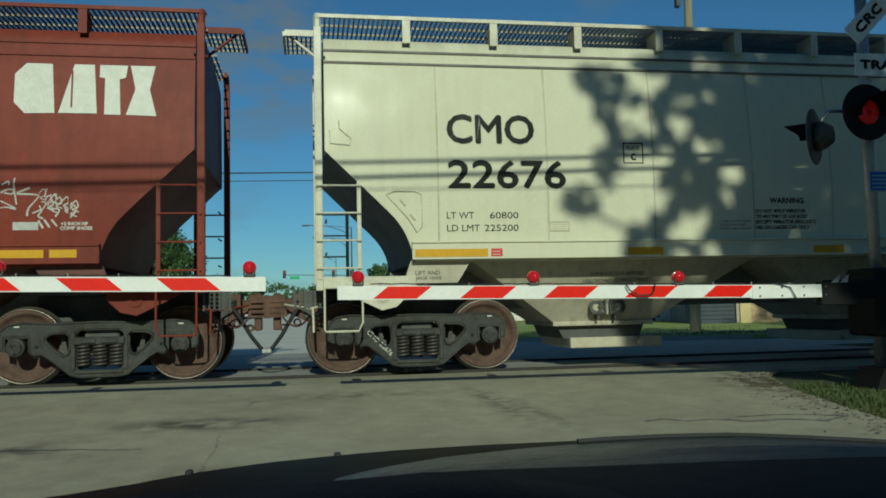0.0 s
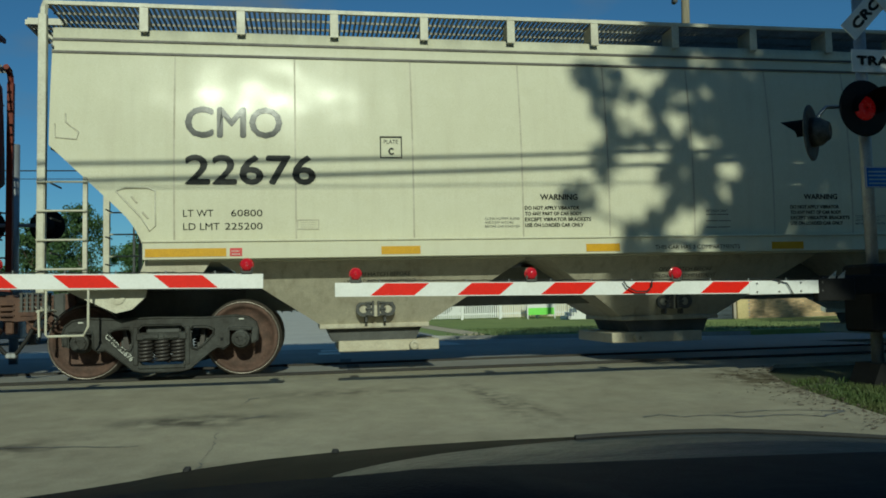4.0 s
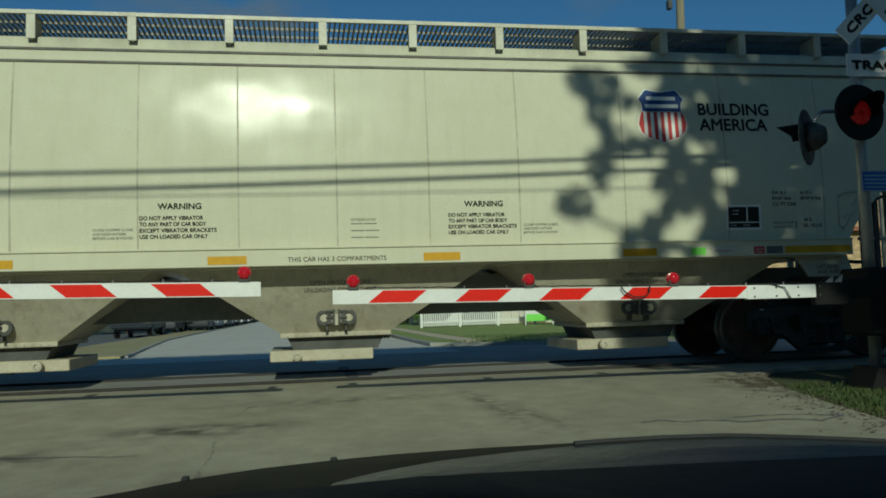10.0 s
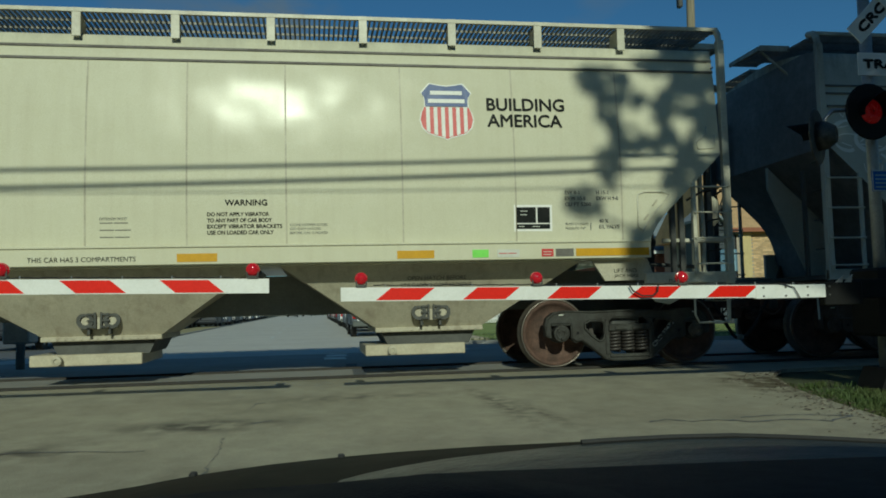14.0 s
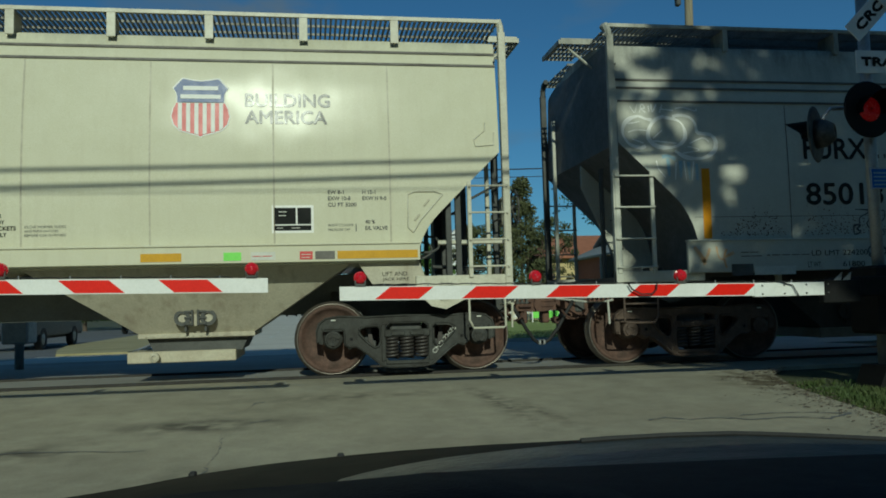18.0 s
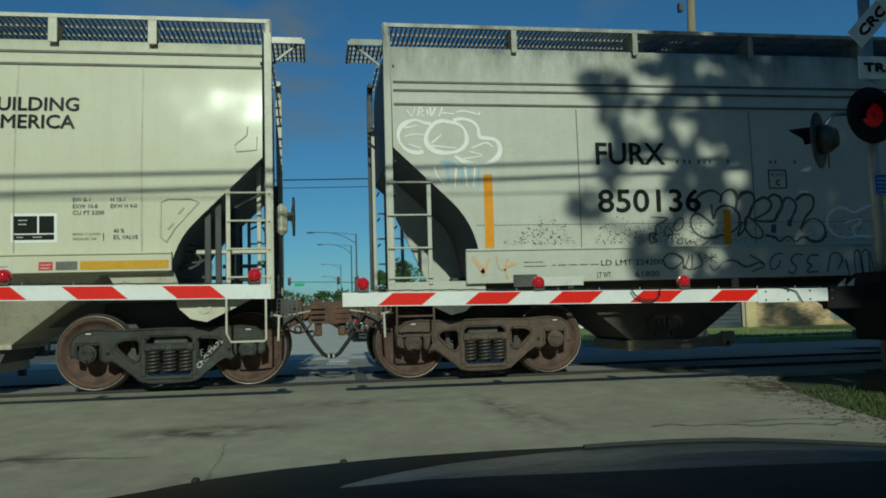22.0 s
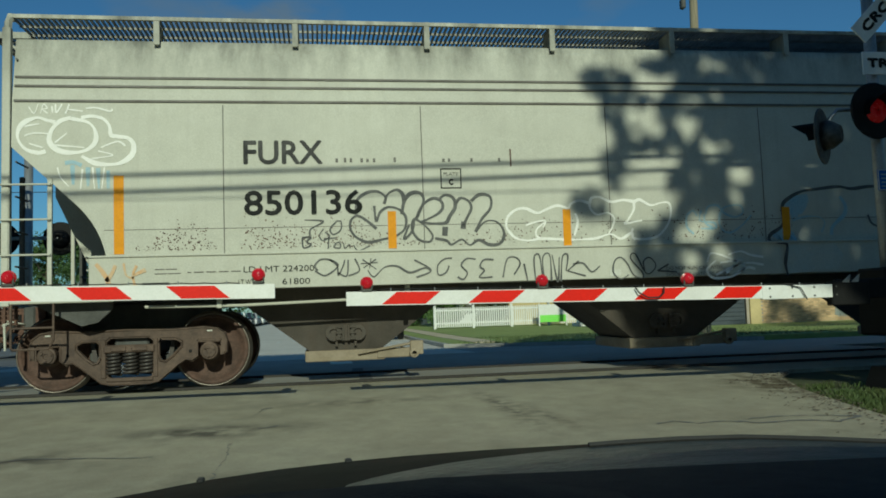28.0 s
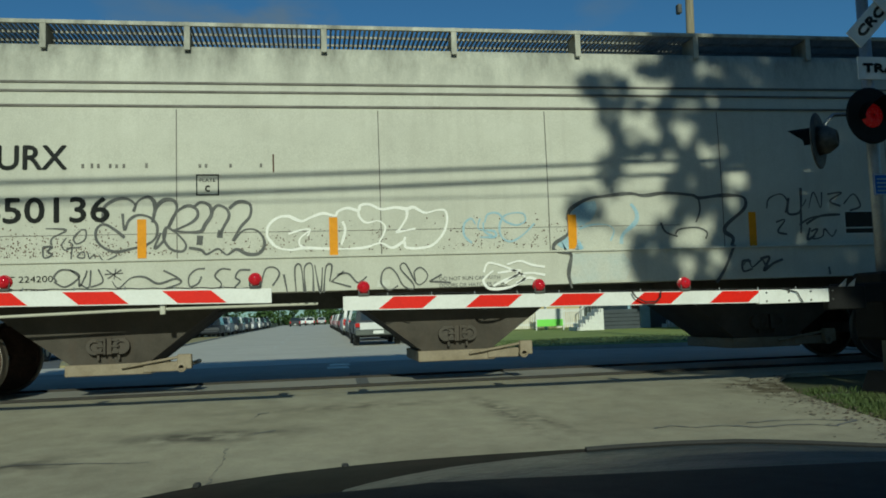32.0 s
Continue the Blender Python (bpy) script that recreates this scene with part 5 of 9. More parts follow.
sign("BRAKE CYLINDER", 13.63, 13.93, 1.825, 1.853, F1, "ink_soft", c)
sign("PRESSURE TAP", 13.63, 13.89, 1.77, 1.798, F1, "ink_soft", c)
plate(13.955, 13.967, 1.76, 1.85, F1, "ink_soft", c, "stencil_line", proud=0.003)
plate(12.97, 13.46, 1.75, 2.08, F1, "spray_white", c, "data_panel", "black and white data panel", proud=0.003)
plate(13.0, 13.25, 1.855, 2.05, F1, "ink", c, "data_field", proud=0.005)
plate(13.27, 13.43, 1.855, 2.05, F1, "ink", c, "data_field", proud=0.005)
plate(13.0, 13.43, 1.78, 1.84, F1, "ink", c, "data_field", proud=0.005)
bars(13.05, 13.15, 1.94, 2.03, 2, lambda z: F1(z) - 0.003, "white", c)
bars(13.03, 13.11, 1.795, 1.835, 1, lambda z: F1(z) - 0.003, "white", c)
bars(13.2, 13.31, 1.795, 1.835, 1, lambda z: F1(z) - 0.003, "white", c)
for x0, x1, m in ((1.18, 2.08, "yellow"), (2.12, 2.26, "shield_red"), (3.88, 4.35, "yellow"), (6.44, 6.88, "yellow"), (8.96, 9.41, "yellow"), (11.5, 11.95, "yellow"),
                  (12.42, 12.62, "lime"), (12.73, 13.01, "white"), (13.29, 13.44, "shield_red"), (13.47, 13.7, "seam_grey"), (13.73, 14.69, "yellow")):
    plate(x0, x1, 1.43, 1.525, sill_y, m, c, "reflector_tape", "tape on the side sill")
bars(13.31, 13.42, 1.44, 1.51, 2, lambda z: -1.617, "white", c)
bars(2.14, 2.24, 1.44, 1.51, 2, lambda z: -1.617, "white", c)
bars(12.75, 12.99, 1.46, 1.5, 1, lambda z: -1.617, "shield_red", c)
lettering("LIFT AND", 1.2, 1.5, 1.22, 1.27, -1.475, "ink", cream_car, "jacking_words")
lettering("JACK HERE", 1.2, 1.52, 1.15, 1.2, -1.475, "ink", cream_car, "jacking_words")
lettering("LIFT AND", LEN - 1.6, LEN - 1.3, 1.22, 1.27, -1.475, "ink", cream_car, "jacking_words")
lettering("JACK HERE", LEN - 1.6, LEN - 1.28, 1.15, 1.2, -1.475, "ink", cream_car, "jacking_words")
# sign on the side: a shield in white, blue and red without words
sx, sz = 12.163, 3.303
HALF = [(0.0, 0.288), (0.1, 0.3), (0.194, 0.318), (0.219, 0.316), (0.324, 0.194), (0.29, 0.14), (0.279, 0.09), (0.283, 0.0), (0.325, -0.07), (0.344, -0.162), (0.316, -0.263), (0.243, -0.336), (0.12, -0.373),
        (0.04, -0.393), (0.0, -0.417)]


def shield(size, material, name, proud, bottom=-1.0):
    bm = bmesh.new()
    pts = [(x * size, (z + 0.05) * size - 0.05) for x, z in HALF]
    pts = [(x, z) for x, z in pts if z >= bottom]
    if bottom > -1:
        pts.append((pts[-1][0], bottom))
        rim = pts + [(-x, z) for x, z in pts[::-1][:-1]]
    else:
        rim = pts + [(-x, z) for x, z in pts[::-1][1:-1]]
    bm.faces.new([bm.verts.new((sx + x, F1(sz + z) - proud, sz + z)) for x, z in rim])
    bmesh.ops.triangulate(bm, faces=list(bm.faces))
    return part(name, bm, material, c, "shield emblem in white, blue and red")


shield(1.0, "spray_white", "emblem", 0.005)
shield(0.955, "blue", "emblem_top", 0.008, bottom=0.015)
bm = bmesh.new()
rim = [(x * 0.955, (z + 0.05) * 0.955 - 0.05) for x, z in HALF]
rim = [(0.278, 0.005)] + [(x, z) for x, z in rim if z < -0.02]
bm.faces.new([bm.verts.new((sx + x, F1(sz + z) - 0.007, sz + z)) for x, z in rim + [(-x, z) for x, z in rim[::-1][1:]]])
bmesh.ops.triangulate(bm, faces=list(bm.faces))
part("emblem_field", bm, "shield_red", c, "red and white striped lower field")
foot = sorted((x, z) for x, z in rim if z < -0.15)
for k in range(6):
    x = 0.094 * (k - 2.5)
    bm = bmesh.new()
    edge = [(xx, float(np.interp(abs(xx), [q[0] for q in foot], [q[1] for q in foot])) + 0.006) for xx in (x - 0.023, x, x + 0.023)]
    bm.faces.new([bm.verts.new((sx + xx, F1(sz + z) - 0.01, sz + z)) for xx, z in [(x + 0.023, 0.005), (x - 0.023, 0.005)] + edge])
    part("emblem_stripe", bm, "spray_white", c)
plate(sx - 0.2, sx + 0.2, sz + 0.165, sz + 0.215, F1, "spray_white", c, "emblem_bar", proud=0.011)
plate(sx - 0.23, sx + 0.23, sz + 0.06, sz + 0.11, F1, "spray_white", c, "emblem_bar", proud=0.011)
sign("BUILDING", 12.67, 13.68, 3.27, 3.44, F1, "ink", c, "dark slogan lettering", 0.006)
sign("AMERICA", 12.67, 13.64, 3.06, 3.23, F1, "ink", c, "dark slogan lettering", 0.006)
# raised stiffener pads near the ends of the sides
for s in (0, 1):
    X = (lambda d: d) if not s else (lambda d: LEN - d)
    bm = bmesh.new()
    tube(bm, [(X(0.95), F1(2.24) - 0.006, 2.24), (X(1.2), F1(2.24) - 0.006, 2.24), (X(1.28), F1(2.2) - 0.006, 2.2), (X(1.28), F1(1.8) - 0.006, 1.8), (X(1.22), F1(1.74) - 0.006, 1.74),
              (X(1.12), F1(1.9) - 0.006, 1.9), (X(0.85), F1(2.2) - 0.006, 2.2), (X(0.95), F1(2.24) - 0.006, 2.24)], 0.012, 6)
    part("stiffener_edge", bm, "cream_trim", c, smooth=True)
    bm = bmesh.new()
    tube(bm, [(X(0.18), F1(2.98) - 0.005, 2.98), (X(0.19), F1(2.82) - 0.005, 2.82), (X(0.42), F1(2.8) - 0.005, 2.8), (X(0.44), F1(2.88) - 0.005, 2.88), (X(0.3), F1(3.0) - 0.005, 3.0),
              (X(0.29), F1(3.1) - 0.005, 3.1)], 0.009, 6)
    part("stiffener_edge", bm, "cream_trim", c, smooth=True)
    for d, z in ((1.05, 2.1), (1.17, 1.92)):
        bm = B(-0.05, 0.05, -0.012, 0.012, -0.012, 0.012, bevel=0.004)
        part("tie_slot", bm, "seam", c, m=Matrix.Translation((X(d), F1(z), z)) @ pose(0, 0, 0, 0, 50 if not s else -50, 0))
# hopper words, too small to read in full
for x in (3.86, 7.93, 12.0):
    slope = lambda z: -1.3 + (1.42 - z) * 0.744 - 0.014
    lettering("OPEN HATCH BEFORE", x - 0.33, x + 0.42, 1.185, 1.235, 0, "ink_soft", cream_car, front=slope)
    lettering("UNLOADING COMPARTMENT", x - 0.4, x + 0.5, 1.1, 1.15, 0, "ink_soft", cream_car, front=slope)

# red car
F2, r = TR_FRONT, red_body
# four large pale block shapes in place of a mark
for pts in ([(13.76, 3.6), (13.88, 3.73), (14.16, 3.73), (14.2, 3.14), (13.88, 3.13), (13.76, 3.26)],
            [(14.24, 3.14), (14.4, 3.73), (14.62, 3.73), (14.66, 3.14)],
            [(14.68, 3.73), (14.99, 3.73), (14.97, 3.58), (14.9, 3.56), (14.92, 3.13), (14.74, 3.13), (14.74, 3.57), (14.68, 3.58)],
            [(14.98, 3.13), (15.08, 3.44), (15.02, 3.73), (15.3, 3.73), (15.24, 3.44), (15.32, 3.12)]):
    bm = bmesh.new()
    bm.faces.new([bm.verts.new((x, F2(z) - 0.005, z)) for x, z in pts])
    bmesh.ops.triangulate(bm, faces=list(bm.faces))
    part("mark_shape", bm, "white", r, "large pale block shape on the side")
for x0, x1 in ((12.9, 14.13), (14.19, 14.48)):
    plate(x0, x1, 1.47, 1.56, sill_y, "yellow", r, "reflector_tape", "tape on the side sill")
sign("+2 INCH HF", 14.29, 14.58, 1.84, 1.88, F2, "white", r, bold=0.002)
sign("COMP SHOES", 14.28, 14.63, 1.79, 1.83, F2, "white", r, bold=0.002)
plate(13.78, 14.05, 1.79, 1.88, F2, "ghost", r, "paint_patch")
for pts in (
        [(13.65, 2.21), (13.73, 2.25), (13.79, 2.24), (13.77, 2.2), (13.69, 2.21)],
        [(13.66, 2.3), (13.73, 2.34), (13.74, 2.3)],
        [(13.8, 2.38), (13.79, 2.29), (13.82, 2.08)],
        [(13.82, 2.21), (13.96, 2.27)],
        [(13.82, 2.2), (14.03, 2.19), (14.04, 2.15), (13.95, 2.04), (13.93, 1.95)],
        [(13.65, 2.12), (13.73, 2.08), (13.81, 2.03), (13.71, 2.05), (13.65, 2.04)],
        [(14.14, 2.26), (14.12, 2.17), (14.19, 2.19)],
        [(14.17, 2.13), (14.23, 2.2), (14.24, 2.14)],
        [(14.08, 2.11), (14.13, 2.1), (14.09, 2.02), (14.06, 2.07)],
        [(13.99, 1.98), (14.09, 2.02), (14.05, 1.95), (14.1, 1.92)],
        [(14.15, 2.08), (14.19, 2.11), (14.27, 2.09), (14.31, 2.14)],
        [(14.14, 2.04), (14.27, 2.02), (14.23, 1.94)],
        [(14.33, 2.09), (14.35, 2.01), (14.41, 2.1)],
        [(14.39, 1.93), (14.44, 1.99)],
        [(14.05, 1.9), (14.1, 1.81)],
        [(14.11, 1.91), (14.17, 1.82)],
        [(14.19, 1.91), (14.25, 1.83)],
):
    stroke(pts, 0.024, F2, "ghost", r, "spray_line", "thin pale sprayed tag")

rx = random.Random(44)
for k in range(9):  # the tangle of small letters beside the tag
    x, z = 14.06 + 0.045 * k + rx.uniform(-0.02, 0.02), 2.2 - 0.022 * k + rx.uniform(-0.07, 0.07)
    stroke([(x, z), (x + 0.05, z + 0.05), (x + 0.07, z - 0.02), (x + 0.01, z - 0.05), (x + 0.08, z - 0.08)], 0.018, F2, "ghost", r, "spray_line", "thin pale sprayed tag")

# grey car
F3, g = GREY_FRONT, grey_body
gs_y = lambda z: -1.612
GF = lambda z: F3(z) if z > 1.6 else -1.622
sign("FURX", 2.67, 3.6, 2.64, 2.93, F3, "ink", g, "large dark reporting letters", 0.008)
sign("850136", 2.67, 4.06, 2.03, 2.33, F3, "ink", g, "large dark car number", 0.008)
lettering("LD LMT 224200", 2.66, 3.47, 1.36, 1.43, -1.617, "ink", g)
lettering("LT WT", 2.6, 2.78, 1.21, 1.28, -1.617, "ink", g)
lettering("61800", 3.1, 3.42, 1.21, 1.28, -1.617, "ink", g)
bars(1.67, 1.96, 1.35, 1.45, 2, gs_y, "seam_grey", g)
for k in range(9):
    plate(2.03 + 0.07 * k, 2.03 + 0.04 * (1 + k % 2) + 0.07 * k, 1.372, 1.384, gs_y, "seam_grey", g, "stencil_line")
frame_box(5.02, 5.28, 2.33, 2.58, F3, "ink", g)
sign("PLATE", 5.06, 5.24, 2.49, 2.53, F3, "ink", g)
sign("C", 5.12, 5.18, 2.37, 2.45, F3, "ink", g, bold=0.006)
for x0, x1, z0, z1 in ((1.21, 1.32, 1.61, 2.52), (4.36, 4.46, 1.61, 2.06), (6.55, 6.65, 1.59, 2.05), (9.51, 9.62, 1.61, 2.04), (11.95, 12.05, 1.6, 2.04)):
    plate(x0, x1, z0, z1, F3, "orange", g, "reflector_stripe", "upright orange stripe", proud=0.006, steps=3)
plate(13.31, 13.79, 1.72, 2.04, F3, "white", g, "data_panel", "black and white data panel", proud=0.003)
plate(13.33, 13.77, 1.82, 2.02, F3, "ink", g, "data_field", proud=0.005)
plate(13.33, 13.77, 1.74, 1.8, F3, "ink", g, "data_field", proud=0.005)
plate(1.53, 1.83, 1.12, 1.27, gs_y, "under", g, "routing_board", "small dark card holder")
plate(1.845, 2.42, 1.125, 1.235, gs_y, "white", g, "paint_patch")


for w, pts in (
        (0.05, [(3.98, 2.02), (4.0, 2.2), (4.12, 2.29), (4.25, 2.3), (4.34, 2.23), (4.32, 2.15)]),
        (0.055, [(4.32, 2.15), (4.37, 2.27), (4.48, 2.32), (4.55, 2.26), (4.56, 2.16)]),
        (0.05, [(4.53, 2.02), (4.57, 2.19), (4.66, 2.28), (4.77, 2.27), (4.8, 2.17), (4.71, 1.97)]),
        (0.042, [(4.22, 1.85), (4.12, 1.94), (4.0, 2.01), (3.92, 1.96), (3.91, 1.85), (3.98, 1.75), (4.12, 1.69), (4.29, 1.72), (4.45, 1.76), (4.56, 1.84), (4.58, 1.98), (4.5, 2.08), (4.37, 2.11), (4.27, 2.05), (4.22, 1.94), (4.2, 2.13)]),
        (0.04, [(4.68, 1.95), (4.65, 1.81), (4.55, 1.72), (4.62, 1.9)]),
        (0.05, [(4.71, 1.97), (4.79, 2.13), (4.92, 2.21), (5.02, 2.17), (5.03, 2.08), (4.94, 2.0), (4.76, 1.92)]),
        (0.04, [(4.76, 1.92), (4.68, 1.96), (4.65, 1.84), (4.73, 1.71), (4.86, 1.68), (4.9, 1.76), (4.81, 1.88), (4.76, 1.92)]),
        (0.05, [(5.0, 2.2), (5.07, 2.25), (5.17, 2.21), (5.19, 2.1), (5.12, 1.99), (5.07, 1.91), (4.94, 1.9), (4.77, 1.92)]),
        (0.09, [(5.06, 1.86), (5.05, 1.75)]),
        (0.045, [(5.19, 2.13), (5.26, 2.21), (5.36, 2.17), (5.39, 2.08), (5.33, 1.96), (5.28, 1.86)]),
        (0.075, [(5.29, 1.92), (5.28, 1.83)]),
        (0.06, [(5.39, 2.17), (5.5, 2.25), (5.63, 2.22), (5.63, 2.08), (5.52, 1.95), (5.43, 1.79)]),
        (0.045, [(5.44, 1.79), (5.55, 1.91), (5.68, 1.92), (5.77, 1.84), (5.79, 1.73), (5.73, 1.64), (5.6, 1.63), (5.47, 1.69), (5.36, 1.63), (5.26, 1.7), (5.13, 1.64), (5.07, 1.69), (4.93, 1.72)]),
        (0.028, [(3.37, 1.97), (3.59, 1.95), (3.44, 1.86), (3.43, 1.78)]),
        (0.024, [(3.59, 1.86), (3.54, 1.78), (3.58, 1.72), (3.66, 1.77), (3.61, 1.82)]),
        (0.024, [(3.74, 1.94), (3.67, 1.86), (3.7, 1.79), (3.79, 1.84), (3.8, 1.94), (3.74, 1.95)]),
        (0.026, [(3.34, 1.76), (3.35, 1.64), (3.44, 1.67), (3.39, 1.71), (3.44, 1.76), (3.34, 1.76)]),
        (0.024, [(3.59, 1.74), (3.74, 1.75)]),
        (0.024, [(3.65, 1.74), (3.64, 1.62)]),
        (0.024, [(3.74, 1.69), (3.71, 1.64), (3.78, 1.63), (3.78, 1.69), (3.74, 1.69)]),
        (0.024, [(3.82, 1.69), (3.84, 1.62), (3.89, 1.67), (3.9, 1.62)]),
        (0.024, [(3.94, 1.66), (4.0, 1.59), (4.14, 1.65)]),
):
    stroke(pts, w, F3, "ink_soft", g, "spray_line", "dark sprayed bubble letters and tags", proud=0.0045)
for w, pts in (
        (0.026, [(3.51, 1.36), (3.48, 1.42), (3.55, 1.49), (3.67, 1.48), (3.75, 1.41), (3.6, 1.3), (3.48, 1.36)]),
        (0.026, [(3.65, 1.49), (3.74, 1.41), (3.75, 1.3), (3.81, 1.41), (3.83, 1.48)]),
        (0.026, [(3.75, 1.33), (3.85, 1.29), (3.87, 1.48)]),
        (0.026, [(3.87, 1.29), (4.0, 1.35), (3.95, 1.49)]),
        (0.026, [(4.14, 1.49), (4.12, 1.37)]),
        (0.026, [(4.02, 1.43), (4.22, 1.44)]),
        (0.026, [(4.05, 1.38), (4.2, 1.48)]),
        (0.026, [(4.04, 1.48), (4.2, 1.36)]),
        (0.026, [(4.1, 1.35), (4.17, 1.27), (4.3, 1.38), (4.45, 1.39), (4.6, 1.31), (4.78, 1.36), (4.85, 1.33)]),
        (0.026, [(4.66, 1.46), (4.86, 1.33), (4.68, 1.25)]),
        (0.026, [(5.12, 1.47), (5.02, 1.46), (4.94, 1.38), (4.95, 1.27), (5.04, 1.3), (5.08, 1.38)]),
        (0.026, [(5.41, 1.45), (5.3, 1.46), (5.23, 1.38), (5.3, 1.29), (5.25, 1.21), (5.18, 1.24)]),
        (0.026, [(5.63, 1.44), (5.51, 1.44), (5.46, 1.36), (5.51, 1.31), (5.45, 1.23), (5.61, 1.23)]),
        (0.026, [(5.74, 1.22), (5.8, 1.44), (5.91, 1.46), (5.96, 1.38), (5.88, 1.25)]),
        (0.026, [(6.01, 1.38), (6.05, 1.16)]),
        (0.026, [(6.15, 1.16), (6.14, 1.45), (6.21, 1.47), (6.24, 1.16)]),
        (0.026, [(6.26, 1.16), (6.25, 1.45), (6.34, 1.48), (6.35, 1.16)]),
        (0.026, [(6.37, 1.48), (6.43, 1.15), (6.46, 1.45)]),
        (0.026, [(6.47, 1.15), (6.5, 1.45), (6.57, 1.47), (6.54, 1.28)]),
        (0.026, [(6.56, 1.28), (6.71, 1.4)]),
        (0.026, [(6.56, 1.28), (6.79, 1.21)]),
        (0.026, [(6.63, 1.36), (6.76, 1.37), (6.87, 1.26), (6.98, 1.33)]),
        (0.026, [(7.35, 1.21), (7.24, 1.16), (7.15, 1.24), (7.17, 1.38), (7.25, 1.43), (7.33, 1.36), (7.41, 1.21), (7.52, 1.16), (7.53, 1.23), (7.39, 1.4), (7.4, 1.47), (7.46, 1.45), (7.57, 1.23), (7.66, 1.24), (7.71, 1.33), (7.63, 1.42), (7.55, 1.37), (7.56, 1.26)]),
        (0.026, [(7.73, 1.25), (7.88, 1.33)]),
        (0.026, [(7.73, 1.25), (7.99, 1.23)]),
        (0.026, [(11.78, 1.33), (11.87, 1.42), (11.92, 1.32), (12.06, 1.41), (12.12, 1.33), (12.29, 1.39)]),
):
    stroke(pts, w, gs_y, "ink_soft", g, "spray_line", "black marker tag", proud=0.006)
for w, pts in (
        (0.04, [(8.52, 1.36), (8.44, 1.3), (8.39, 1.23), (8.48, 1.14), (8.74, 1.16), (8.91, 1.27), (8.72, 1.38), (8.52, 1.45), (8.44, 1.44), (8.4, 1.34)]),
        (0.035, [(8.69, 1.43), (8.86, 1.47), (9.0, 1.42), (9.17, 1.39)]),
        (0.035, [(9.17, 1.29), (8.94, 1.32), (8.68, 1.25), (8.51, 1.17)]),
        (0.04, [(8.57, 1.33), (8.86, 1.35), (8.65, 1.2)]),
        (0.045, [(8.8, 1.2), (8.95, 1.26), (9.05, 1.24)]),
):
    stroke(pts, w, gs_y, "spray_white", g, "spray_line", "white sprayed tag", proud=0.0065)
for w, pts in (
        (0.04, [(5.82, 1.85), (5.84, 1.96), (5.94, 2.05), (6.07, 2.07), (6.22, 2.01), (6.33, 2.05), (6.48, 2.1), (6.62, 2.07), (6.66, 2.12), (6.77, 2.16), (6.9, 2.13), (6.93, 2.19), (7.04, 2.2), (7.18, 2.14), (7.35, 2.16), (7.49, 2.14), (7.57, 2.16), (7.71, 2.09), (7.86, 2.12), (7.96, 2.11), (7.98, 1.99), (7.93, 1.84), (7.8, 1.7), (7.64, 1.66), (7.47, 1.67), (7.44, 1.74), (7.3, 1.67), (7.16, 1.73), (6.96, 1.68), (6.69, 1.67), (6.47, 1.68), (6.25, 1.69), (6.09, 1.67), (5.93, 1.71), (5.84, 1.81), (5.82, 1.85)]),
        (0.035, [(6.07, 1.86), (6.2, 1.9), (6.32, 1.91), (6.29, 1.83)]),
        (0.035, [(6.31, 1.89), (6.21, 1.81), (6.2, 1.73), (6.27, 1.69)]),
        (0.035, [(6.9, 2.12), (6.92, 2.04), (7.0, 1.98), (7.14, 2.0), (7.22, 1.93), (7.19, 1.82), (7.14, 1.74)]),
        (0.035, [(7.49, 2.13), (7.48, 2.03), (7.39, 1.89), (7.36, 1.86), (7.59, 1.9)]),
        (0.04, [(6.71, 2.0), (6.74, 1.89), (6.69, 1.72)]),
        (0.035, [(7.46, 1.8), (7.44, 1.74)]),
):
    stroke(pts, w, F3, "spray_white", g, "spray_line", "white outlined bubble graffiti", proud=0.0045)
for w, pts in (
        (0.035, [(8.28, 1.71), (8.19, 1.8), (8.19, 1.94), (8.28, 2.01), (8.33, 1.94)]),
        (0.04, [(8.39, 2.01), (8.37, 1.88), (8.56, 1.85), (8.57, 1.78), (8.38, 1.78)]),
        (0.045, [(8.43, 1.96), (8.44, 1.85), (8.54, 1.79)]),
        (0.032, [(8.45, 1.96), (8.49, 2.06), (8.62, 2.07), (8.71, 1.97), (8.85, 1.92), (8.96, 1.97), (8.94, 2.06), (8.8, 2.07), (8.68, 2.02), (8.63, 1.88), (8.67, 1.76), (8.78, 1.72), (8.93, 1.8), (9.08, 1.94)]),
        (0.06, [(10.35, 2.17), (10.42, 2.05), (10.4, 1.93), (10.23, 1.78), (10.2, 1.66)]),
        (0.03, [(9.65, 1.86), (9.84, 1.91), (10.03, 1.9), (10.11, 1.83), (10.06, 1.7)]),
        (0.2, [(9.64, 1.93), (9.69, 2.02), (9.84, 2.11)]),
        (0.14, [(9.44, 1.65), (9.53, 1.67), (9.67, 1.61)]),
):
    stroke(pts, w, GF, "spray_blue", g, "spray_line", "pale blue sprayed lines", proud=0.0045)
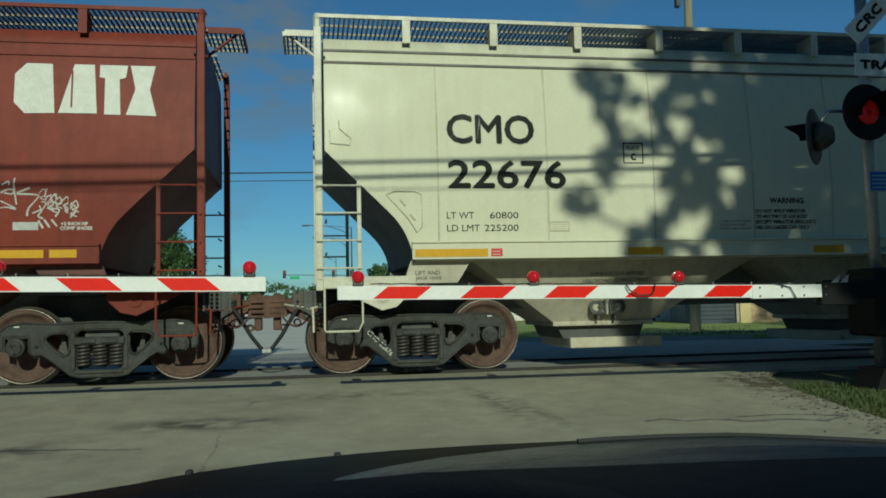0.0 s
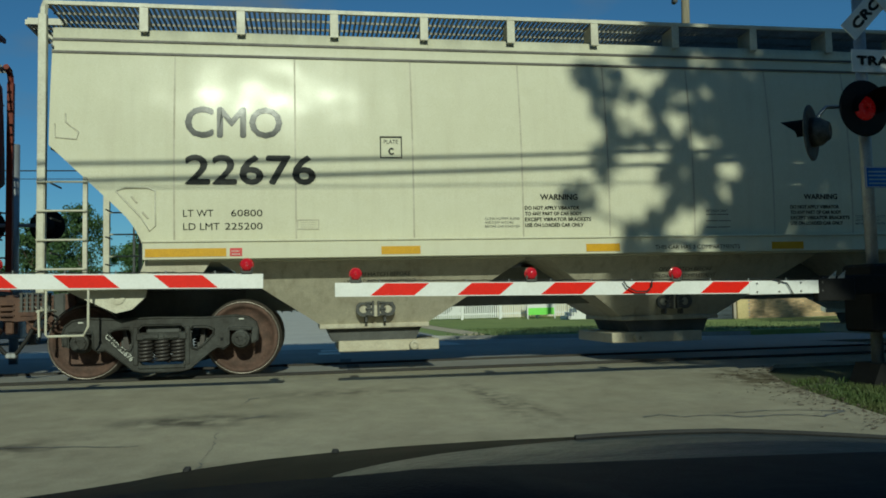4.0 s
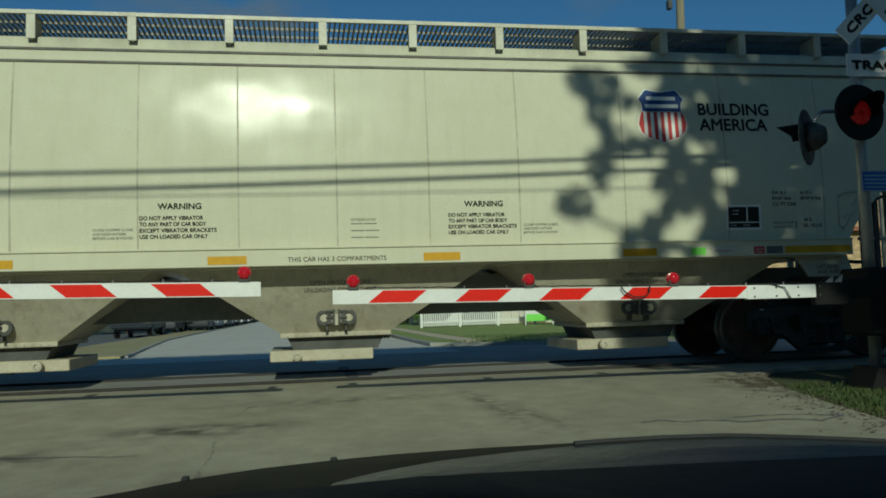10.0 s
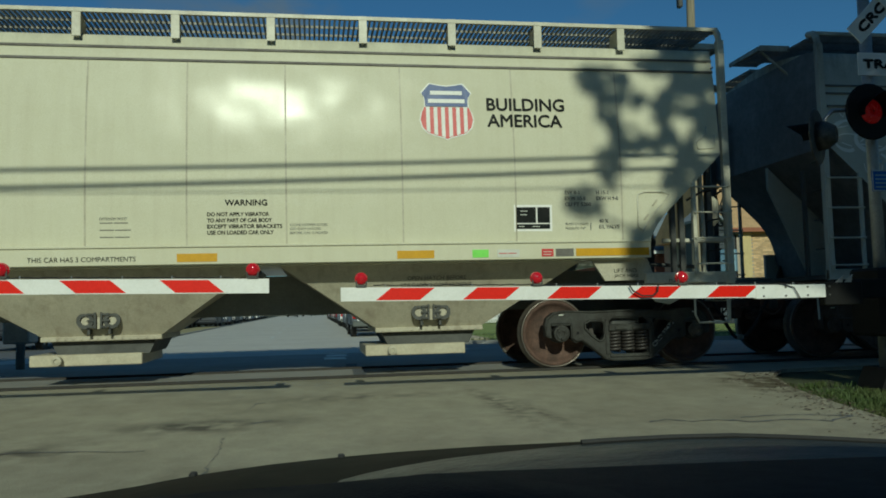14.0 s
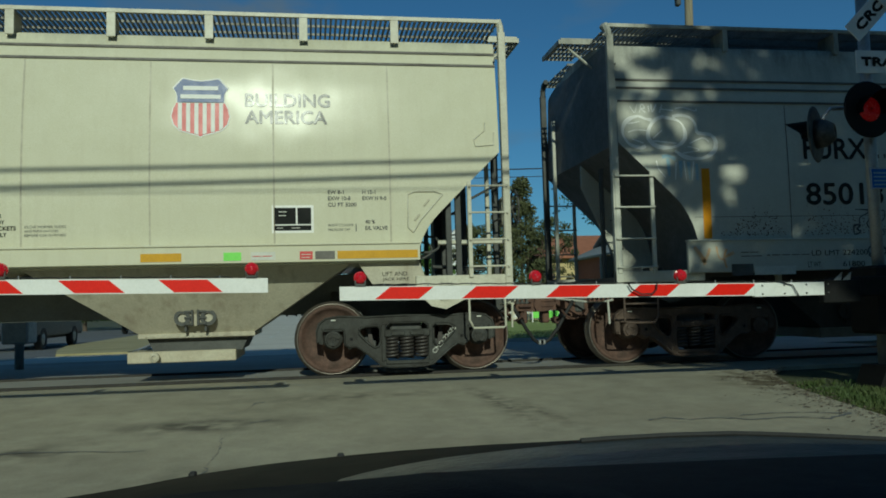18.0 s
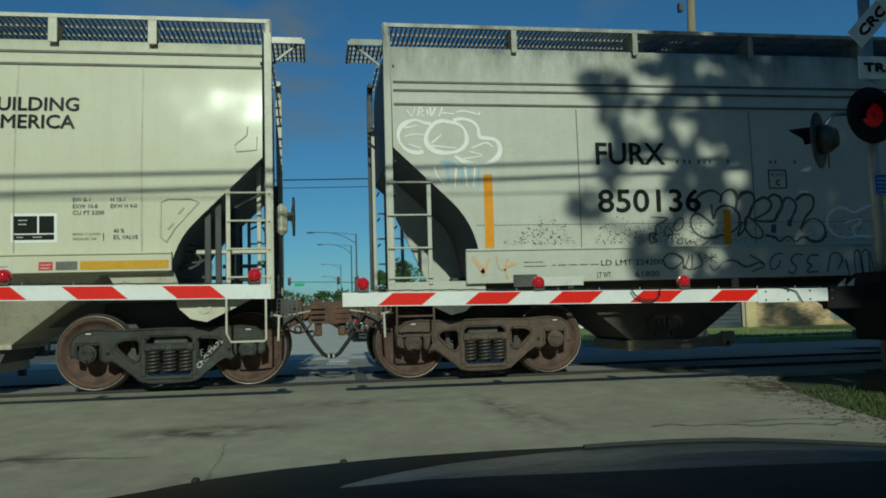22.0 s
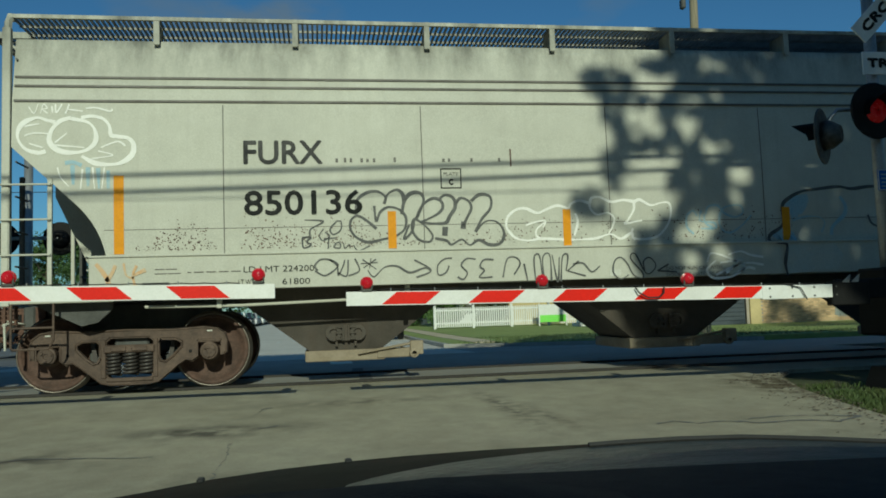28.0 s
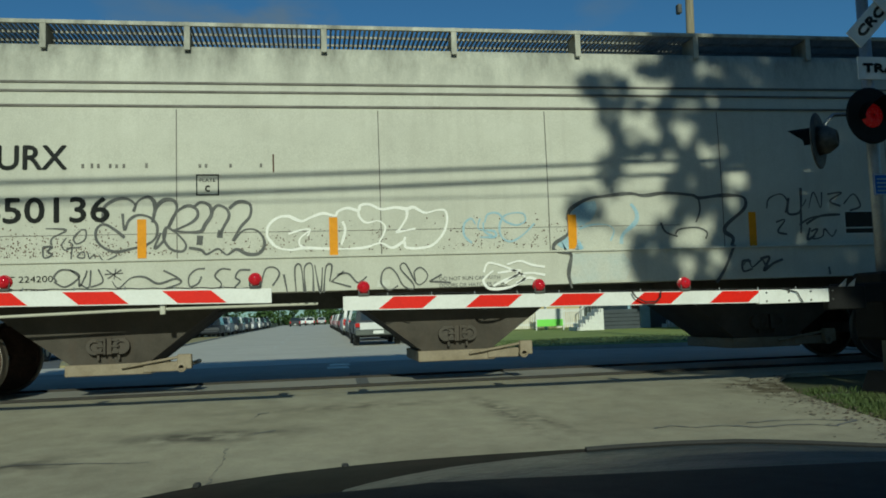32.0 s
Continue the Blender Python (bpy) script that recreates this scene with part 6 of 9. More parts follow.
for w, pts in (
        (0.05, [(9.5, 1.12), (9.47, 1.3), (9.51, 1.5), (9.5, 1.56)]),
        (0.055, [(9.5, 1.56), (9.33, 1.59), (9.33, 1.68), (9.51, 1.81), (9.52, 2.05), (9.61, 2.15), (9.8, 2.24), (10.02, 2.27), (10.34, 2.3), (10.53, 2.27), (10.82, 2.3), (11.18, 2.27), (11.28, 2.23), (11.57, 2.26), (11.84, 2.25), (11.92, 2.19), (11.88, 2.07), (11.65, 1.89), (11.61, 1.79), (11.72, 1.7), (11.66, 1.55), (11.54, 1.31), (11.41, 1.13)]),
        (0.03, [(10.93, 1.77), (10.99, 1.83), (11.22, 1.85), (11.36, 1.79), (11.34, 1.7)]),
        (0.03, [(10.74, 1.92), (10.8, 1.8), (10.96, 1.74)]),
        (0.03, [(11.27, 2.22), (11.28, 2.07), (11.22, 1.92)]),
        (0.03, [(12.21, 2.08), (12.25, 2.21), (12.42, 2.27), (12.51, 2.17), (12.47, 2.02)]),
        (0.03, [(12.71, 2.33), (12.71, 2.11), (12.78, 2.2)]),
        (0.03, [(12.81, 2.08), (12.89, 2.29), (12.98, 2.08), (13.01, 2.29)]),
        (0.03, [(13.09, 2.26), (13.3, 2.28), (13.12, 2.17), (13.27, 2.1)]),
        (0.03, [(13.32, 2.13), (13.47, 2.26), (13.56, 2.1), (13.4, 2.04)]),
        (0.03, [(12.66, 1.86), (12.83, 1.95), (13.04, 1.98)]),
        (0.03, [(12.33, 1.9), (12.46, 1.93), (12.35, 1.78), (12.48, 1.74)]),
        (0.03, [(12.82, 1.77), (12.92, 1.8), (12.84, 1.68), (12.98, 1.7), (13.02, 1.8), (13.12, 1.7), (13.19, 1.79)]),
):
    stroke(pts, w, GF, "ink_soft", g, "spray_line", "large dark graffiti outline", proud=0.0055)
for w, pts in (
        (0.06, [(0.47, 2.81), (0.39, 2.79), (0.26, 2.83), (0.18, 2.93), (0.17, 3.04), (0.23, 3.14), (0.37, 3.2), (0.48, 3.17), (0.57, 3.15)]),
        (0.065, [(0.74, 3.2), (0.62, 3.16), (0.53, 3.05), (0.51, 2.92), (0.6, 2.82), (0.75, 2.79), (0.91, 2.82), (1.01, 2.92), (1.0, 3.06), (0.92, 3.15), (0.74, 3.19)]),
        (0.06, [(0.85, 3.2), (0.96, 3.22), (1.09, 3.19), (1.16, 3.11), (1.18, 3.0), (1.25, 2.98), (1.37, 2.96), (1.43, 2.88), (1.41, 2.76), (1.29, 2.67), (1.15, 2.65), (1.0, 2.67), (0.86, 2.75)]),
):
    stroke(pts, w, F3, "spray_white", g, "spray_line", "white cloud-shaped graffiti outline", proud=0.0045)
for w, pts in (
        (0.022, [(0.24, 2.99), (0.35, 3.02), (0.53, 3.01)]),
        (0.022, [(0.29, 2.9), (0.44, 2.85)]),
        (0.022, [(0.24, 3.1), (0.4, 3.13)]),
        (0.022, [(0.57, 2.91), (0.7, 3.02)]),
        (0.022, [(0.57, 2.88), (0.89, 2.85)]),
        (0.022, [(0.97, 2.72), (1.2, 2.76), (1.04, 2.81)]),
        (0.022, [(1.07, 2.85), (1.25, 2.92), (1.34, 2.87)]),
        (0.022, [(0.28, 3.33), (0.34, 3.25), (0.38, 3.36)]),
        (0.022, [(0.41, 3.25), (0.44, 3.36), (0.48, 3.31), (0.43, 3.3), (0.49, 3.25)]),
        (0.022, [(0.53, 3.34), (0.54, 3.26)]),
        (0.022, [(0.57, 3.36), (0.58, 3.26), (0.64, 3.36)]),
        (0.022, [(0.68, 3.25), (0.72, 3.36)]),
        (0.022, [(0.69, 3.3), (0.87, 3.28)]),
        (0.022, [(0.9, 3.31), (1.01, 3.32), (1.17, 3.28), (1.19, 3.31)]),
        (0.022, [(0.6, 2.62), (0.63, 2.51), (0.72, 2.4)]),
        (0.022, [(0.87, 2.6), (0.85, 2.37)]),
        (0.022, [(0.98, 2.62), (1.0, 2.37)]),
        (0.022, [(1.11, 2.62), (1.08, 2.37)]),
):
    stroke(pts, w, F3, "spray_white", g, "spray_line", "faded white graffiti", proud=0.005)
for w, pts in (
        (0.05, [(0.68, 2.67), (0.77, 2.68), (0.86, 2.64)]),
        (0.05, [(0.76, 2.65), (0.77, 2.42)]),
        (0.05, [(0.93, 2.62), (0.93, 2.4)]),
        (0.05, [(1.04, 2.61), (1.05, 2.37)]),
        (0.05, [(1.15, 2.58), (1.15, 2.37)]),
):
    stroke(pts, w, F3, "spray_blue", g, "spray_line", "washed-out blue graffiti", proud=0.004)


def spray_fill(pts, front, material, label, proud):
    """A patch of thin sprayed paint with a wavy rim."""
    bm = bmesh.new()
    rim = []
    for (x0, z0), (x1, z1) in zip(pts, pts[1:] + pts[:1]):
        for k in range(4):
            x, z = x0 + (x1 - x0) * k / 4, z0 + (z1 - z0) * k / 4
            rim.append((x + 0.02 * noise.noise(Vector((x * 9, 1, z * 9))), z + 0.02 * noise.noise(Vector((x * 9, 5, z * 9)))))
    bm.faces.new([bm.verts.new((x, front(z) - proud, z)) for x, z in rim])
    bmesh.ops.triangulate(bm, faces=list(bm.faces))
    return part("spray_fill", bm, material, g, label)


spray_fill([(9.55, 2.06), (9.64, 2.17), (9.88, 2.21), (9.9, 2.11), (9.81, 1.96), (9.64, 1.88), (9.63, 2.03)], F3, "spray_blue", "light blue sprayed fill", 0.0036)
spray_fill([(9.36, 1.66), (9.42, 1.74), (9.52, 1.77), (9.65, 1.71), (9.72, 1.62), (9.44, 1.61)], F3, "spray_blue", "light blue sprayed fill", 0.0036)
spray_fill([(9.5, 1.55), (9.72, 1.54), (10.19, 1.53), (10.3, 1.4), (10.21, 1.2), (9.53, 1.17), (9.47, 1.31)], gs_y, "blue_haze", "thin pale blue sprayed fill", 0.0036)
for pts in ([(12.53, 2.22), (12.5, 2.05), (12.55, 2.0), (12.69, 2.05), (12.71, 2.35), (12.68, 1.75)], [(12.76, 1.87), (12.96, 1.97), (13.26, 1.99)], [(11.9, 1.39), (11.79, 1.4), (11.79, 1.27), (11.92, 1.3)],
            [(12.03, 1.42), (12.16, 1.44), (12.07, 1.27), (12.21, 1.36), (12.35, 1.41)], [(12.81, 1.82), (12.77, 1.67), (12.88, 1.72)], [(12.99, 1.3), (13.0, 1.2)]):
    stroke(pts, 0.04, GF, "ink_soft", g, "spray_line", "dark sprayed tag", proud=0.0056)
sign_low = lambda words, x0, x1, z0, z1: lettering(words, x0, x1, z0, z1, -1.617, "ink_soft", g)
sign_low("DO NOT RUN CAR WITH", 7.85, 8.6, 1.255, 1.3)
sign_low("DOORS OR HATCHES OPEN", 7.85, 8.68, 1.175, 1.22)
plate(7.1, 7.25, 1.2, 1.28, gs_y, "white", g, "paint_patch")
for pts in ([(1.03, 1.5), (1.12, 1.38), (1.17, 1.27)], [(1.24, 1.48), (1.2, 1.38), (1.14, 1.3)], [(1.33, 1.5), (1.36, 1.36), (1.44, 1.33)], [(1.47, 1.47), (1.43, 1.36), (1.46, 1.22)], [(1.44, 1.36), (1.57, 1.42)]):
    stroke(pts, 0.05, gs_y, "orange_faint", g, "spray_line", "faded orange sprayed tag", proud=0.006)
# rust specks, too many to count
bm = bmesh.new()
rs = random.Random(5)
for k in range(1500):
    u = rs.random()
    xx = 1.45 + (3.3 * u if rs.random() < 0.6 else 3.3 + 5.0 * u)
    zz = 1.64 + abs(rs.gauss(0, 0.17))
    if zz > 2.12 or noise.noise(Vector((xx * 2.2, 0, zz * 3.0))) < -0.16 - 0.2 * (zz < 1.7):
        continue
    q = rs.uniform(0.003, 0.012)
    y = F3(zz) - 0.0035
    bm.faces.new([bm.verts.new((xx + q * math.cos(a) * rs.uniform(0.6, 1.2), y, zz + q * math.sin(a) * rs.uniform(0.6, 1.3))) for a in (0.3, 1.6, 2.9, 4.2, 5.4)])
tagged(part("rust_specks", bm, "rust", g, "scattered rust pits"), kind="stuff")
for xx in (3.75, 3.85, 3.92, 4.05, 4.12, 4.2, 4.45, 5.05, 5.12, 5.4, 5.75):
    plate(xx, xx + 0.03, 2.66, 2.7 + 0.02 * rs.random(), F3, "seam_grey", g, "paint_chip", proud=0.003)
plate(5.9, 5.92, 2.6, 2.82, F3, "rust", g, "rust_run", proud=0.003)
plate(1.1, 11.0, 1.885, 1.892, F3, "seam_grey", g, "dent_line", proud=0.003)
# car number stencilled along the truck frames, and a brake pipe under the grey car


def slanted(words, x, z, size, turn, parent, y):
    ob = lettering(words, 0, size, 0, size * 0.14, 0, "white", parent, "frame_stencil", "white stencilled number on the truck frame")
    ob.matrix_basis = Matrix.Translation((x, y, z)) @ pose(0, 0, 0, 0, turn, 0)


slanted("CMO 22676", 0.62, 0.52, 0.42, 45, cream_car, -1.07)
slanted("CMO 22676", LEN - 0.92, 0.24, 0.42, -48, cream_car, -1.07)
bm = bmesh.new()
rod(bm, [(1.5, -1.32, 1.0), (2.6, -1.32, 0.985), (4.2, -1.32, 1.02), (6.4, -1.32, 1.03)], 0.018, 8)
for x in (2.35, 4.6):
    box(bm, x - 0.03, x + 0.03, -1.36, -1.28, 0.96, 1.18, 0.006)
part("brake_pipe", bm, "grey_car", grey_car, "thin pale pipe slung under the sill")

# ---------------------------------------------------------------- crossing gates and signals


def gate_arm(name, tip, root, zt, zr, y, first, step, count, slant, lamps, label):
    """A striped gate arm from its tip to its root, with lamps on top. slant: how far the top of a stripe is shifted."""
    arm = thing(name, label, "gate arm", group="crossing gate arms")
    zc = lambda x: zt + (zr - zt) * (x - tip) / (root - tip)
    s = 1 if root > tip else -1
    h, t = 0.064, 0.022
    bm = prism(bmesh.new(), [(tip, zc(tip) - h), (root, zc(root) - h), (root, zc(root) + h), (tip, zc(tip) + h)][::s], y - t, y + t)
    board = part("arm_board", bm, "arm_white", arm, "long white gate board")
    for k in range(count):
        x = first + s * step * k
        e = x + s * step / 2
        pts = [(x, zc(x) - h * 0.86), (e, zc(e) - h * 0.86), (e + slant, zc(e) + h * 0.86), (x + slant, zc(x) + h * 0.86)]
        part("red_stripe", prism(bmesh.new(), pts[::s], y - t - 0.003, y - t + 0.004), "arm_red", board, "slanted red reflective stripe")
    bm = bmesh.new()
    n = int(abs(root - tip) * 9)
    pts = [(tip + s * 0.3 + (root - tip - s * 0.6) * k / n, y - 0.004, zc(tip + (root - tip) * k / n) + h + 0.012 + 0.006 * (k % 2)) for k in range(n + 1)]
    tube(bm, pts, 0.005, 4)
    part("lamp_cable", bm, "rubber", arm, "thin black lamp cable along the top edge")
    x = tip
    while abs(x - tip) < abs(root - tip) - 0.3:
        x += s * 0.41
        bm = bmesh.new()
        cyl(bm, (x, y - 0.01, zc(x) + h), (x, y - 0.01, zc(x) + h + 0.03), 0.006, 6)
        part("cable_clip", bm, "galv", arm)
    for x in lamps:
        z = zc(x) + h
        bm = bmesh.new()
        box(bm, x - 0.05, x + 0.05, y - 0.04, y + 0.04, z, z + 0.025, 0.006)
        for d in (-0.045, 0.045):
            cyl(bm, (x + d, y - 0.035, z + 0.02), (x + d, y - 0.035, z + 0.07), 0.008, 6)
        base = part("lamp_base", bm, "under", arm, "small lamp bracket")
        bm = bmesh.new()
        lathe(bm, [(0.001, -0.072), (0.018, -0.07), (0.03, -0.064), (0.033, -0.059), (0.042, -0.058), (0.05, -0.046), (0.053, -0.02), (0.053, 0.02), (0.05, 0.046), (0.04, 0.06), (0.02, 0.068), (0.001, 0.07)], 20, at=(x, y, z + 0.08))
        part("lens", bm, "lamp_red", base, "round red gate lamp lens", smooth=True)
        bm = bmesh.new()
        lathe(bm, [(0.053, -0.014), (0.059, -0.012), (0.059, 0.012), (0.053, 0.014)], 20, at=(x, y, z + 0.08))
        part("lens_ring", bm, "lamp_red", base)
    return arm, zc


right_arm, zc_r = gate_arm("gate_arm", 0.255, 5.35, 0.977, 0.904, 7.5, 0.578, 0.8128, 5, 0.14, (0.444, 2.11, 3.58), "white gate arm with red slanted stripes, lowered across the road")
left_arm, zc_l = gate_arm("gate_arm", -0.376, -6.2, 1.063, 1.155, 7.3, -0.76, 0.8128, 7, -0.13, (-0.515, -2.57, -4.3), "white gate arm with red slanted stripes, lowered across the road")
bm = bmesh.new()
tube(bm, [(3.02, 7.44, 1.0), (3.05, 7.43, 0.95), (3.14, 7.43, 0.9), (3.25, 7.43, 0.9), (3.3, 7.43, 0.94), (3.31, 7.44, 1.0)], 0.008, 5)
part("cable_loop", bm, "rubber", right_arm, "sagging loop of black cable")
bm = bmesh.new()
tube(bm, [(4.6, 7.46, 0.99), (4.75, 7.45, 0.95), (4.8, 7.45, 0.86), (4.82, 7.46, 0.83)], 0.006, 5)
part("cable_loop", bm, "rubber", right_arm)
sleeve = part("arm_sleeve", B(4.35, 5.22, 7.472, 7.528, 0.842, 0.975, bevel=0.004), "arm_white", right_arm, "riveted worn sleeve at the arm's root")
for k in range(4):
    for z in (0.868, 0.952):
        bm = bmesh.new()
        cyl(bm, (4.43 + 0.24 * k, 7.462, z), (4.43 + 0.24 * k, 7.474, z), 0.009, 8)
        part("rivet", bm, "under", sleeve)


def crossing_signal(x, y, face, label, arm_z, toward):
    """A mast with two flashing light heads, crossed boards, a gate drive and a base. face: -1 looks at the car."""
    z0 = lie(y)
    m = thing("crossing_signal", label, "crossing signal", pose(x, y, z0))
    bm = bmesh.new()
    cyl(bm, (0, 0, 0.12), (0, 0, 4.6 - z0), 0.062, 16)
    mast = part("mast", bm, "galv", m, "galvanised steel mast", smooth=True)
    bm = bmesh.new()
    prism(bm, [(-0.22, -0.02), (0.22, -0.02), (0.12, 0.2), (-0.12, 0.2)], -0.2, 0.2)
    part("mast_base", bm, "black", m, "dark cast mast base")
    d = toward
    # gate drive box, counterweight and arm hub
    part("gate_drive", B(-0.2, 0.2, -0.25, 0.25, arm_z - z0 - 0.5, arm_z - z0 + 0.22, bevel=0.03), "black", m, "dark gate drive box")
    bm = bmesh.new()
    box(bm, min(d * 0.1, d * 0.86), max(d * 0.1, d * 0.86), -0.36, -0.3, arm_z - z0 - 0.1, arm_z - z0 + 0.1, 0.01)
    box(bm, min(d * 0.5, d * 0.92), max(d * 0.5, d * 0.92), -0.38, -0.28, arm_z - z0 - 0.16, arm_z - z0 + 0.08, 0.01)
    part("arm_hub", bm, "black", m, "dark hub that holds the gate arm")
    bm = bmesh.new()
    box(bm, min(-d * 0.2, -d * 0.95), max(-d * 0.2, -d * 0.95), -0.36, -0.3, arm_z - z0 - 0.09, arm_z - z0 + 0.09, 0.01)
    box(bm, min(-d * 0.6, -d * 1.0), max(-d * 0.6, -d * 1.0), -0.45, -0.2, arm_z - z0 - 0.25, arm_z - z0 + 0.2, 0.02)
    part("counterweight", bm, "alu", m, "rust-stained counterweight")
    return m


SIG = (6.02, 7.85)
sg = crossing_signal(*SIG, -1, "crossing signal mast with dark round light heads and a gate drive", 0.92, -1)
sz0 = lie(SIG[1])


def light_head(parent, at, turn, label, disc_paint="black"):
    """A round backing disc with a hooded lens, facing -y before it is turned."""
    m = Matrix.Translation(at) @ pose(0, 0, 0, 0, 0, turn)
    bm = bmesh.new()
    lathe(bm, [(0.02, -0.012), (0.29, -0.012), (0.305, -0.004), (0.305, 0.004), (0.29, 0.012), (0.02, 0.012)], 36)
    disc = part("backing_disc", bm, disc_paint, parent, label, m=m)
    bm = bmesh.new()
    lathe(bm, [(0.02, 0.2), (0.09, 0.19), (0.15, 0.1), (0.16, 0.012)], 24)
    part("lamp_housing", bm, disc_paint, disc, smooth=True)
    bm = bmesh.new()
    lathe(bm, [(0.01, -0.045), (0.07, -0.04), (0.12, -0.02), (0.14, -0.008)], 24)
    part("lens", bm, "signal_red", disc, "round red flashing lens", smooth=True)
    bm = bmesh.new()
    n = 18
    ra = []
    for k in range(n + 1):
        a = radians(-20 + 220 * k / n)
        ln = 0.1 + 0.2 * max(0.0, math.sin(a))
        ra.append((bm.verts.new((0.155 * math.cos(a), -0.01, 0.155 * math.sin(a))), bm.verts.new((0.16 * math.cos(a), -0.01 - ln, 0.16 * math.sin(a)))))
    for p, q in zip(ra, ra[1:]):
        bm.faces.new((p[0], q[0], q[1], p[1]))
    g2 = bmesh.ops.solidify(bm, geom=list(bm.faces), thickness=0.006)
    part("lens_hood", bm, "black", disc, "black visor over the lens")
    return disc


light_head(sg, (-0.13, -0.18, 2.8 - sz0), 3, "black round backing disc of a flashing light")
light_head(sg, (-0.63, 0.02, 2.57 - sz0), -138, "scuffed black backing disc turned aside", disc_paint="scuffed")
bm = bmesh.new()
tube(bm, [(0, 0, 2.8 - sz0), (-0.2, 0.0, 2.86 - sz0), (-0.45, 0.0, 2.85 - sz0), (-0.55, 0.0, 2.75 - sz0), (-0.55, 0.0, 2.6 - sz0)], 0.022, 8)
part("light_bracket", bm, "galv", sg, smooth=True)
# crossed boards and the plate below
for s in (-1, 1):
    bl = part("crossbuck_blade", B(-0.61, 0.61, -0.008, 0.008, -0.115, 0.115, bevel=0.003), "arm_white", sg, "white crossed warning board",
              m=Matrix.Translation((0.23, -0.1 - 0.012 * s, 4.08 - sz0)) @ pose(0, 0, 0, 0, 45 * s, 0))
    if s > 0:
        lettering("RAIL", -0.5, -0.15, -0.06, 0.06, -0.011, "ink", bl, bold=0.01)
        lettering("ROAD", 0.15, 0.5, -0.06, 0.06, -0.011, "ink", bl, bold=0.01)
    else:
        lettering("CROSSING", -0.52, 0.52, -0.06, 0.06, -0.011, "ink", bl, bold=0.01)
tp = part("track_plate", B(-0.18, 0.7, -0.1, -0.085, 3.22 - sz0, 3.47 - sz0, bevel=0.004), "arm_white", sg, "white plate under the crossed boards")
lettering("TRACKS", -0.13, 0.64, 3.29 - sz0, 3.4 - sz0, -0.105, "ink", tp, bold=0.01)
bs = part("notice_plate", B(-0.09, 0.37, -0.085, -0.075, 1.96 - sz0, 2.19 - sz0, bevel=0.004), "sign_blue", sg, "small blue notice plate with a white edge")
bm = bmesh.new()
for a, b, c0, d0 in ((-0.085, 0.365, 1.964, 1.972), (-0.085, 0.365, 2.178, 2.186), (-0.085, -0.077, 1.972, 2.178), (0.357, 0.365, 1.972, 2.178)):
    box(bm, a, b, -0.089, -0.084, c0 - sz0, d0 - sz0)
part("plate_edge", bm, "white", bs)
for k in range(4):
    part("print_bar", B(-0.05, 0.24 + 0.06 * (k % 2), -0.088, -0.084, 2.0 + 0.042 * k - sz0, 2.015 + 0.042 * k - sz0), "pale_blue", bs)
# small bits at the hub
for k in range(2):
    bm = prism(bmesh.new(), [(-0.8 + 0.1 * k, 0.99 - sz0), (-0.72 + 0.1 * k, 0.99 - sz0), (-0.7 + 0.1 * k, 1.07 - sz0)], -0.38, -0.37)
    part("bracket_tab", bm, "alu", sg)
crossing_signal(-6.9, 7.63, -1, "crossing signal mast with a gate drive beside the road", 1.16, 1)
# relay case
rc = thing("relay_case", "dull silver signal cabinet on the verge by the mast", "cabinet", pose(7.9, 8.6, lie(8.6) - 0.06))
part("case", B(-0.45, 0.45, -0.3, 0.3, 0.1, 1.5, bevel=0.02), "galv", rc)
part("plinth", B(-0.5, 0.5, -0.35, 0.35, 0, 0.1, bevel=0.01), "kerb", rc)
part("case_door", B(-0.4, 0.4, -0.315, -0.302, 0.18, 1.42, bevel=0.005), "alu", rc)

# signal on the far side, seen from behind
far_sig = thing("crossing_signal", "far crossing signal mast seen from behind with its dark discs", "crossing signal", pose(-5.1, 15.4, lie(15.4)))
bm = bmesh.new()
cyl(bm, (0, 0, 0), (0, 0, 3.9), 0.075, 14)
part("mast", bm, "galv", far_sig, "galvanised steel mast", smooth=True)
part("gate_drive", B(-0.22, 0.22, -0.25, 0.25, 0.45, 1.3, bevel=0.03), "alu", far_sig)
for s in (-1, 1):
    light_head(far_sig, (s * 0.5, 0.15, 2.45), 180, "black round backing disc of a flashing light")
part("cross_bar", B(-0.6, 0.6, -0.03, 0.03, 2.42, 2.48, bevel=0.008), "galv", far_sig)

# ---------------------------------------------------------------- the car that the view is from
own = thing("car", "dark car with a black dashboard, stopped before the gate", "car")
far_edge = [(-1.1, 0.4), (-0.504, 0.451), (-0.392, 0.463), (-0.272, 0.48), (-0.106, 0.495), (0.045, 0.503), (0.175, 0.508), (0.388, 0.511), (0.679, 0.509), (1.09, 0.493), (1.427, 0.466), (1.7, 0.44)]
cowl_edge = [(-0.06, 0.5), (0.0, 0.517), (0.077, 0.534), (0.14, 0.544), (0.247, 0.556), (0.356, 0.562), (0.422, 0.565), (0.547, 0.569), (0.698, 0.569), (0.841, 0.565), (1.0, 0.552), (1.149, 0.538), (1.4, 0.51)]


def loft(rows, name, material, parent, label="", smooth=True, m=None, thick=0.0):
    bm = bmesh.new()
    vs = [[bm.verts.new(p) for p in r] for r in rows]
    for a, b in zip(vs, vs[1:]):
        for k in range(len(a) - 1):
            bm.faces.new((a[k], a[k + 1], b[k + 1], b[k]))
    if thick:
        bmesh.ops.recalc_face_normals(bm, faces=bm.faces)
        bmesh.ops.solidify(bm, geom=list(bm.faces), thickness=thick)
    return part(name, bm, material, parent, label, smooth)


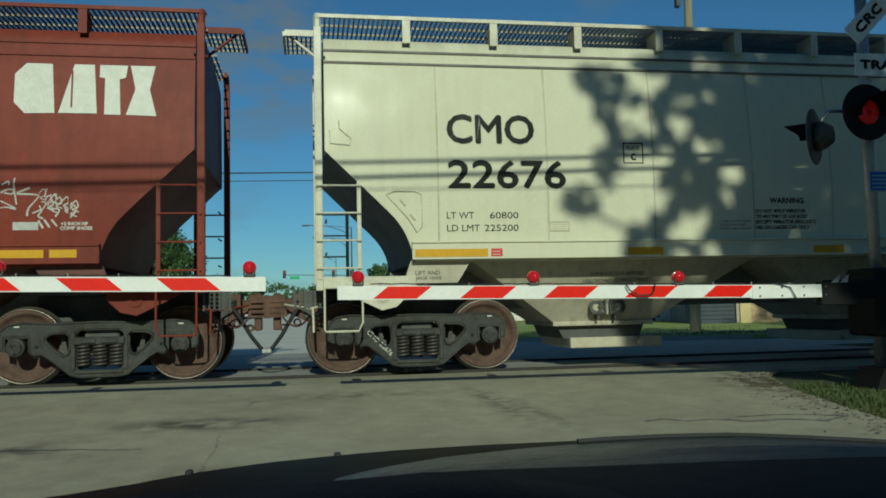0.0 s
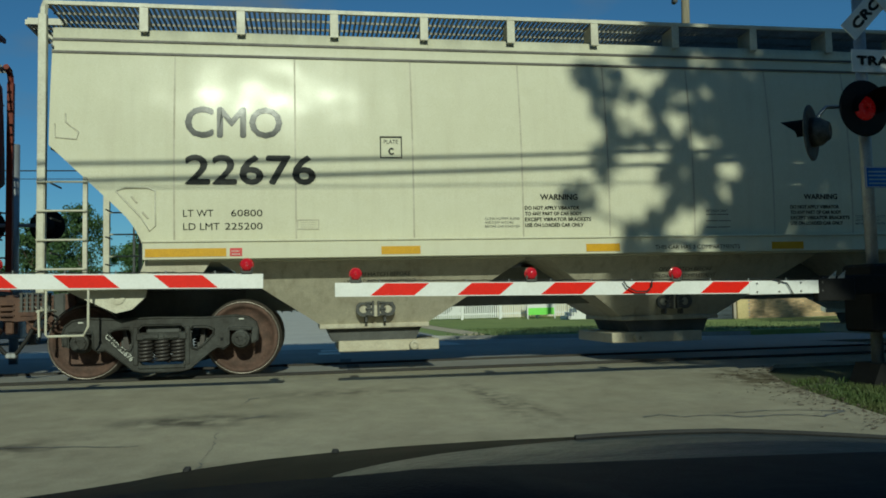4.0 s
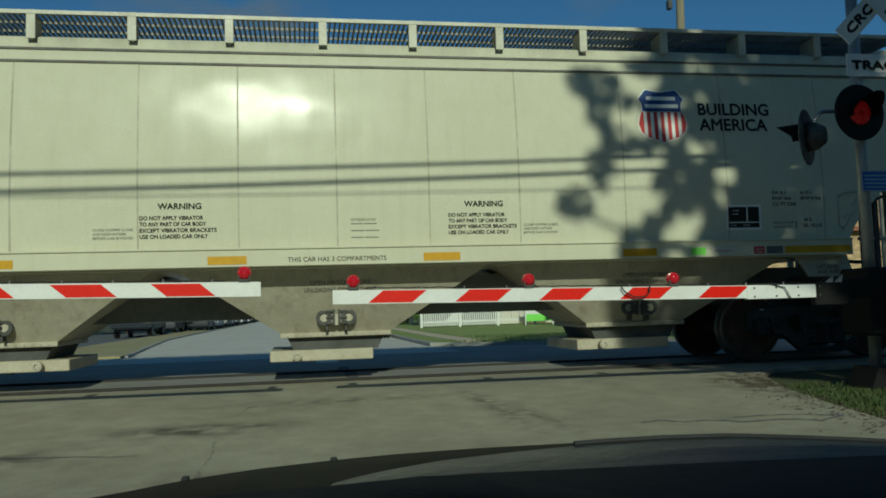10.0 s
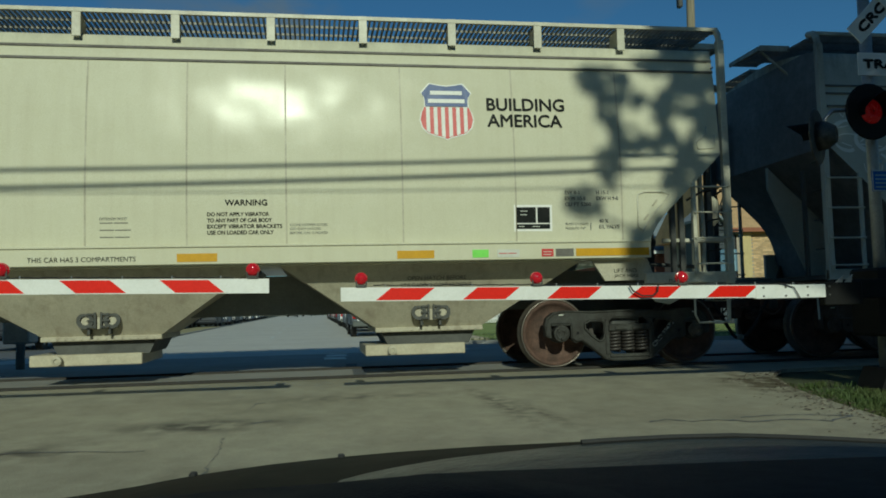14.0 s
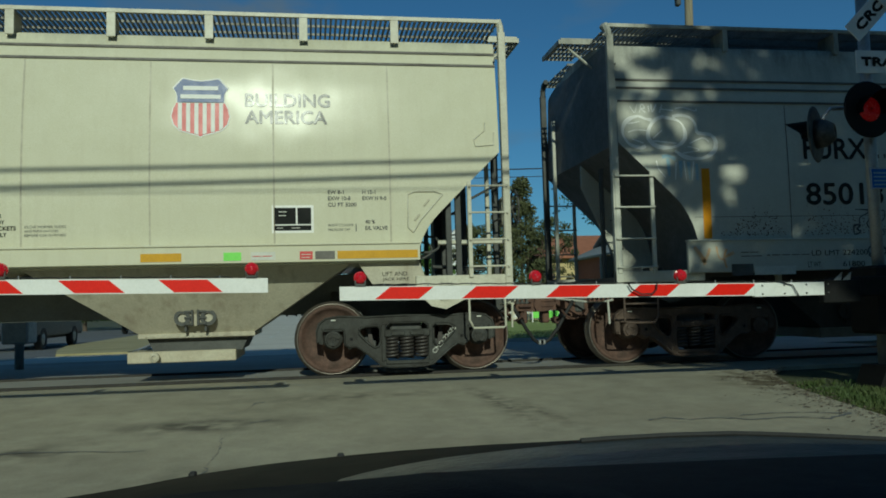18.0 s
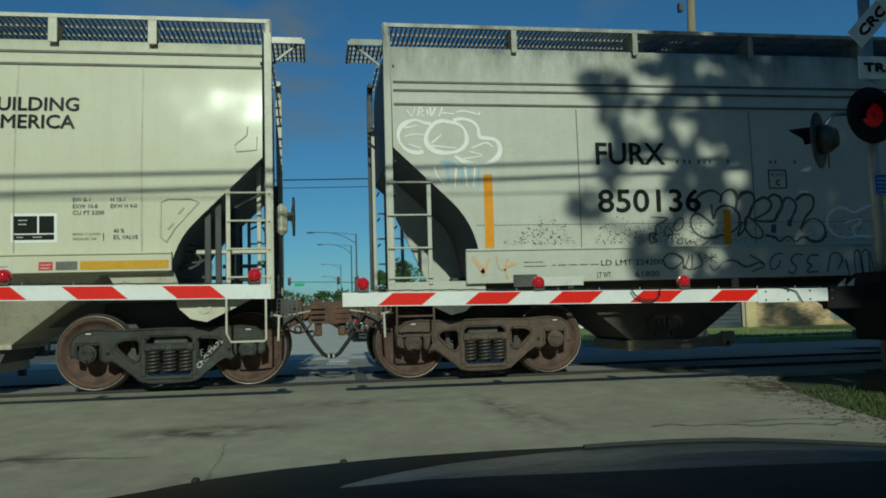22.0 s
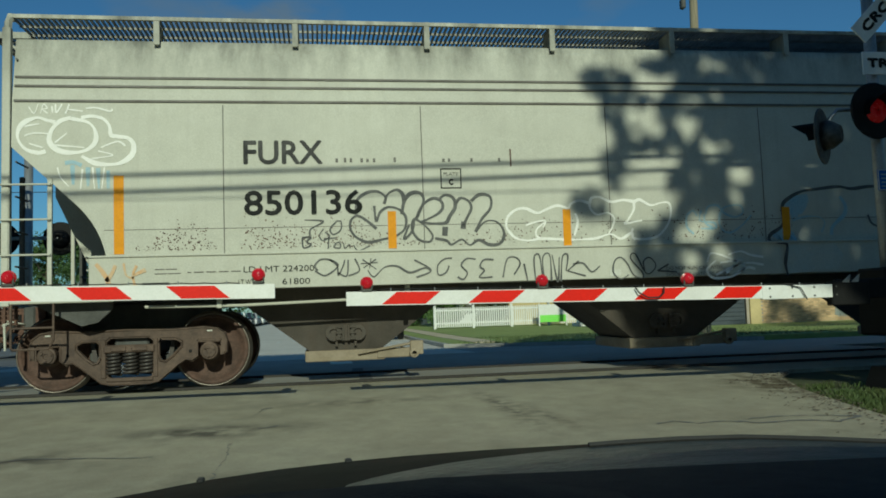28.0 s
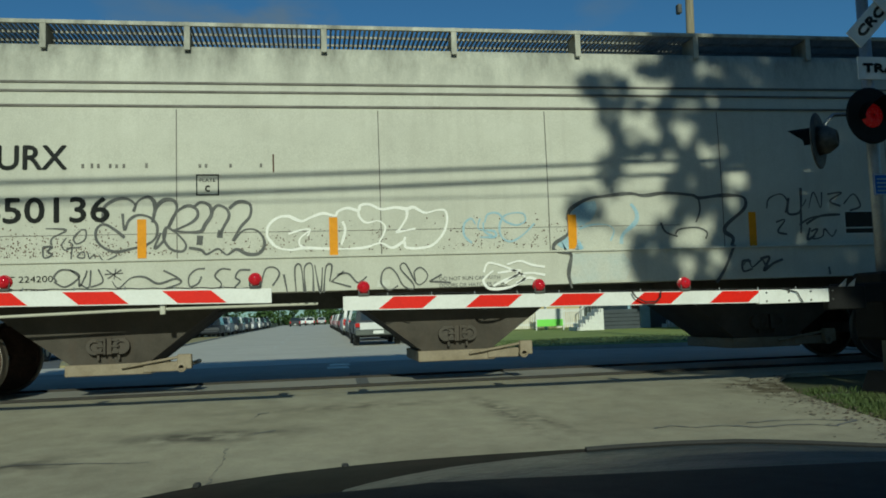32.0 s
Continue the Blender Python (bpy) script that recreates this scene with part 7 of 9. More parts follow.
def dens(pts, n):
    xs = np.linspace(pts[0][0], pts[-1][0], n)
    return [(float(x), float(np.interp(x, [p[0] for p in pts], [p[1] for p in pts]))) for x in xs]


edge = dens(far_edge, 40)
hood = loft([[(x, 2.02, z - 0.35) for x, z in edge], [(x, 2.0, z - 0.1) for x, z in edge], [(x, 1.96, z - 0.02) for x, z in edge], [(x, 1.9, z) for x, z in edge],
             [(x, 1.72, z + 0.018) for x, z in edge], [(x, 1.58, z + 0.026) for x, z in edge], [(x, 1.4, z + 0.02) for x, z in edge]], "hood", "hood", own, "dark glossy car bonnet")
dash_edge = dens([(-0.9, 0.63), (-0.4, 0.66), (-0.14, 0.674), (0.04, 0.677), (0.12, 0.68), (0.26, 0.677), (0.43, 0.674), (0.6, 0.67), (0.9, 0.655)], 30)
loft([[(x, 0.83, z - 0.2) for x, z in dash_edge], [(x, 0.83, z - 0.03) for x, z in dash_edge], [(x, 0.815, z - 0.006) for x, z in dash_edge], [(x, 0.79, z) for x, z in dash_edge],
      [(x, 0.6, z + 0.012) for x, z in dash_edge], [(x, 0.45, z) for x, z in dash_edge], [(x, 0.42, z - 0.1) for x, z in dash_edge], [(x, 0.4, z - 0.35) for x, z in dash_edge]],
     "dashboard", "dash", own, "matt black dashboard top")
bino = dens([(-0.16, 0.66), (-0.08, 0.7), (0.0, 0.713), (0.09, 0.719), (0.14, 0.713), (0.22, 0.699), (0.3, 0.66)], 24)
loft([[(x, 0.62, z - 0.06) for x, z in bino], [(x, 0.61, z - 0.006) for x, z in bino], [(x, 0.6, z) for x, z in bino], [(x, 0.5, z - 0.004) for x, z in bino], [(x, 0.46, z - 0.05) for x, z in bino]],
     "instrument_cowl", "dash", own, "black cowl over the instruments")
ce = dens(cowl_edge, 40)
loft([[(x, 1.57, z - 0.05) for x, z in ce], [(x, 1.555, z - 0.006) for x, z in ce], [(x, 1.53, z) for x, z in ce], [(x, 1.3, z + 0.012) for x, z in ce], [(x, 1.1, z + 0.02) for x, z in ce],
      [(x, 0.88, z + 0.0) for x, z in ce]], "cowl", "cowl", own, "dusty grey cowl below the windscreen")
# wiper arm and cowl trim along the bonnet's near edge
bm = bmesh.new()
tube(bm, [(0.3, 1.0, 0.57), (0.6, 1.0, 0.588), (1.0, 1.0, 0.575), (1.25, 1.0, 0.55)], 0.008, 6)
part("wiper", bm, "rubber", own, "black windscreen wiper")
for x, z in ((-0.266, 0.481), (0.06, 0.503)):  # washer nozzles at the bonnet's edge
    bm = B(x - 0.008, x + 0.008, 1.88, 1.905, z - 0.008, z + 0.008, bevel=0.003)
    cyl(bm, (x + 0.002, 1.876, z + 0.002), (x + 0.002, 1.884, z + 0.002), 0.003, 8)
    part("washer_nozzle", bm, "rubber", own, "small black washer nozzle")
bm = bmesh.new()
tube(bm, [(x, 1.535, z + 0.003) for x, z in dens(cowl_edge, 24) if x > 0.5], 0.006, 6)
part("cowl_trim", bm, "rubber", own, "thin black rubber trim along the cowl")
# cabin shell round the eye
part("cabin_roof", B(-0.75, 1.05, -1.9, 0.25, 1.08, 1.11, bevel=0.01), "hood", own)
part("cabin_rear", B(-0.8, 1.1, -3.0, -1.95, -0.1, 0.55, bevel=0.05), "hood", own)
for x in (-0.82, 1.1):
    part("cabin_side", B(x, x + 0.05, -1.95, 0.95, -0.15, 0.52, bevel=0.01), "hood", own)
    for y in (-1.9, -0.6):
        part("door_pillar", B(x, x + 0.05, y, y + 0.08, 0.5, 1.1, bevel=0.01), "hood", own)
part("cabin_floor", B(-0.8, 1.1, -1.95, 1.9, -0.22, -0.15), "black", own)
part("fender", B(-1.05, -0.95, 1.0, 2.0, -0.1, 0.38, bevel=0.03), "hood", own)
part("fender", B(1.55, 1.65, 1.0, 2.0, -0.1, 0.38, bevel=0.03), "hood", own)
for x in (-0.95, 1.4):
    for y in (-2.4, 1.5):
        bm = bmesh.new()
        zc = lie(y) + 0.3
        lathe(bm, [(0.18, -0.1), (0.29, -0.1), (0.3, -0.07), (0.3, 0.07), (0.29, 0.1), (0.18, 0.1)], 24, axis="x", at=(x, y, zc))
        part("tyre", bm, "rubber", own)

# ---------------------------------------------------------------- trees, wires and verges


def leaf_mesh(name, clumps, per, size, material, seed, flat=0.5):
    """Many small leaves in clumps (x, y, z, radius), as one mesh."""
    rnd = np.random.RandomState(seed)
    cl = np.array(clumps)
    n = len(cl) * per
    c = np.repeat(cl, per, 0)
    d = rnd.normal(size=(n, 3))
    d /= np.linalg.norm(d, axis=1)[:, None]
    p = c[:, :3] + d * c[:, 3:4] * (rnd.rand(n, 1) ** 0.45) * np.array([1, 1, 0.8])
    a = rnd.normal(size=(n, 3))
    a /= np.linalg.norm(a, axis=1)[:, None]
    b = np.cross(a, rnd.normal(size=(n, 3)))
    b /= np.linalg.norm(b, axis=1)[:, None]
    s = size * (0.6 + 0.8 * rnd.rand(n, 1))
    v = np.stack([p - a * s, p + b * s * flat, p + a * s, p - b * s * flat], 1).reshape(-1, 3)
    me = bpy.data.meshes.new(name)
    me.from_pydata(v.tolist(), [], np.arange(4 * n).reshape(-1, 4).tolist())
    me.materials.append(M[material])
    return me


def tree(x, y, h, w, material, label, seed, clumps=60, per=60, size=0.14, base=0.25, trunk=0.16, cone=False, group="", depth=None):
    """A tapered trunk with limbs and a crown of leaf clumps."""
    rnd = random.Random(seed)
    t = thing("tree", label, "tree", pose(x, y, lie(y) - 0.06), group=group)
    bm = bmesh.new()
    top = h * (0.92 if cone else 0.6)
    pts = [(0.0 + 0.1 * rnd.uniform(-1, 1) * (k > 0), 0.1 * rnd.uniform(-1, 1) * (k > 0), top * k / 5) for k in range(6)]
    for k in range(5):
        cyl(bm, pts[k], pts[k + 1], trunk * (1 - 0.16 * k), 9, trunk * (1 - 0.16 * (k + 1)))
    part("trunk", bm, "bark", t)
    cl = []
    for k in range(clumps):
        if cone:
            u = rnd.random() ** 0.8
            z = h * (base + (1 - base) * u)
            r = w * (1 - u) * rnd.uniform(0.4, 1) + 0.15
            a = rnd.uniform(0, 6.283)
            cl.append((r * math.cos(a), r * math.sin(a), z, 0.2 * w + 0.1))
        else:
            a, q = rnd.uniform(0, 6.283), rnd.random() ** 0.5
            u = rnd.uniform(-1, 1)
            rr = math.sqrt(max(0.05, 1 - u * u)) * (0.75 + 0.3 * noise.noise(Vector((math.cos(a) * 2, math.sin(a) * 2, u * 2 + seed))))
            zc = h * (base + (1 - base) * (u * 0.5 + 0.5))
            cl.append((w * q * rr * math.cos(a), (depth or w) * q * rr * math.sin(a), zc, w * rnd.uniform(0.16, 0.3)))
    for k in range(0, min(len(cl), 14)):
        q = cl[k]
        bm = bmesh.new()
        z = min(top, max(h * base * 0.8, q[2] - 0.3 * h * rnd.random() - 0.2))
        cyl(bm, (0, 0, z), q[:3], trunk * 0.3, 6, trunk * 0.1)
        part("limb", bm, "bark", t)
    part("crown", leaf_mesh("crown", cl, per, size, material, seed), None, t, "leafy crown with gaps")
    return t


# the big tree behind the car whose shade falls on the train
rb = random.Random(12)
SIDE = 9.72
light_gaps = [(4.11, 3.23, 0.18, 0.14), (4.8, 3.13, 0.14, 0.14), (5.06, 2.82, 0.11, 0.09), (4.53, 2.67, 0.1, 0.14), (5.46, 2.48, 0.13, 0.13), (4.43, 2.14, 0.1, 0.16), (4.31, 3.75, 0.17, 0.14),
              (5.21, 3.98, 0.22, 0.07), (4.86, 1.77, 0.18, 0.16), (5.06, 1.4, 0.09, 0.13), (5.39, 2.13, 0.05, 0.1), (6.42, 2.41, 0.14, 0.12), (4.67, 1.36, 0.1, 0.14), (4.14, 2.6, 0.25, 0.07),
              (4.06, 2.33, 0.25, 0.14), (4.95, 3.49, 0.15, 0.05)]
outer_sprays = [(3.72, 3.7, 0.36, 0.25), (4.03, 3.55, 0.28, 0.22), (3.82, 3.25, 0.19, 0.33), (4.09, 2.93, 0.32, 0.22), (3.8, 2.58, 0.23, 0.3), (3.36, 2.14, 0.26, 0.17), (4.49, 3.05, 0.32, 0.2), (4.45, 3.98, 0.25, 0.12)]


def edge_at(z):
    """Where the dense part of the crown's shade begins on the train's side."""
    return float(np.interp(z, (-1.0, -0.6, -0.25, -0.05, 0.12, 0.5, 1.14, 1.42, 1.54, 1.7, 1.9, 2.06, 2.4, 2.7, 3.0, 3.25, 3.42, 3.63, 3.84, 3.95, 4.2),
                           (6.2, 5.8, 5.45, 5.28, 4.4, 4.3, 3.95, 3.88, 3.83, 4.0, 4.25, 4.43, 4.36, 4.34, 4.4, 4.41, 4.34, 4.57, 4.58, 4.37, 4.38)))


cl = []


def hang(x, z, r):
    """A clump of the crown whose shade falls at x, z on the train's side."""
    q = Vector((x, SIDE, z)) + SUN * (rb.uniform(16.0, 19.5) / -SUN.y)
    cl.append((q.x - 8.0, q.y + 8.4, q.z - lie(-8.4) + 0.06, r))


while len(cl) < 9500:
    x, z = rb.uniform(3.0, 8.4), rb.uniform(-1.6, 5.4)
    r0 = rb.uniform(0.035, 0.11)
    if z < -0.5 and x < 6.0 + 0.5 * noise.noise(Vector((x, z * 2, 0))):
        continue
    wx, wz = x + 0.09 * noise.noise(Vector((x * 5.5, z * 5.5, 3.0))), z + 0.09 * noise.noise(Vector((x * 5.5, z * 5.5, 9.0)))
    into = wx - edge_at(wz)
    if into < r0 * 0.7:
        if not any(((wx - a) / p) ** 2 + ((wz - b) / q) ** 2 < 1 for a, b, p, q in outer_sprays) or noise.noise(Vector((x * 6.5, z * 6.5, 4.2))) < -0.3:
            continue
        r0 *= 0.7
    elif into < 0.9 and noise.noise(Vector((x * 5.2, z * 5.2, 1.7))) < -0.36 + 0.1 * into:
        continue
    if any(((wx - a) / (p + r0 * 0.5)) ** 2 + ((wz - b) / (q + r0 * 0.5)) ** 2 < 1 for a, b, p, q in light_gaps):
        continue
    hang(x, z, r0)
while len(cl) < 12000:  # unseen outer crown beyond the crossing, added to block more sky
    x, z = rb.uniform(5.0, 13.0), rb.uniform(-1.0, 8.0)
    if ((x - 8.4) / 4.6) ** 2 + ((z - 2.6) / 5.4) ** 2 < 1 and (x > 7.6 or z > 5.0):
        hang(x, z, rb.uniform(0.15, 0.35))
shade_tree = thing("tree", "tall broadleaf tree behind the car, shading the crossing", "tree", pose(8.0, -8.4, lie(-8.4) - 0.06))
bm = bmesh.new()
for k in range(6):
    cyl(bm, (0.12 * math.sin(k), 0.1 * math.cos(k), 1.9 * k), (0.12 * math.sin(k + 1), 0.1 * math.cos(k + 1), 1.9 * (k + 1)), 0.34 - 0.035 * k, 12, 0.34 - 0.035 * (k + 1))
part("trunk", bm, "bark", shade_tree)
for k in range(0, 1500, 60):
    bm = bmesh.new()
    cyl(bm, (0, 0, min(10.5, cl[k][2] - 1.4)), cl[k][:3], 0.09, 6, 0.025)
    part("limb", bm, "bark", shade_tree)
part("crown", leaf_mesh("crown", cl, 22, 0.048, "leaf", 3), None, shade_tree, "leafy crown with gaps")

tree(13.8, 52, 9.2, 2.3, "leaf_olive", "dark olive conifer behind the yellow house", 31, 90, 120, 0.099, 0.08, 0.15, cone=True)
tree(11.8, 50, 6.6, 1.9, "leaf_olive", "loose olive-green tree beside the conifer", 32, 60, 120, 0.081, 0.2)
tree(14.9, 49, 6.4, 1.8, "leaf_olive", "loose olive-green tree beside the conifer", 33, 60, 120, 0.081, 0.2)
tree(10.4, 52, 6.2, 1.8, "leaf_olive", "dense olive garden tree", 36, 80, 110, 0.081, 0.08)
tree(5.9, 55, 4.5, 1.9, "leaf", "low dark garden tree", 38, 70, 110, 0.087, 0.04)
tree(9.0, 56, 4.0, 1.6, "leaf", "low dark garden tree", 39, 60, 110, 0.087, 0.04)
tree(7.6, 50, 4.8, 1.9, "leaf_bright", "bushy bright green tree by the road", 34, 70, 120, 0.081, 0.08)
tree(5.6, 62, 4.4, 2.0, "leaf", "rounded dark green tree by the road", 35, 60, 120, 0.087, 0.1)
tree(27.2, 68, 15.2, 5.6, "leaf", "large leafy tree over the house roofs", 37, 130, 120, 0.145, 0.52)
tree(-15.6, 60, 8.3, 2.6, "leaf", "tall rounded dark tree by the road", 41, 110, 140, 0.099, 0.12, group="roadside trees")
tree(-12.6, 62, 5.6, 2.0, "leaf_bright", "lower bright green tree", 42, 70, 120, 0.093, 0.1, group="roadside trees")
tree(-10.2, 60, 7.0, 3.3, "leaf", "broad rounded dark tree beside the road", 43, 190, 140, 0.099, 0.1, group="roadside trees")
tree(-20.0, 64, 7.5, 3.0, "leaf", "broad rounded dark tree beside the road", 44, 100, 120, 0.105, 0.1, group="roadside trees")
# unseen trees added behind the car to cut skylight on the shaded train side
bk = random.Random(19)
cl = []
for k in range(1500):
    x = bk.uniform(-60, 60)
    aside = max(0.0, min(1.0, (abs(x + 3) - 13) / 6))
    h = 14.5 + 2 * noise.noise(Vector((x * 0.09, 2, 7))) + (9 if x > 0 else 12) * aside
    cl.append((x, -32 + 14 * aside - bk.uniform(0, 6), lie(-32) + bk.uniform(0.3, h), bk.uniform(0.9, 1.8)))
tagged(new("sky_screen_woods", leaf_mesh("sky_screen_woods", cl, 50, 0.34, "leaf", 18)), "unseen trees added behind the waiting car to block skylight", "trees", kind="stuff")
# far woods
fw = random.Random(9)
cl = []
for k in range(560):
    x = fw.uniform(-60, 75)
    h = 5.6 + 2.2 * noise.noise(Vector((x * 0.08, 0, 5))) + (1.0 if x < -10 else 0)
    cl.append((x, 175 + fw.uniform(0, 12), lie(175) + fw.uniform(0.2, max(1, h)), fw.uniform(0.9, 1.7)))
wood = new("far_woods", leaf_mesh("far_woods", cl, 45, 0.42, "leaf", 8))
tagged(wood, "dark green line of far trees behind the road", "trees", kind="stuff")

# wires: three behind the gate that throw the lines of shade, two over the far street
BACK = 7.0


def cable(name, pts, r, label):
    bm = bmesh.new()
    tube(bm, pts, r, 6)
    return solid(name, bm, "rubber", label, "cable", group="overhead cables", smooth=True)


for za, zb, r in ((2.502, 2.678, 0.022), (2.3, 2.506, 0.025), (2.244, 2.294, 0.008)):
    pts = []
    for k in range(31):
        x = -22 + 46 * k / 30
        z = za + (zb - za) * (x + 3.38) / 6.9 + 0.0012 * (x * x - 12) - 0.0
        q = Vector((x, SIDE, z)) + SUN * (BACK / -SUN.y)
        pts.append((q.x, q.y, q.z))
    cable("overhead_cable", pts, r, "black overhead cable strung along the railway")
for x in (-22.3, 23.7):
    p = thing("utility_pole", "weathered wooden utility pole carrying the cables", "utility pole", pose(x, SIDE - BACK, lie(SIDE - BACK) - 0.1), group="utility poles")
    bm = bmesh.new()
    cyl(bm, (0, 0, 0), (0, 0, 9.2), 0.17, 14, 0.12)
    part("shaft", bm, "pole_wood", p)
    part("cable_bracket", B(-0.5, 0.5, -0.09, 0.09, 6.0, 6.9, bevel=0.01), "galv", p)

up = thing("utility_pole", "weathered wooden utility pole by the far street", "utility pole", pose(11.35, 22.75, lie(22.75)), group="utility poles")
bm = bmesh.new()
cyl(bm, (0, 0, -0.2), (0.25, 0, 11.5), 0.165, 16, 0.115)
part("shaft", bm, "pole_wood", up)
part("ground_guard", B(-0.03, 0.03, -0.2, -0.15, 0.0, 2.4, bevel=0.005), "pole_wood", up)
part("insulator", B(-0.2, -0.06, -0.1, 0.1, 10.0, 10.3, bevel=0.03), "under", up)
for za, zb, r in ((6.65, 7.6, 0.03), (6.3, 7.2, 0.018)):
    cable("overhead_cable", [(-34.12 + 80.24 * k / 40, 38, za + (zb - za) * k / 40 * 1.3 + 0.0016 * (-34 + 2 * k) ** 2 * 0.3) for k in range(41)], r, "black overhead cable above the far street")
for x in (-34.2, 46.2):
    p = thing("utility_pole", "weathered wooden utility pole carrying far cables", "utility pole", pose(x, 38, lie(38) - 0.1), group="utility poles")
    bm = bmesh.new()
    cyl(bm, (0, 0, 0), (0, 0, 13.5), 0.17, 12, 0.12)
    part("shaft", bm, "pole_wood", p)


def tufts(name, n, area, seed, label, h=0.055, cat="grass", keep=None):
    """Blades of grass scattered over a patch, as one mesh."""
    rnd = random.Random(seed)
    v, f = [], []
    while len(f) < n:
        x, y = area(rnd)
        if keep and not keep(x, y):
            continue
        z = lie(y) - 0.05
        a, l, w = rnd.uniform(0, 6.283), h * rnd.uniform(0.5, 1.5), rnd.uniform(0.004, 0.009)
        dx, dy = math.cos(a), math.sin(a)
        bx, by = rnd.uniform(-0.5, 0.5) * l, rnd.uniform(-0.5, 0.5) * l
        o = len(v)
        v.extend([(x - dx * w, y - dy * w, z), (x + dx * w, y + dy * w, z), (x + bx * 0.5 + dx * w * 0.7, y + by * 0.5 + dy * w * 0.7, z + l * 0.65),
                  (x + bx, y + by, z + l)])
        f.append((o, o + 1, o + 2, o + 3))
    me = bpy.data.meshes.new(name)
    me.from_pydata(v, [], f)
    me.materials.append(M["grass"])
    return tagged(new(name, me), label, cat, kind="stuff")


def kerb_x(y):
    return float(np.interp(y, (-60, 5.5, 6.2, 6.75, 7.46, 8.24, 8.78, 9.45), (4.5, 4.7, 4.76, 4.81, 4.95, 5.07, 5.19, 5.8)))


tufts("verge_grass", 26000, lambda r: (lambda y: (kerb_x(y) + 0.02 + abs(r.gauss(0, 1.5)), y))(r.uniform(3.6, 8.7)), 3, "ragged green verge grass at the road's edge",
      keep=lambda x, y: x < 9 and y < 8.25 + 0.35 * noise.noise(Vector((x * 2.1, 4.0, 1.0))) and noise.noise(Vector((x * 1.7, y * 1.7, 0))) > -0.45)
# fallen leaves and grit along the verge
bm = bmesh.new()
rl = random.Random(14)
for k in range(800):
    y = rl.uniform(4.2, 9.3)
    x = kerb_x(y) - abs(rl.gauss(0, 0.28)) + 0.12
    q = rl.uniform(0.008, 0.025)
    z = lie(y) + 0.004
    a = rl.uniform(0, 6.28)
    bm.faces.new([bm.verts.new((x + q * math.cos(a + t), y + q * 0.7 * math.sin(a + t), z + rl.uniform(0, 0.012))) for t in (0, 1.6, 3.1, 4.7)])
solid("leaf_litter", bm, "bark", "dry leaf litter and grit along the verge", "litter", kind="stuff")


def crack(pts, w, name="road_crack", label="dark crack in the concrete road", material="asphalt", seed=1):
    rnd = random.Random(seed)
    bm = bmesh.new()
    rows = []
    for (x0, y0), (x1, y1) in zip(pts, pts[1:]):
        n = max(2, int(math.hypot(x1 - x0, y1 - y0) / 0.06))
        for k in range(n):
            t = k / n
            x, y = x0 + (x1 - x0) * t + rnd.gauss(0, 0.012), y0 + (y1 - y0) * t + rnd.gauss(0, 0.012)
            q = w * rnd.uniform(0.4, 2.0)
            rows.append([bm.verts.new((x, y - q, lie(y - q) + 0.0045)), bm.verts.new((x, y + q, lie(y + q) + 0.0045))])
    for a, b in zip(rows, rows[1:]):
        bm.faces.new((a[0], b[0], b[1], a[1]))
    return solid(name, bm, material, label, "crack", kind="structure")


crack([(2.78, 6.55), (2.96, 6.65), (3.16, 6.5), (3.41, 6.52), (3.55, 6.4), (3.84, 6.38), (4.11, 6.36), (4.23, 6.23), (4.61, 6.43)], 0.014, seed=1)
crack([(3.59, 6.57), (3.93, 6.6), (4.21, 6.55), (4.63, 6.38)], 0.01, seed=2)
crack([(-0.65, 8.03), (-0.57, 8.42), (-0.43, 8.5)], 0.012, seed=3)
crack([(-0.55, 7.33), (-0.43, 7.43), (-0.31, 7.46)], 0.014, seed=4)
crack([(-0.72, 5.59), (-0.71, 6.43), (-0.75, 6.98)], 0.01, seed=5)
crack([(-3.2, 6.3), (-2.2, 6.6), (-1.2, 6.4)], 0.008, seed=6)

# ---------------------------------------------------------------- beyond the rails


def flat_strip(name, x0, x1, y0, y1, up, material, label, thick=0.14, cat=""):
    return sheet(name, x0, x1, y0, y1, up, material, label, cat, thick=thick)


def corner(y):
    """The kerb line that bends from the far street into the long road."""
    return float(np.interp(y, (18.2, 18.6, 20, 20.8, 22.9), (10.4, 9.6, 8.0, 6.5, 3.5)))


flat_strip("lawn", lambda y: max(corner(y) + 0.2, 5.2 if y > 22.89 else 0), 70, 18.2, 60, 0.12, "lawn", "mown green lawn before the houses", cat="lawn")
flat_strip("kerb", corner, lambda y: corner(y) + 0.17, 18.2, 22.88, 0.1, "kerb", "pale concrete kerb of the far street", cat="kerb")
flat_strip("kerb", 3.5, 3.66, 22.9, 200, 0.1, "kerb", "pale concrete kerb of the long road", cat="kerb")
flat_strip("lawn", 3.68, 4.4, 22.9, 200, 0.1, "lawn", "narrow grass strip beside the road", cat="lawn")
flat_strip("pavement", 4.42, 5.18, 22.9, 60, 0.11, "path", "sandy worn path beside the lawn", cat="path")
left_kerb = lambda y: float(np.interp(y, (22.6, 38, 57.5, 260), (-4.62, -6.32, -6.62, -7.02)))
verge_left = lambda y: float(np.interp(y, (22.6, 29, 45, 62), (-6.6, -8.4, -8.6, -8.7)))
flat_strip("kerb", lambda y: left_kerb(y) - 0.1, left_kerb, 22.7, 200, 0.07, "kerb", "low pale kerb of the long road", cat="kerb")
flat_strip("verge", verge_left, lambda y: left_kerb(y) - 0.11, 22.75, 62, 0.06, "verge", "dry straw-coloured verge beside the road", cat="verge")
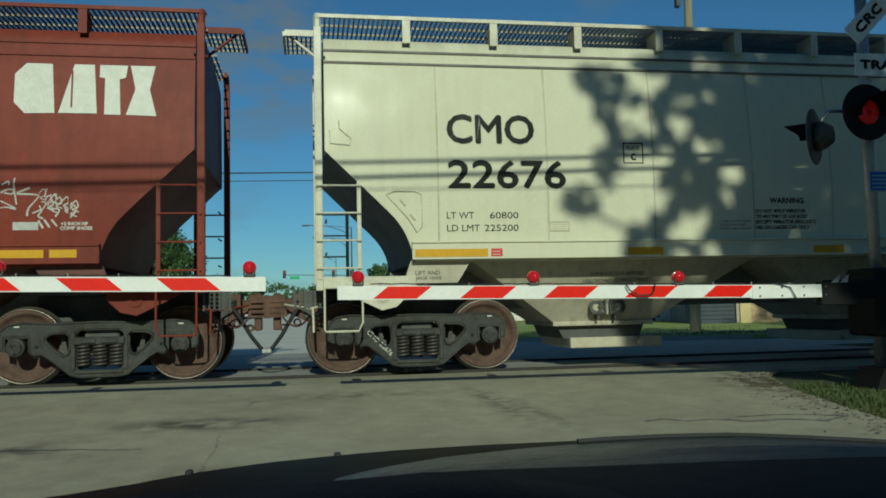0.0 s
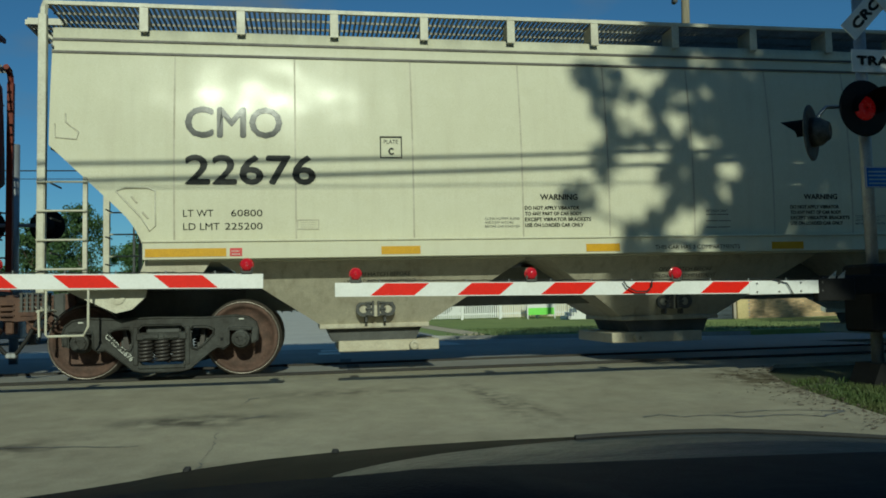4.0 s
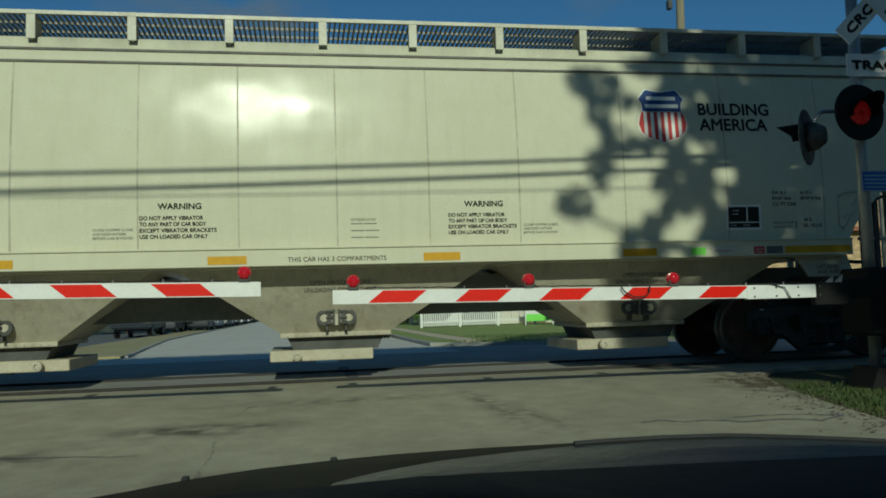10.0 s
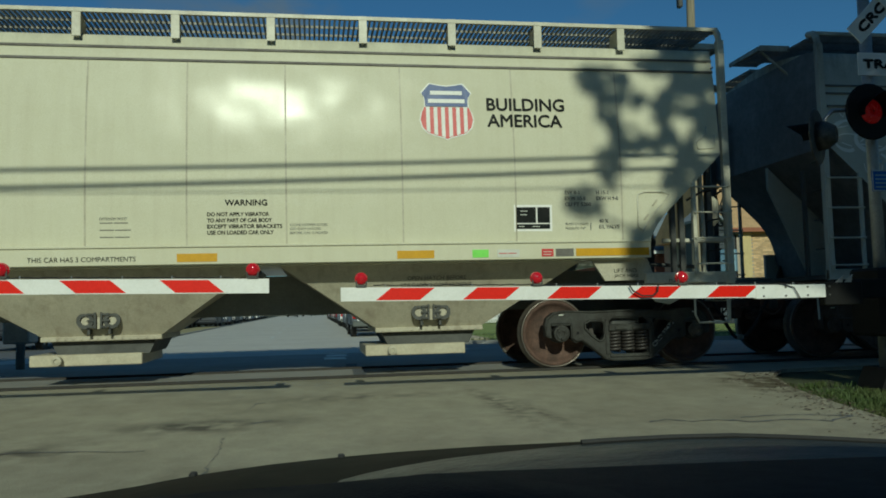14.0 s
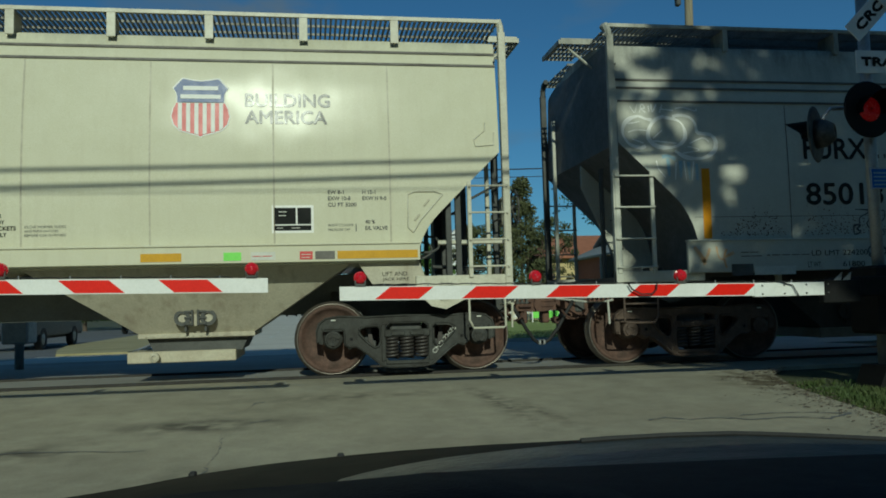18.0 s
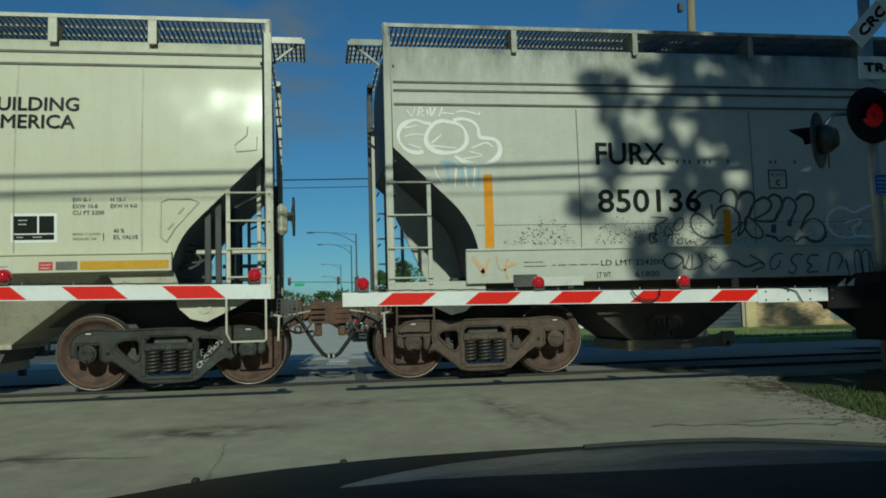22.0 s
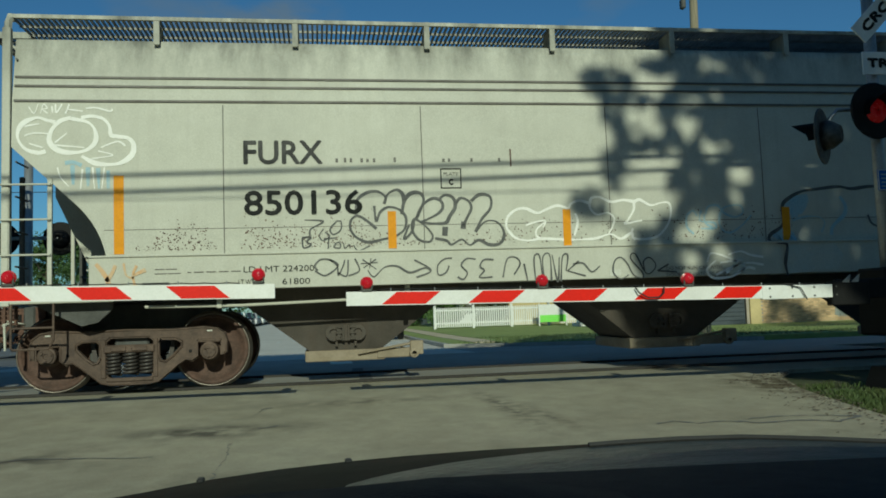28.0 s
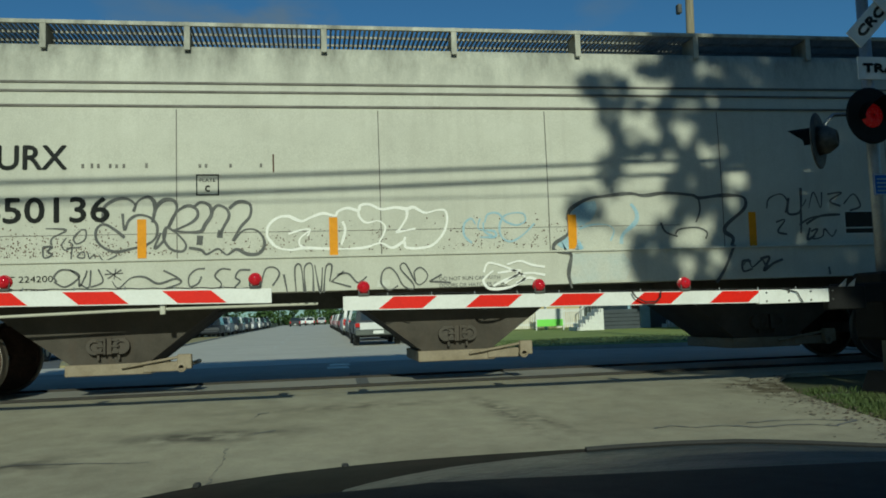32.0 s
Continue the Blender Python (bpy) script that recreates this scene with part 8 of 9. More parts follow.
flat_strip("parking_lot", -60, lambda y: verge_left(y) - 0.02, 22.62, 62, 0.0, "asphalt", "grey asphalt lot beside the road", cat="lot")
tufts("lawn_grass", 16000, lambda r: (lambda y: (max(corner(y) + 0.25, 5.2 if y > 22.9 else 0) + abs(r.gauss(0, 6)), y))(r.uniform(18.5, 27)), 6, "short lawn grass by the kerb", 0.08, keep=None).location.z = 0.12
for k in range(9):
    bm = B(-1.7, -1.58, 26 + 7 * k, 28.4 + 7 * k, lie(30) + 0.004, lie(30) + 0.008)
    solid("lane_mark", bm, "white", "worn white lane dash on the far road", "lane mark", group="lane marks", kind="structure")
for k, (x, y) in enumerate(((0.55, 15.0), (0.62, 16.4), (0.7, 17.8))):
    bm = B(x - 0.35, x + 0.05, y, y + 0.9, -0.2, -0.19)
    for v in bm.verts:
        v.co.z = lie(v.co.y) + (0.006 if v.co.z > -0.195 else -0.002)
    solid("lane_mark", bm, "white", "worn white mark on the crossing street", "lane mark", group="lane marks", kind="structure")

for x0, y0, x1, y1, w in ((0.6, 10.58, 0.64, 11.96, 0.17), (0.55, 12.14, 0.6, 13.1, 0.17)):
    bm = bmesh.new()
    bm.faces.new([bm.verts.new((x, y, lie(y) + 0.0045)) for x, y in ((x0 - w / 2, y0), (x0 + w / 2, y0), (x1 + w / 2, y1), (x1 - w / 2, y1))])
    solid("road_patch", bm, "patch", "dark asphalt patch across the crossing slabs", "patch", kind="structure")


def picket_fence(x0, x1, y, z0):
    f = thing("picket_fence", "white picket fence along the lawn", "fence", pose(0, y, z0))
    h = 1.12
    for z in (0.25, 0.92):
        part("fence_rail", B(x0, x1, -0.02, 0.02, z, z + 0.08, bevel=0.005), "paint_white", f)
    me = finish(prism(bmesh.new(), [(-0.035, 0.08), (0.035, 0.08), (0.035, h - 0.05), (0, h), (-0.035, h - 0.05)], -0.045, -0.02), "picket", "paint_white")
    x = x0 + 0.06
    while x < x1:
        part("picket", me, None, f, m=pose(x, 0, 0))
        x += 0.115
    x = x0
    while x <= x1 + 0.1:
        part("fence_post", B(x - 0.06, x + 0.06, -0.06, 0.06, 0, h + 0.1, bevel=0.01), "paint_white", f)
        x += 2.05
    return f


picket_fence(5.98, 14.2, 42, lie(42) + 0.12)
bd = thing("notice_board", "white and green notice board standing on the lawn", "sign", pose(11.9, 40.5, lie(40) + 0.12))
part("board", B(-0.75, 0.75, -0.02, 0.02, 0.55, 1.1, bevel=0.005), "paint_white", bd)
part("board_band", B(-0.75, 0.75, -0.026, -0.018, 0.2, 0.56, bevel=0.003), "lime", bd, "bright green lower band")
for x in (-0.72, 0.72):
    part("leg", B(x - 0.03, x + 0.03, -0.03, 0.03, 0, 1.15, bevel=0.004), "paint_white", bd)


def house(x0, x1, y0, depth, z0, eave, ridge, wall, roof, label, gable=False, over=0.4, windows=(), hip=0.0):
    h = thing("house", label, "house", pose(0, 0, 0), group="houses along the far street")
    part("wall", B(x0, x1, y0, y0 + depth, z0 - 0.2, eave), wall, h)
    bm = bmesh.new()
    if gable:  # gable faces the street
        xm = (x0 + x1) / 2
        prism(bm, [(x0 - over, eave - 0.12), (x1 + over, eave - 0.12), (x1 + over, eave), (xm, ridge), (x0 - over, eave)], y0 - over, y0 + depth + over)
    else:
        ym = y0 + depth / 2
        a = [bm.verts.new((x + (hip * w if y == ym else 0), y, z)) for x, w in ((x0 - over, 1), (x1 + over, -1)) for y, z in ((y0 - over, eave - 0.1), (y0 - over, eave + 0.04), (ym, ridge), (y0 + depth + over, eave + 0.04), (y0 + depth + over, eave - 0.1))]
        bm.faces.new(a[:5]), bm.faces.new(a[5:][::-1])
        for i in range(5):
            bm.faces.new((a[i], a[(i + 1) % 5], a[5 + (i + 1) % 5], a[5 + i]))
    rf = part("roof", bm, roof, h, "pitched shingle roof")
    part("fascia", B(x0 - over, x1 + over, y0 - over - 0.03, y0 - over - 0.002, eave - 0.12, eave + 0.05), "paint_white" if gable else "shingle_red", h)
    for wx0, wx1, wz0, wz1 in windows:
        fr = part("window", B(wx0 - 0.07, wx1 + 0.07, y0 - 0.04, y0 - 0.002, wz0 - 0.07, wz1 + 0.07, bevel=0.01), "paint_white", h)
        n = max(1, round((wx1 - wx0) / 0.6))
        for k in range(n):
            a = wx0 + (wx1 - wx0) * k / n
            b = wx0 + (wx1 - wx0) * (k + 1) / n
            part("pane", B(a + 0.02, b - 0.02, y0 - 0.05, y0 - 0.035, wz0, wz1), "pane", fr)
    return h


zl = lie(31) + 0.12
bh = house(17.3, 27, 31, 7, zl, 3.72, 6.6, "mortar", "shingle_tan", "low tan brick house with a tan shingle roof", windows=((24.5, 25.8, 0.6, 1.9),))
bw = part("block_window", B(21.22, 22.28, 30.99, 31.03, 0.07, 1.16), "mortar", bh, "window of pale glass blocks")
for i in range(5):
    for k in range(5):
        part("glass_block", B(21.25 + 0.2 * i, 21.44 + 0.2 * i, 30.965, 31.0, 0.1 + 0.205 * k, 0.29 + 0.205 * k, bevel=0.012), "glass_block", bw)
part("corner_pier", B(17.42, 17.9, 30.9, 31.2, zl - 0.1, 3.6, bevel=0.01), "stucco_yellow", bh, "cream corner pier")
vs, fs = [], []
rbk = random.Random(2)
for r_ in range(50):
    z = zl + 0.02 + 0.075 * r_
    for k in range(41):
        x = 17.92 + 0.215 * (k + 0.5 * (r_ % 2))
        if x > 26.7 or (21.15 < x < 22.2 and 0.02 < z < 1.15) or (24.35 < x < 25.8 and 0.5 < z < 1.95):
            continue
        o = len(vs)
        d = rbk.uniform(0.008, 0.016)
        vs.extend([(xx, yy, zz) for xx in (x, x + 0.203) for yy in (31 - d, 31.02) for zz in (z, z + 0.064)])
        fs.extend([tuple(o + i for i in q) for q in ((0, 1, 3, 2), (4, 6, 7, 5), (0, 4, 5, 1), (2, 3, 7, 6), (0, 2, 6, 4), (1, 5, 7, 3))])
me = bpy.data.meshes.new("brickwork")
me.from_pydata(vs, [], fs)
me.materials.append(M["brick"])
tagged(part("brickwork", me, None, bh, "tan brick courses"), kind="stuff")
# narrow grey-sided garage against it
ga = thing("garage", "narrow dark grey sided garage with a ribbed blue awning", "garage", group="houses along the far street")
part("wall", prism(bmesh.new(), [(15.4, zl - 0.2), (17.2, zl - 0.2), (17.2, 3.5), (16.0, 4.55), (15.4, 4.06)], 30.95, 31.7), "siding", ga)
for k in range(26):
    z = zl + 0.17 * k
    b_ = min(17.18, 16.0 + (4.55 - z) / 0.86 - 0.1)
    if b_ > 15.6 and z < 4.0:
        part("siding_board", B(15.42, b_, 30.915, 30.95, z, z + 0.15, bevel=0.005), "siding", ga)
part("roof", prism(bmesh.new(), [(16.0, 4.72), (16.0, 4.6), (17.26, 3.52), (17.26, 3.64)][::-1], 30.7, 31.9), "shingle_blue", ga, "slate roof slope")
part("roof", prism(bmesh.new(), [(15.99, 4.72), (15.99, 4.6), (15.25, 3.98), (15.25, 4.1)], 30.7, 31.9), "shingle_blue", ga, "slate roof slope")
aw = part("awning", B(15.86, 17.2, 30.82, 30.905, 2.0, 2.9, bevel=0.01), "blue_door", ga, "dark blue ribbed awning")
for k in range(7):
    part("awning_rib", B(15.9 + 0.185 * k, 16.0 + 0.185 * k, 30.79, 30.825, 2.0, 2.9, bevel=0.01), "blue_door" if k % 2 else "pale_blue", aw)
# gabled house with a porch
hz = lie(38) + 0.12
ph = thing("house", "red brick house with slate grey roofs and a gable", "house", group="houses along the far street")
part("wall", B(15.55, 20.0, 38.5, 46.5, hz - 0.2, 3.3), "brick_red", ph)
for k in range(14):
    part("side_board", B(15.515, 15.547, 38.52, 46.48, hz + 0.15 * k, hz + 0.15 * k + 0.14, bevel=0.004), "pale_siding", ph)
# lower roof that runs round the front and the side
bm = bmesh.new()
low = [(15.2, 38.15), (20.3, 38.15), (20.3, 39.6), (17.0, 39.6), (17.0, 46.6), (15.2, 46.6)]
top = [bm.verts.new((x, y, 3.36 if x == 15.2 or y == 38.15 else 4.1)) for x, y in low]
under = [bm.verts.new((x, y, 3.26)) for x, y in low]
bm.faces.new((top[0], top[1], top[2], top[3])), bm.faces.new((top[0], top[3], top[4], top[5])), bm.faces.new(under[::-1])
for k in range(6):
    bm.faces.new((under[k], under[(k + 1) % 6], top[(k + 1) % 6], top[k]))
part("porch_roof", bm, "shingle_blue", ph, "low slate grey hipped roof")
bm = bmesh.new()
ends = [[bm.verts.new((x, y, z)) for y, z in ((39.5, 3.2), (46.5, 3.2), (46.5, 4.1), (43.0, 5.6), (39.5, 4.1))] for x in (17.02, 20.0)]
bm.faces.new(ends[0]), bm.faces.new(ends[1][::-1])
for k in range(5):
    bm.faces.new((ends[0][k], ends[1][k], ends[1][(k + 1) % 5], ends[0][(k + 1) % 5]))
# the gable's shaded look is put into its siding colour
part("gable_wall", bm, "siding", ph, "gable with its shade in the dark siding colour")
for y0, y1 in ((39.3, 43.0), (46.7, 43.0)):
    bm = bmesh.new()
    q = [bm.verts.new((x, y, z)) for x, y, z in ((16.8, y0, 4.03), (20.3, y0, 4.03), (20.3, y1, 5.63), (16.8, y1, 5.63), (16.8, y0, 4.13), (20.3, y0, 4.13), (20.3, y1, 5.74), (16.8, y1, 5.74))]
    for f4 in ((0, 1, 2, 3), (7, 6, 5, 4), (0, 4, 5, 1), (1, 5, 6, 2), (2, 6, 7, 3), (3, 7, 4, 0)):
        bm.faces.new([q[i] for i in f4])
    bmesh.ops.recalc_face_normals(bm, faces=list(bm.faces))
    part("roof", bm, "shingle_blue", ph, "slate grey roof slope")
part("eave_trim", B(15.2, 20.3, 38.11, 38.145, 3.22, 3.38, bevel=0.004), "paint_white", ph)
for k in range(5):
    part("siding_board", B(13.62, 19.6, 37.86, 37.9, hz + 0.19 * k, hz + 0.19 * k + 0.17, bevel=0.004), "siding", ph)
part("porch_deck", B(13.6, 19.6, 37.9, 38.5, hz, hz + 0.95), "siding", ph, "dark boarded porch deck")
part("porch_panel", B(15.7, 16.2, 37.8, 37.85, hz, hz + 1.5, bevel=0.01), "pale_blue", ph, "pale blue panel beside the steps")
part("door", B(15.62, 16.3, 38.42, 38.47, 1.16, 2.2, bevel=0.01), "pale_blue", ph, "pale blue front door")
for x in (15.3, 18.3):
    part("porch_post", B(x - 0.07, x + 0.07, 38.2, 38.34, hz, 3.2, bevel=0.01), "pale_blue", ph)


def steps(x0, x1, y, z0, n, label):
    """White front steps that rise along a wall."""
    s = thing("front_steps", label, "steps", group="white front steps")
    w = (x1 - x0) / n
    for k in range(n):
        part("step", B(x0 + w * k, x1, y, y + 1.1, z0 + 0.17 * k, z0 + 0.17 * (k + 1), bevel=0.01), "paint_white", s)
    bm = bmesh.new()
    for k in range(9):
        xx = x0 + (x1 - x0) * k / 9
        top = z0 + 0.17 * n * k / 9 + 0.75
        cyl(bm, (xx, y - 0.02, top - 0.8), (xx, y - 0.02, top), 0.018, 5)
    rod(bm, [(x0, y - 0.02, z0 + 0.75), (x1, y - 0.02, z0 + 0.17 * n + 0.75)], 0.025)
    part("handrail", bm, "galv", s, "thin metal handrail")
    return s


steps(12.2, 13.6, 37.2, lie(37) + 0.12, 6, "white painted front steps with a thin rail")
steps(16.8, 18.2, 37.2, lie(37) + 0.12, 6, "white painted front steps with a thin rail")
house(17.3, 25.2, 57, 7, lie(57) + 0.12, 4.15, 6.0, "stucco_yellow", "shingle_red", "yellow stuccoed house with a red-brown roof", over=0.7, hip=1.3, windows=((19.4, 20.3, 1.6, 3.0), (22, 23, 1.6, 3.0)))
house(12.1, 13.65, 70, 5, lie(70), 6.9, 7.75, "paint_white", "paint_white", "plain white gabled building above the trees", gable=True, over=0.15)
fb = thing("board_fence", "tan board fence behind the lawn", "fence", pose(0, 46, lie(46) + 0.12))
for k in range(26):
    part("fence_board", B(10.9 + 0.16 * k, 11.05 + 0.16 * k, -0.02, 0.02, 0, 1.9 + 0.02 * (k % 3), bevel=0.004), "stucco_yellow", fb)

# street furniture along the long road


def davit(x, y, h, reach, label):
    p = thing("street_lamp", label, "street lamp", pose(x, y, lie(y)), group="street lamps")
    bm = bmesh.new()
    cyl(bm, (0, 0, 0), (0, 0, h), 0.1, 10, 0.06)
    part("pole", bm, "under", p)
    bm = bmesh.new()
    tube(bm, [(0, 0, h - 0.9), (-reach * 0.25, 0, h - 0.25), (-reach * 0.55, 0, h + 0.12), (-reach * 0.85, 0, h + 0.2), (-reach, 0, h + 0.18)], 0.035, 6)
    tube(bm, [(0, 0, h - 0.05), (-reach * 0.3, 0, h + 0.08), (-reach * 0.55, 0, h + 0.14)], 0.025, 6)
    part("bracket_arm", bm, "under", p, smooth=True)
    part("lamp_head", B(-reach - 0.55, -reach + 0.1, -0.12, 0.12, h + 0.1, h + 0.24, bevel=0.04), "under", p)
    return p


davit(3.95, 76, 8.6, 4.0, "tall dark street lamp with a long curved arm")
davit(4.4, 96, 9.2, 3.4, "tall dark street lamp with a long curved arm")
davit(4.9, 150, 10.2, 3.0, "tall dark street lamp with a long curved arm")
davit(5.3, 185, 9.6, 3.0, "tall dark street lamp with a long curved arm")
davit(-10.4, 52, 7.6, -3.2, "tall dark street lamp with a long curved arm")
ts = thing("traffic_signal", "traffic signals on a long mast arm over the road", "traffic signal", pose(5.6, 112, lie(112)))
bm = bmesh.new()
cyl(bm, (0, 0, 0), (0, 0, 6.2), 0.14, 10, 0.1)
part("pole", bm, "under", ts)
bm = bmesh.new()
tube(bm, [(0, 0, 5.5), (-4, 0, 5.62), (-9.0, 0, 5.7)], 0.06, 6)
part("mast_arm", bm, "under", ts)
for x in (-8.9, -2.3, 0.3):
    hd = part("signal_head", B(x - 0.2, x + 0.2, -0.2, 0.0, 5.25, 6.3, bevel=0.03), "black", ts)
    for k, mm in enumerate(("under", "under", "tail")):
        bm = bmesh.new()
        lathe(bm, [(0.02, -0.23), (0.12, -0.22), (0.13, -0.2)], 12, at=(x, 0, 5.45 + 0.32 * k))
        part("signal_lens", bm, mm, hd)
part("street_sign", B(-8.2, -6.9, -0.03, 0.0, 5.1, 5.5, bevel=0.01), "green_sign", ts, "green street name board")

# ---------------------------------------------------------------- vehicles


def vehicle(x, y, turn, paint, label, L=4.6, W=1.8, H=1.45, tall=False, cat="car", pickup=False, z=None, high=0.3, waist=0, top_paint=""):
    """A parked vehicle, its tail towards -y before it is turned."""
    v = thing("parked_car" if cat == "car" else "parked_truck", label, cat, pose(x, y, lie(y) if z is None else z, 0, 0, turn), group="parked vehicles")
    h0 = high
    belt = waist or H * (0.56 if tall else 0.62)
    hw = W / 2
    prof = [(0.02, h0), (0.0, h0 + 0.25), (0.03, belt), (L * 0.7, belt), (L * 0.98, belt - 0.12), (L, h0 + 0.2), (L - 0.03, h0)]
    bm = bmesh.new()
    a = [bm.verts.new((-hw, p, q)) for p, q in prof]
    b = [bm.verts.new((hw, p, q)) for p, q in prof]
    bm.faces.new(a), bm.faces.new(b[::-1])
    for i in range(len(prof)):
        bm.faces.new((a[i], b[i], b[(i + 1) % len(prof)], a[(i + 1) % len(prof)]))
    bmesh.ops.bevel(bm, geom=list(bm.edges), offset=0.06, segments=2, affect="EDGES")
    part("body", bm, paint, v)
    c0, c1, r0, r1 = (0.05, L * 0.72, 0.22, L * 0.56) if tall else (L * 0.1, L * 0.74, L * 0.22, L * 0.55)
    if waist:
        r0 = 0.36
    if pickup:
        c0, c1, r0, r1 = L * 0.36, L * 0.74, L * 0.4, L * 0.62
    bm = bmesh.new()
    lo = [bm.verts.new(p) for p in ((-hw + 0.04, c0, belt - 0.03), (hw - 0.04, c0, belt - 0.03), (hw - 0.04, c1, belt - 0.03), (-hw + 0.04, c1, belt - 0.03))]
    hi = [bm.verts.new(p) for p in ((-hw + 0.2, r0, H), (hw - 0.2, r0, H), (hw - 0.2, r1, H), (-hw + 0.2, r1, H))]
    bm.faces.new(hi)
    for i in range(4):
        bm.faces.new((lo[i], lo[(i + 1) % 4], hi[(i + 1) % 4], hi[i]))
    bm.faces.new(lo)
    bmesh.ops.bevel(bm, geom=list(bm.edges), offset=0.05, segments=2, affect="EDGES")
    part("cabin", bm, top_paint or paint, v)
    # glass on four sides, set just proud of the cabin
    for i, nm in enumerate(("rear_window", "side_window", "windscreen", "side_window")):
        p = [Vector(q) for q in ((-hw + 0.04, c0, belt - 0.03), (hw - 0.04, c0, belt - 0.03), (hw - 0.04, c1, belt - 0.03), (-hw + 0.04, c1, belt - 0.03))]
        t = [Vector(q) for q in ((-hw + 0.2, r0, H), (hw - 0.2, r0, H), (hw - 0.2, r1, H), (-hw + 0.2, r1, H))]
        q = [p[i], p[(i + 1) % 4], t[(i + 1) % 4], t[i]]
        cen = sum(q, Vector()) / 4
        nrm = (q[1] - q[0]).cross(q[3] - q[0]).normalized()
        bm = bmesh.new()
        face = [bm.verts.new(cen + (k - cen) * 0.78 + nrm * 0.012) for k in q]
        bm.faces.new(face)
        g = bmesh.ops.extrude_face_region(bm, geom=list(bm.faces))
        bmesh.ops.translate(bm, verts=[e for e in g["geom"] if isinstance(e, bmesh.types.BMVert)], vec=-nrm * 0.02)
        part(nm, bm, "pane", v, "dark car window")
    if waist:
        part("tailgate", B(-hw + 0.2, hw - 0.2, -0.025, 0.05, h0 + 0.2, belt - 0.03, bevel=0.012), "car_white", v, "white tailgate")
    part("rear_bumper", B(-hw + 0.02, hw - 0.02, -0.1, 0.08, h0 - 0.02, h0 + 0.2, bevel=0.03), "car_grey" if tall else "rubber", v)
    part("number_plate", B(-0.2, 0.2, -0.115, -0.1, h0 + 0.04, h0 + 0.16), "paint_white", v)
    for s in (-1, 1):
        part("tail_light", B(s * (hw - 0.12) - 0.09, s * (hw - 0.12) + 0.09, -0.03, 0.06, belt - (0.2 if waist else 0.42), belt - 0.04, bevel=0.015), "tail", v)
        for yy in (L * 0.17, L * 0.8):
            bm = bmesh.new()
            rr = 0.37 if tall or pickup else 0.32
            lathe(bm, [(rr * 0.6, -0.11), (rr * 0.95, -0.11), (rr, -0.07), (rr, 0.07), (rr * 0.95, 0.11), (rr * 0.6, 0.11)], 22, axis="x", at=(s * (hw - 0.1), yy, rr))
            wh = part("wheel", bm, "rubber", v)
            bm = bmesh.new()
            lathe(bm, [(0.03, -0.115), (rr * 0.3, -0.1), (rr * 0.58, -0.09), (rr * 0.6, 0.09), (0.03, 0.115)], 14, axis="x", at=(s * (hw - 0.1), yy, rr))
            part("rim", bm, "galv", wh)
    part("underbody", B(-hw + 0.25, hw - 0.25, 0.3, L - 0.3, h0 - 0.1, h0 + 0.1), "rubber", v)
    return v


vehicle(2.4, 31.6, 0, "car_slate", "dark slate utility vehicle with a white tailgate, parked at the kerb", 4.9, 1.82, 1.72, True, high=0.42, waist=0.92, top_paint="car_dark")
vehicle(2.6, 38.5, 0, "car_slate", "dark slate hatchback parked at the kerb", 4.5, 1.8, 1.6, True)
vehicle(2.7, 45.0, 0, "car_silver", "silver van parked at the kerb", 4.7, 1.85, 1.8, True)
vehicle(2.65, 51.5, 0, "car_white", "white van parked at the kerb", 5.0, 1.9, 1.9, True)
for k, pnt in enumerate(("car_silver", "car_dark", "car_white", "car_silver", "car_dark", "car_white", "car_red")):
    vehicle(2.7, 58 + 7 * k, 0, pnt, "far parked car at the kerb", 4.5, 1.8, 1.5)
vehicle(-9.7, 33, 180, "car_dark", "dark pickup truck standing in the lot", 5.6, 2.0, 1.9, True, "truck", True, high=0.45)
vehicle(-9.4, 52.2, 180, "car_dark", "dark pickup truck standing in the lot", 5.6, 2.0, 1.9, True, "truck", True, high=0.5)
vehicle(-9.3, 60, 180, "car_dark", "dark car standing in the lot", 4.6, 1.85, 1.6, True)
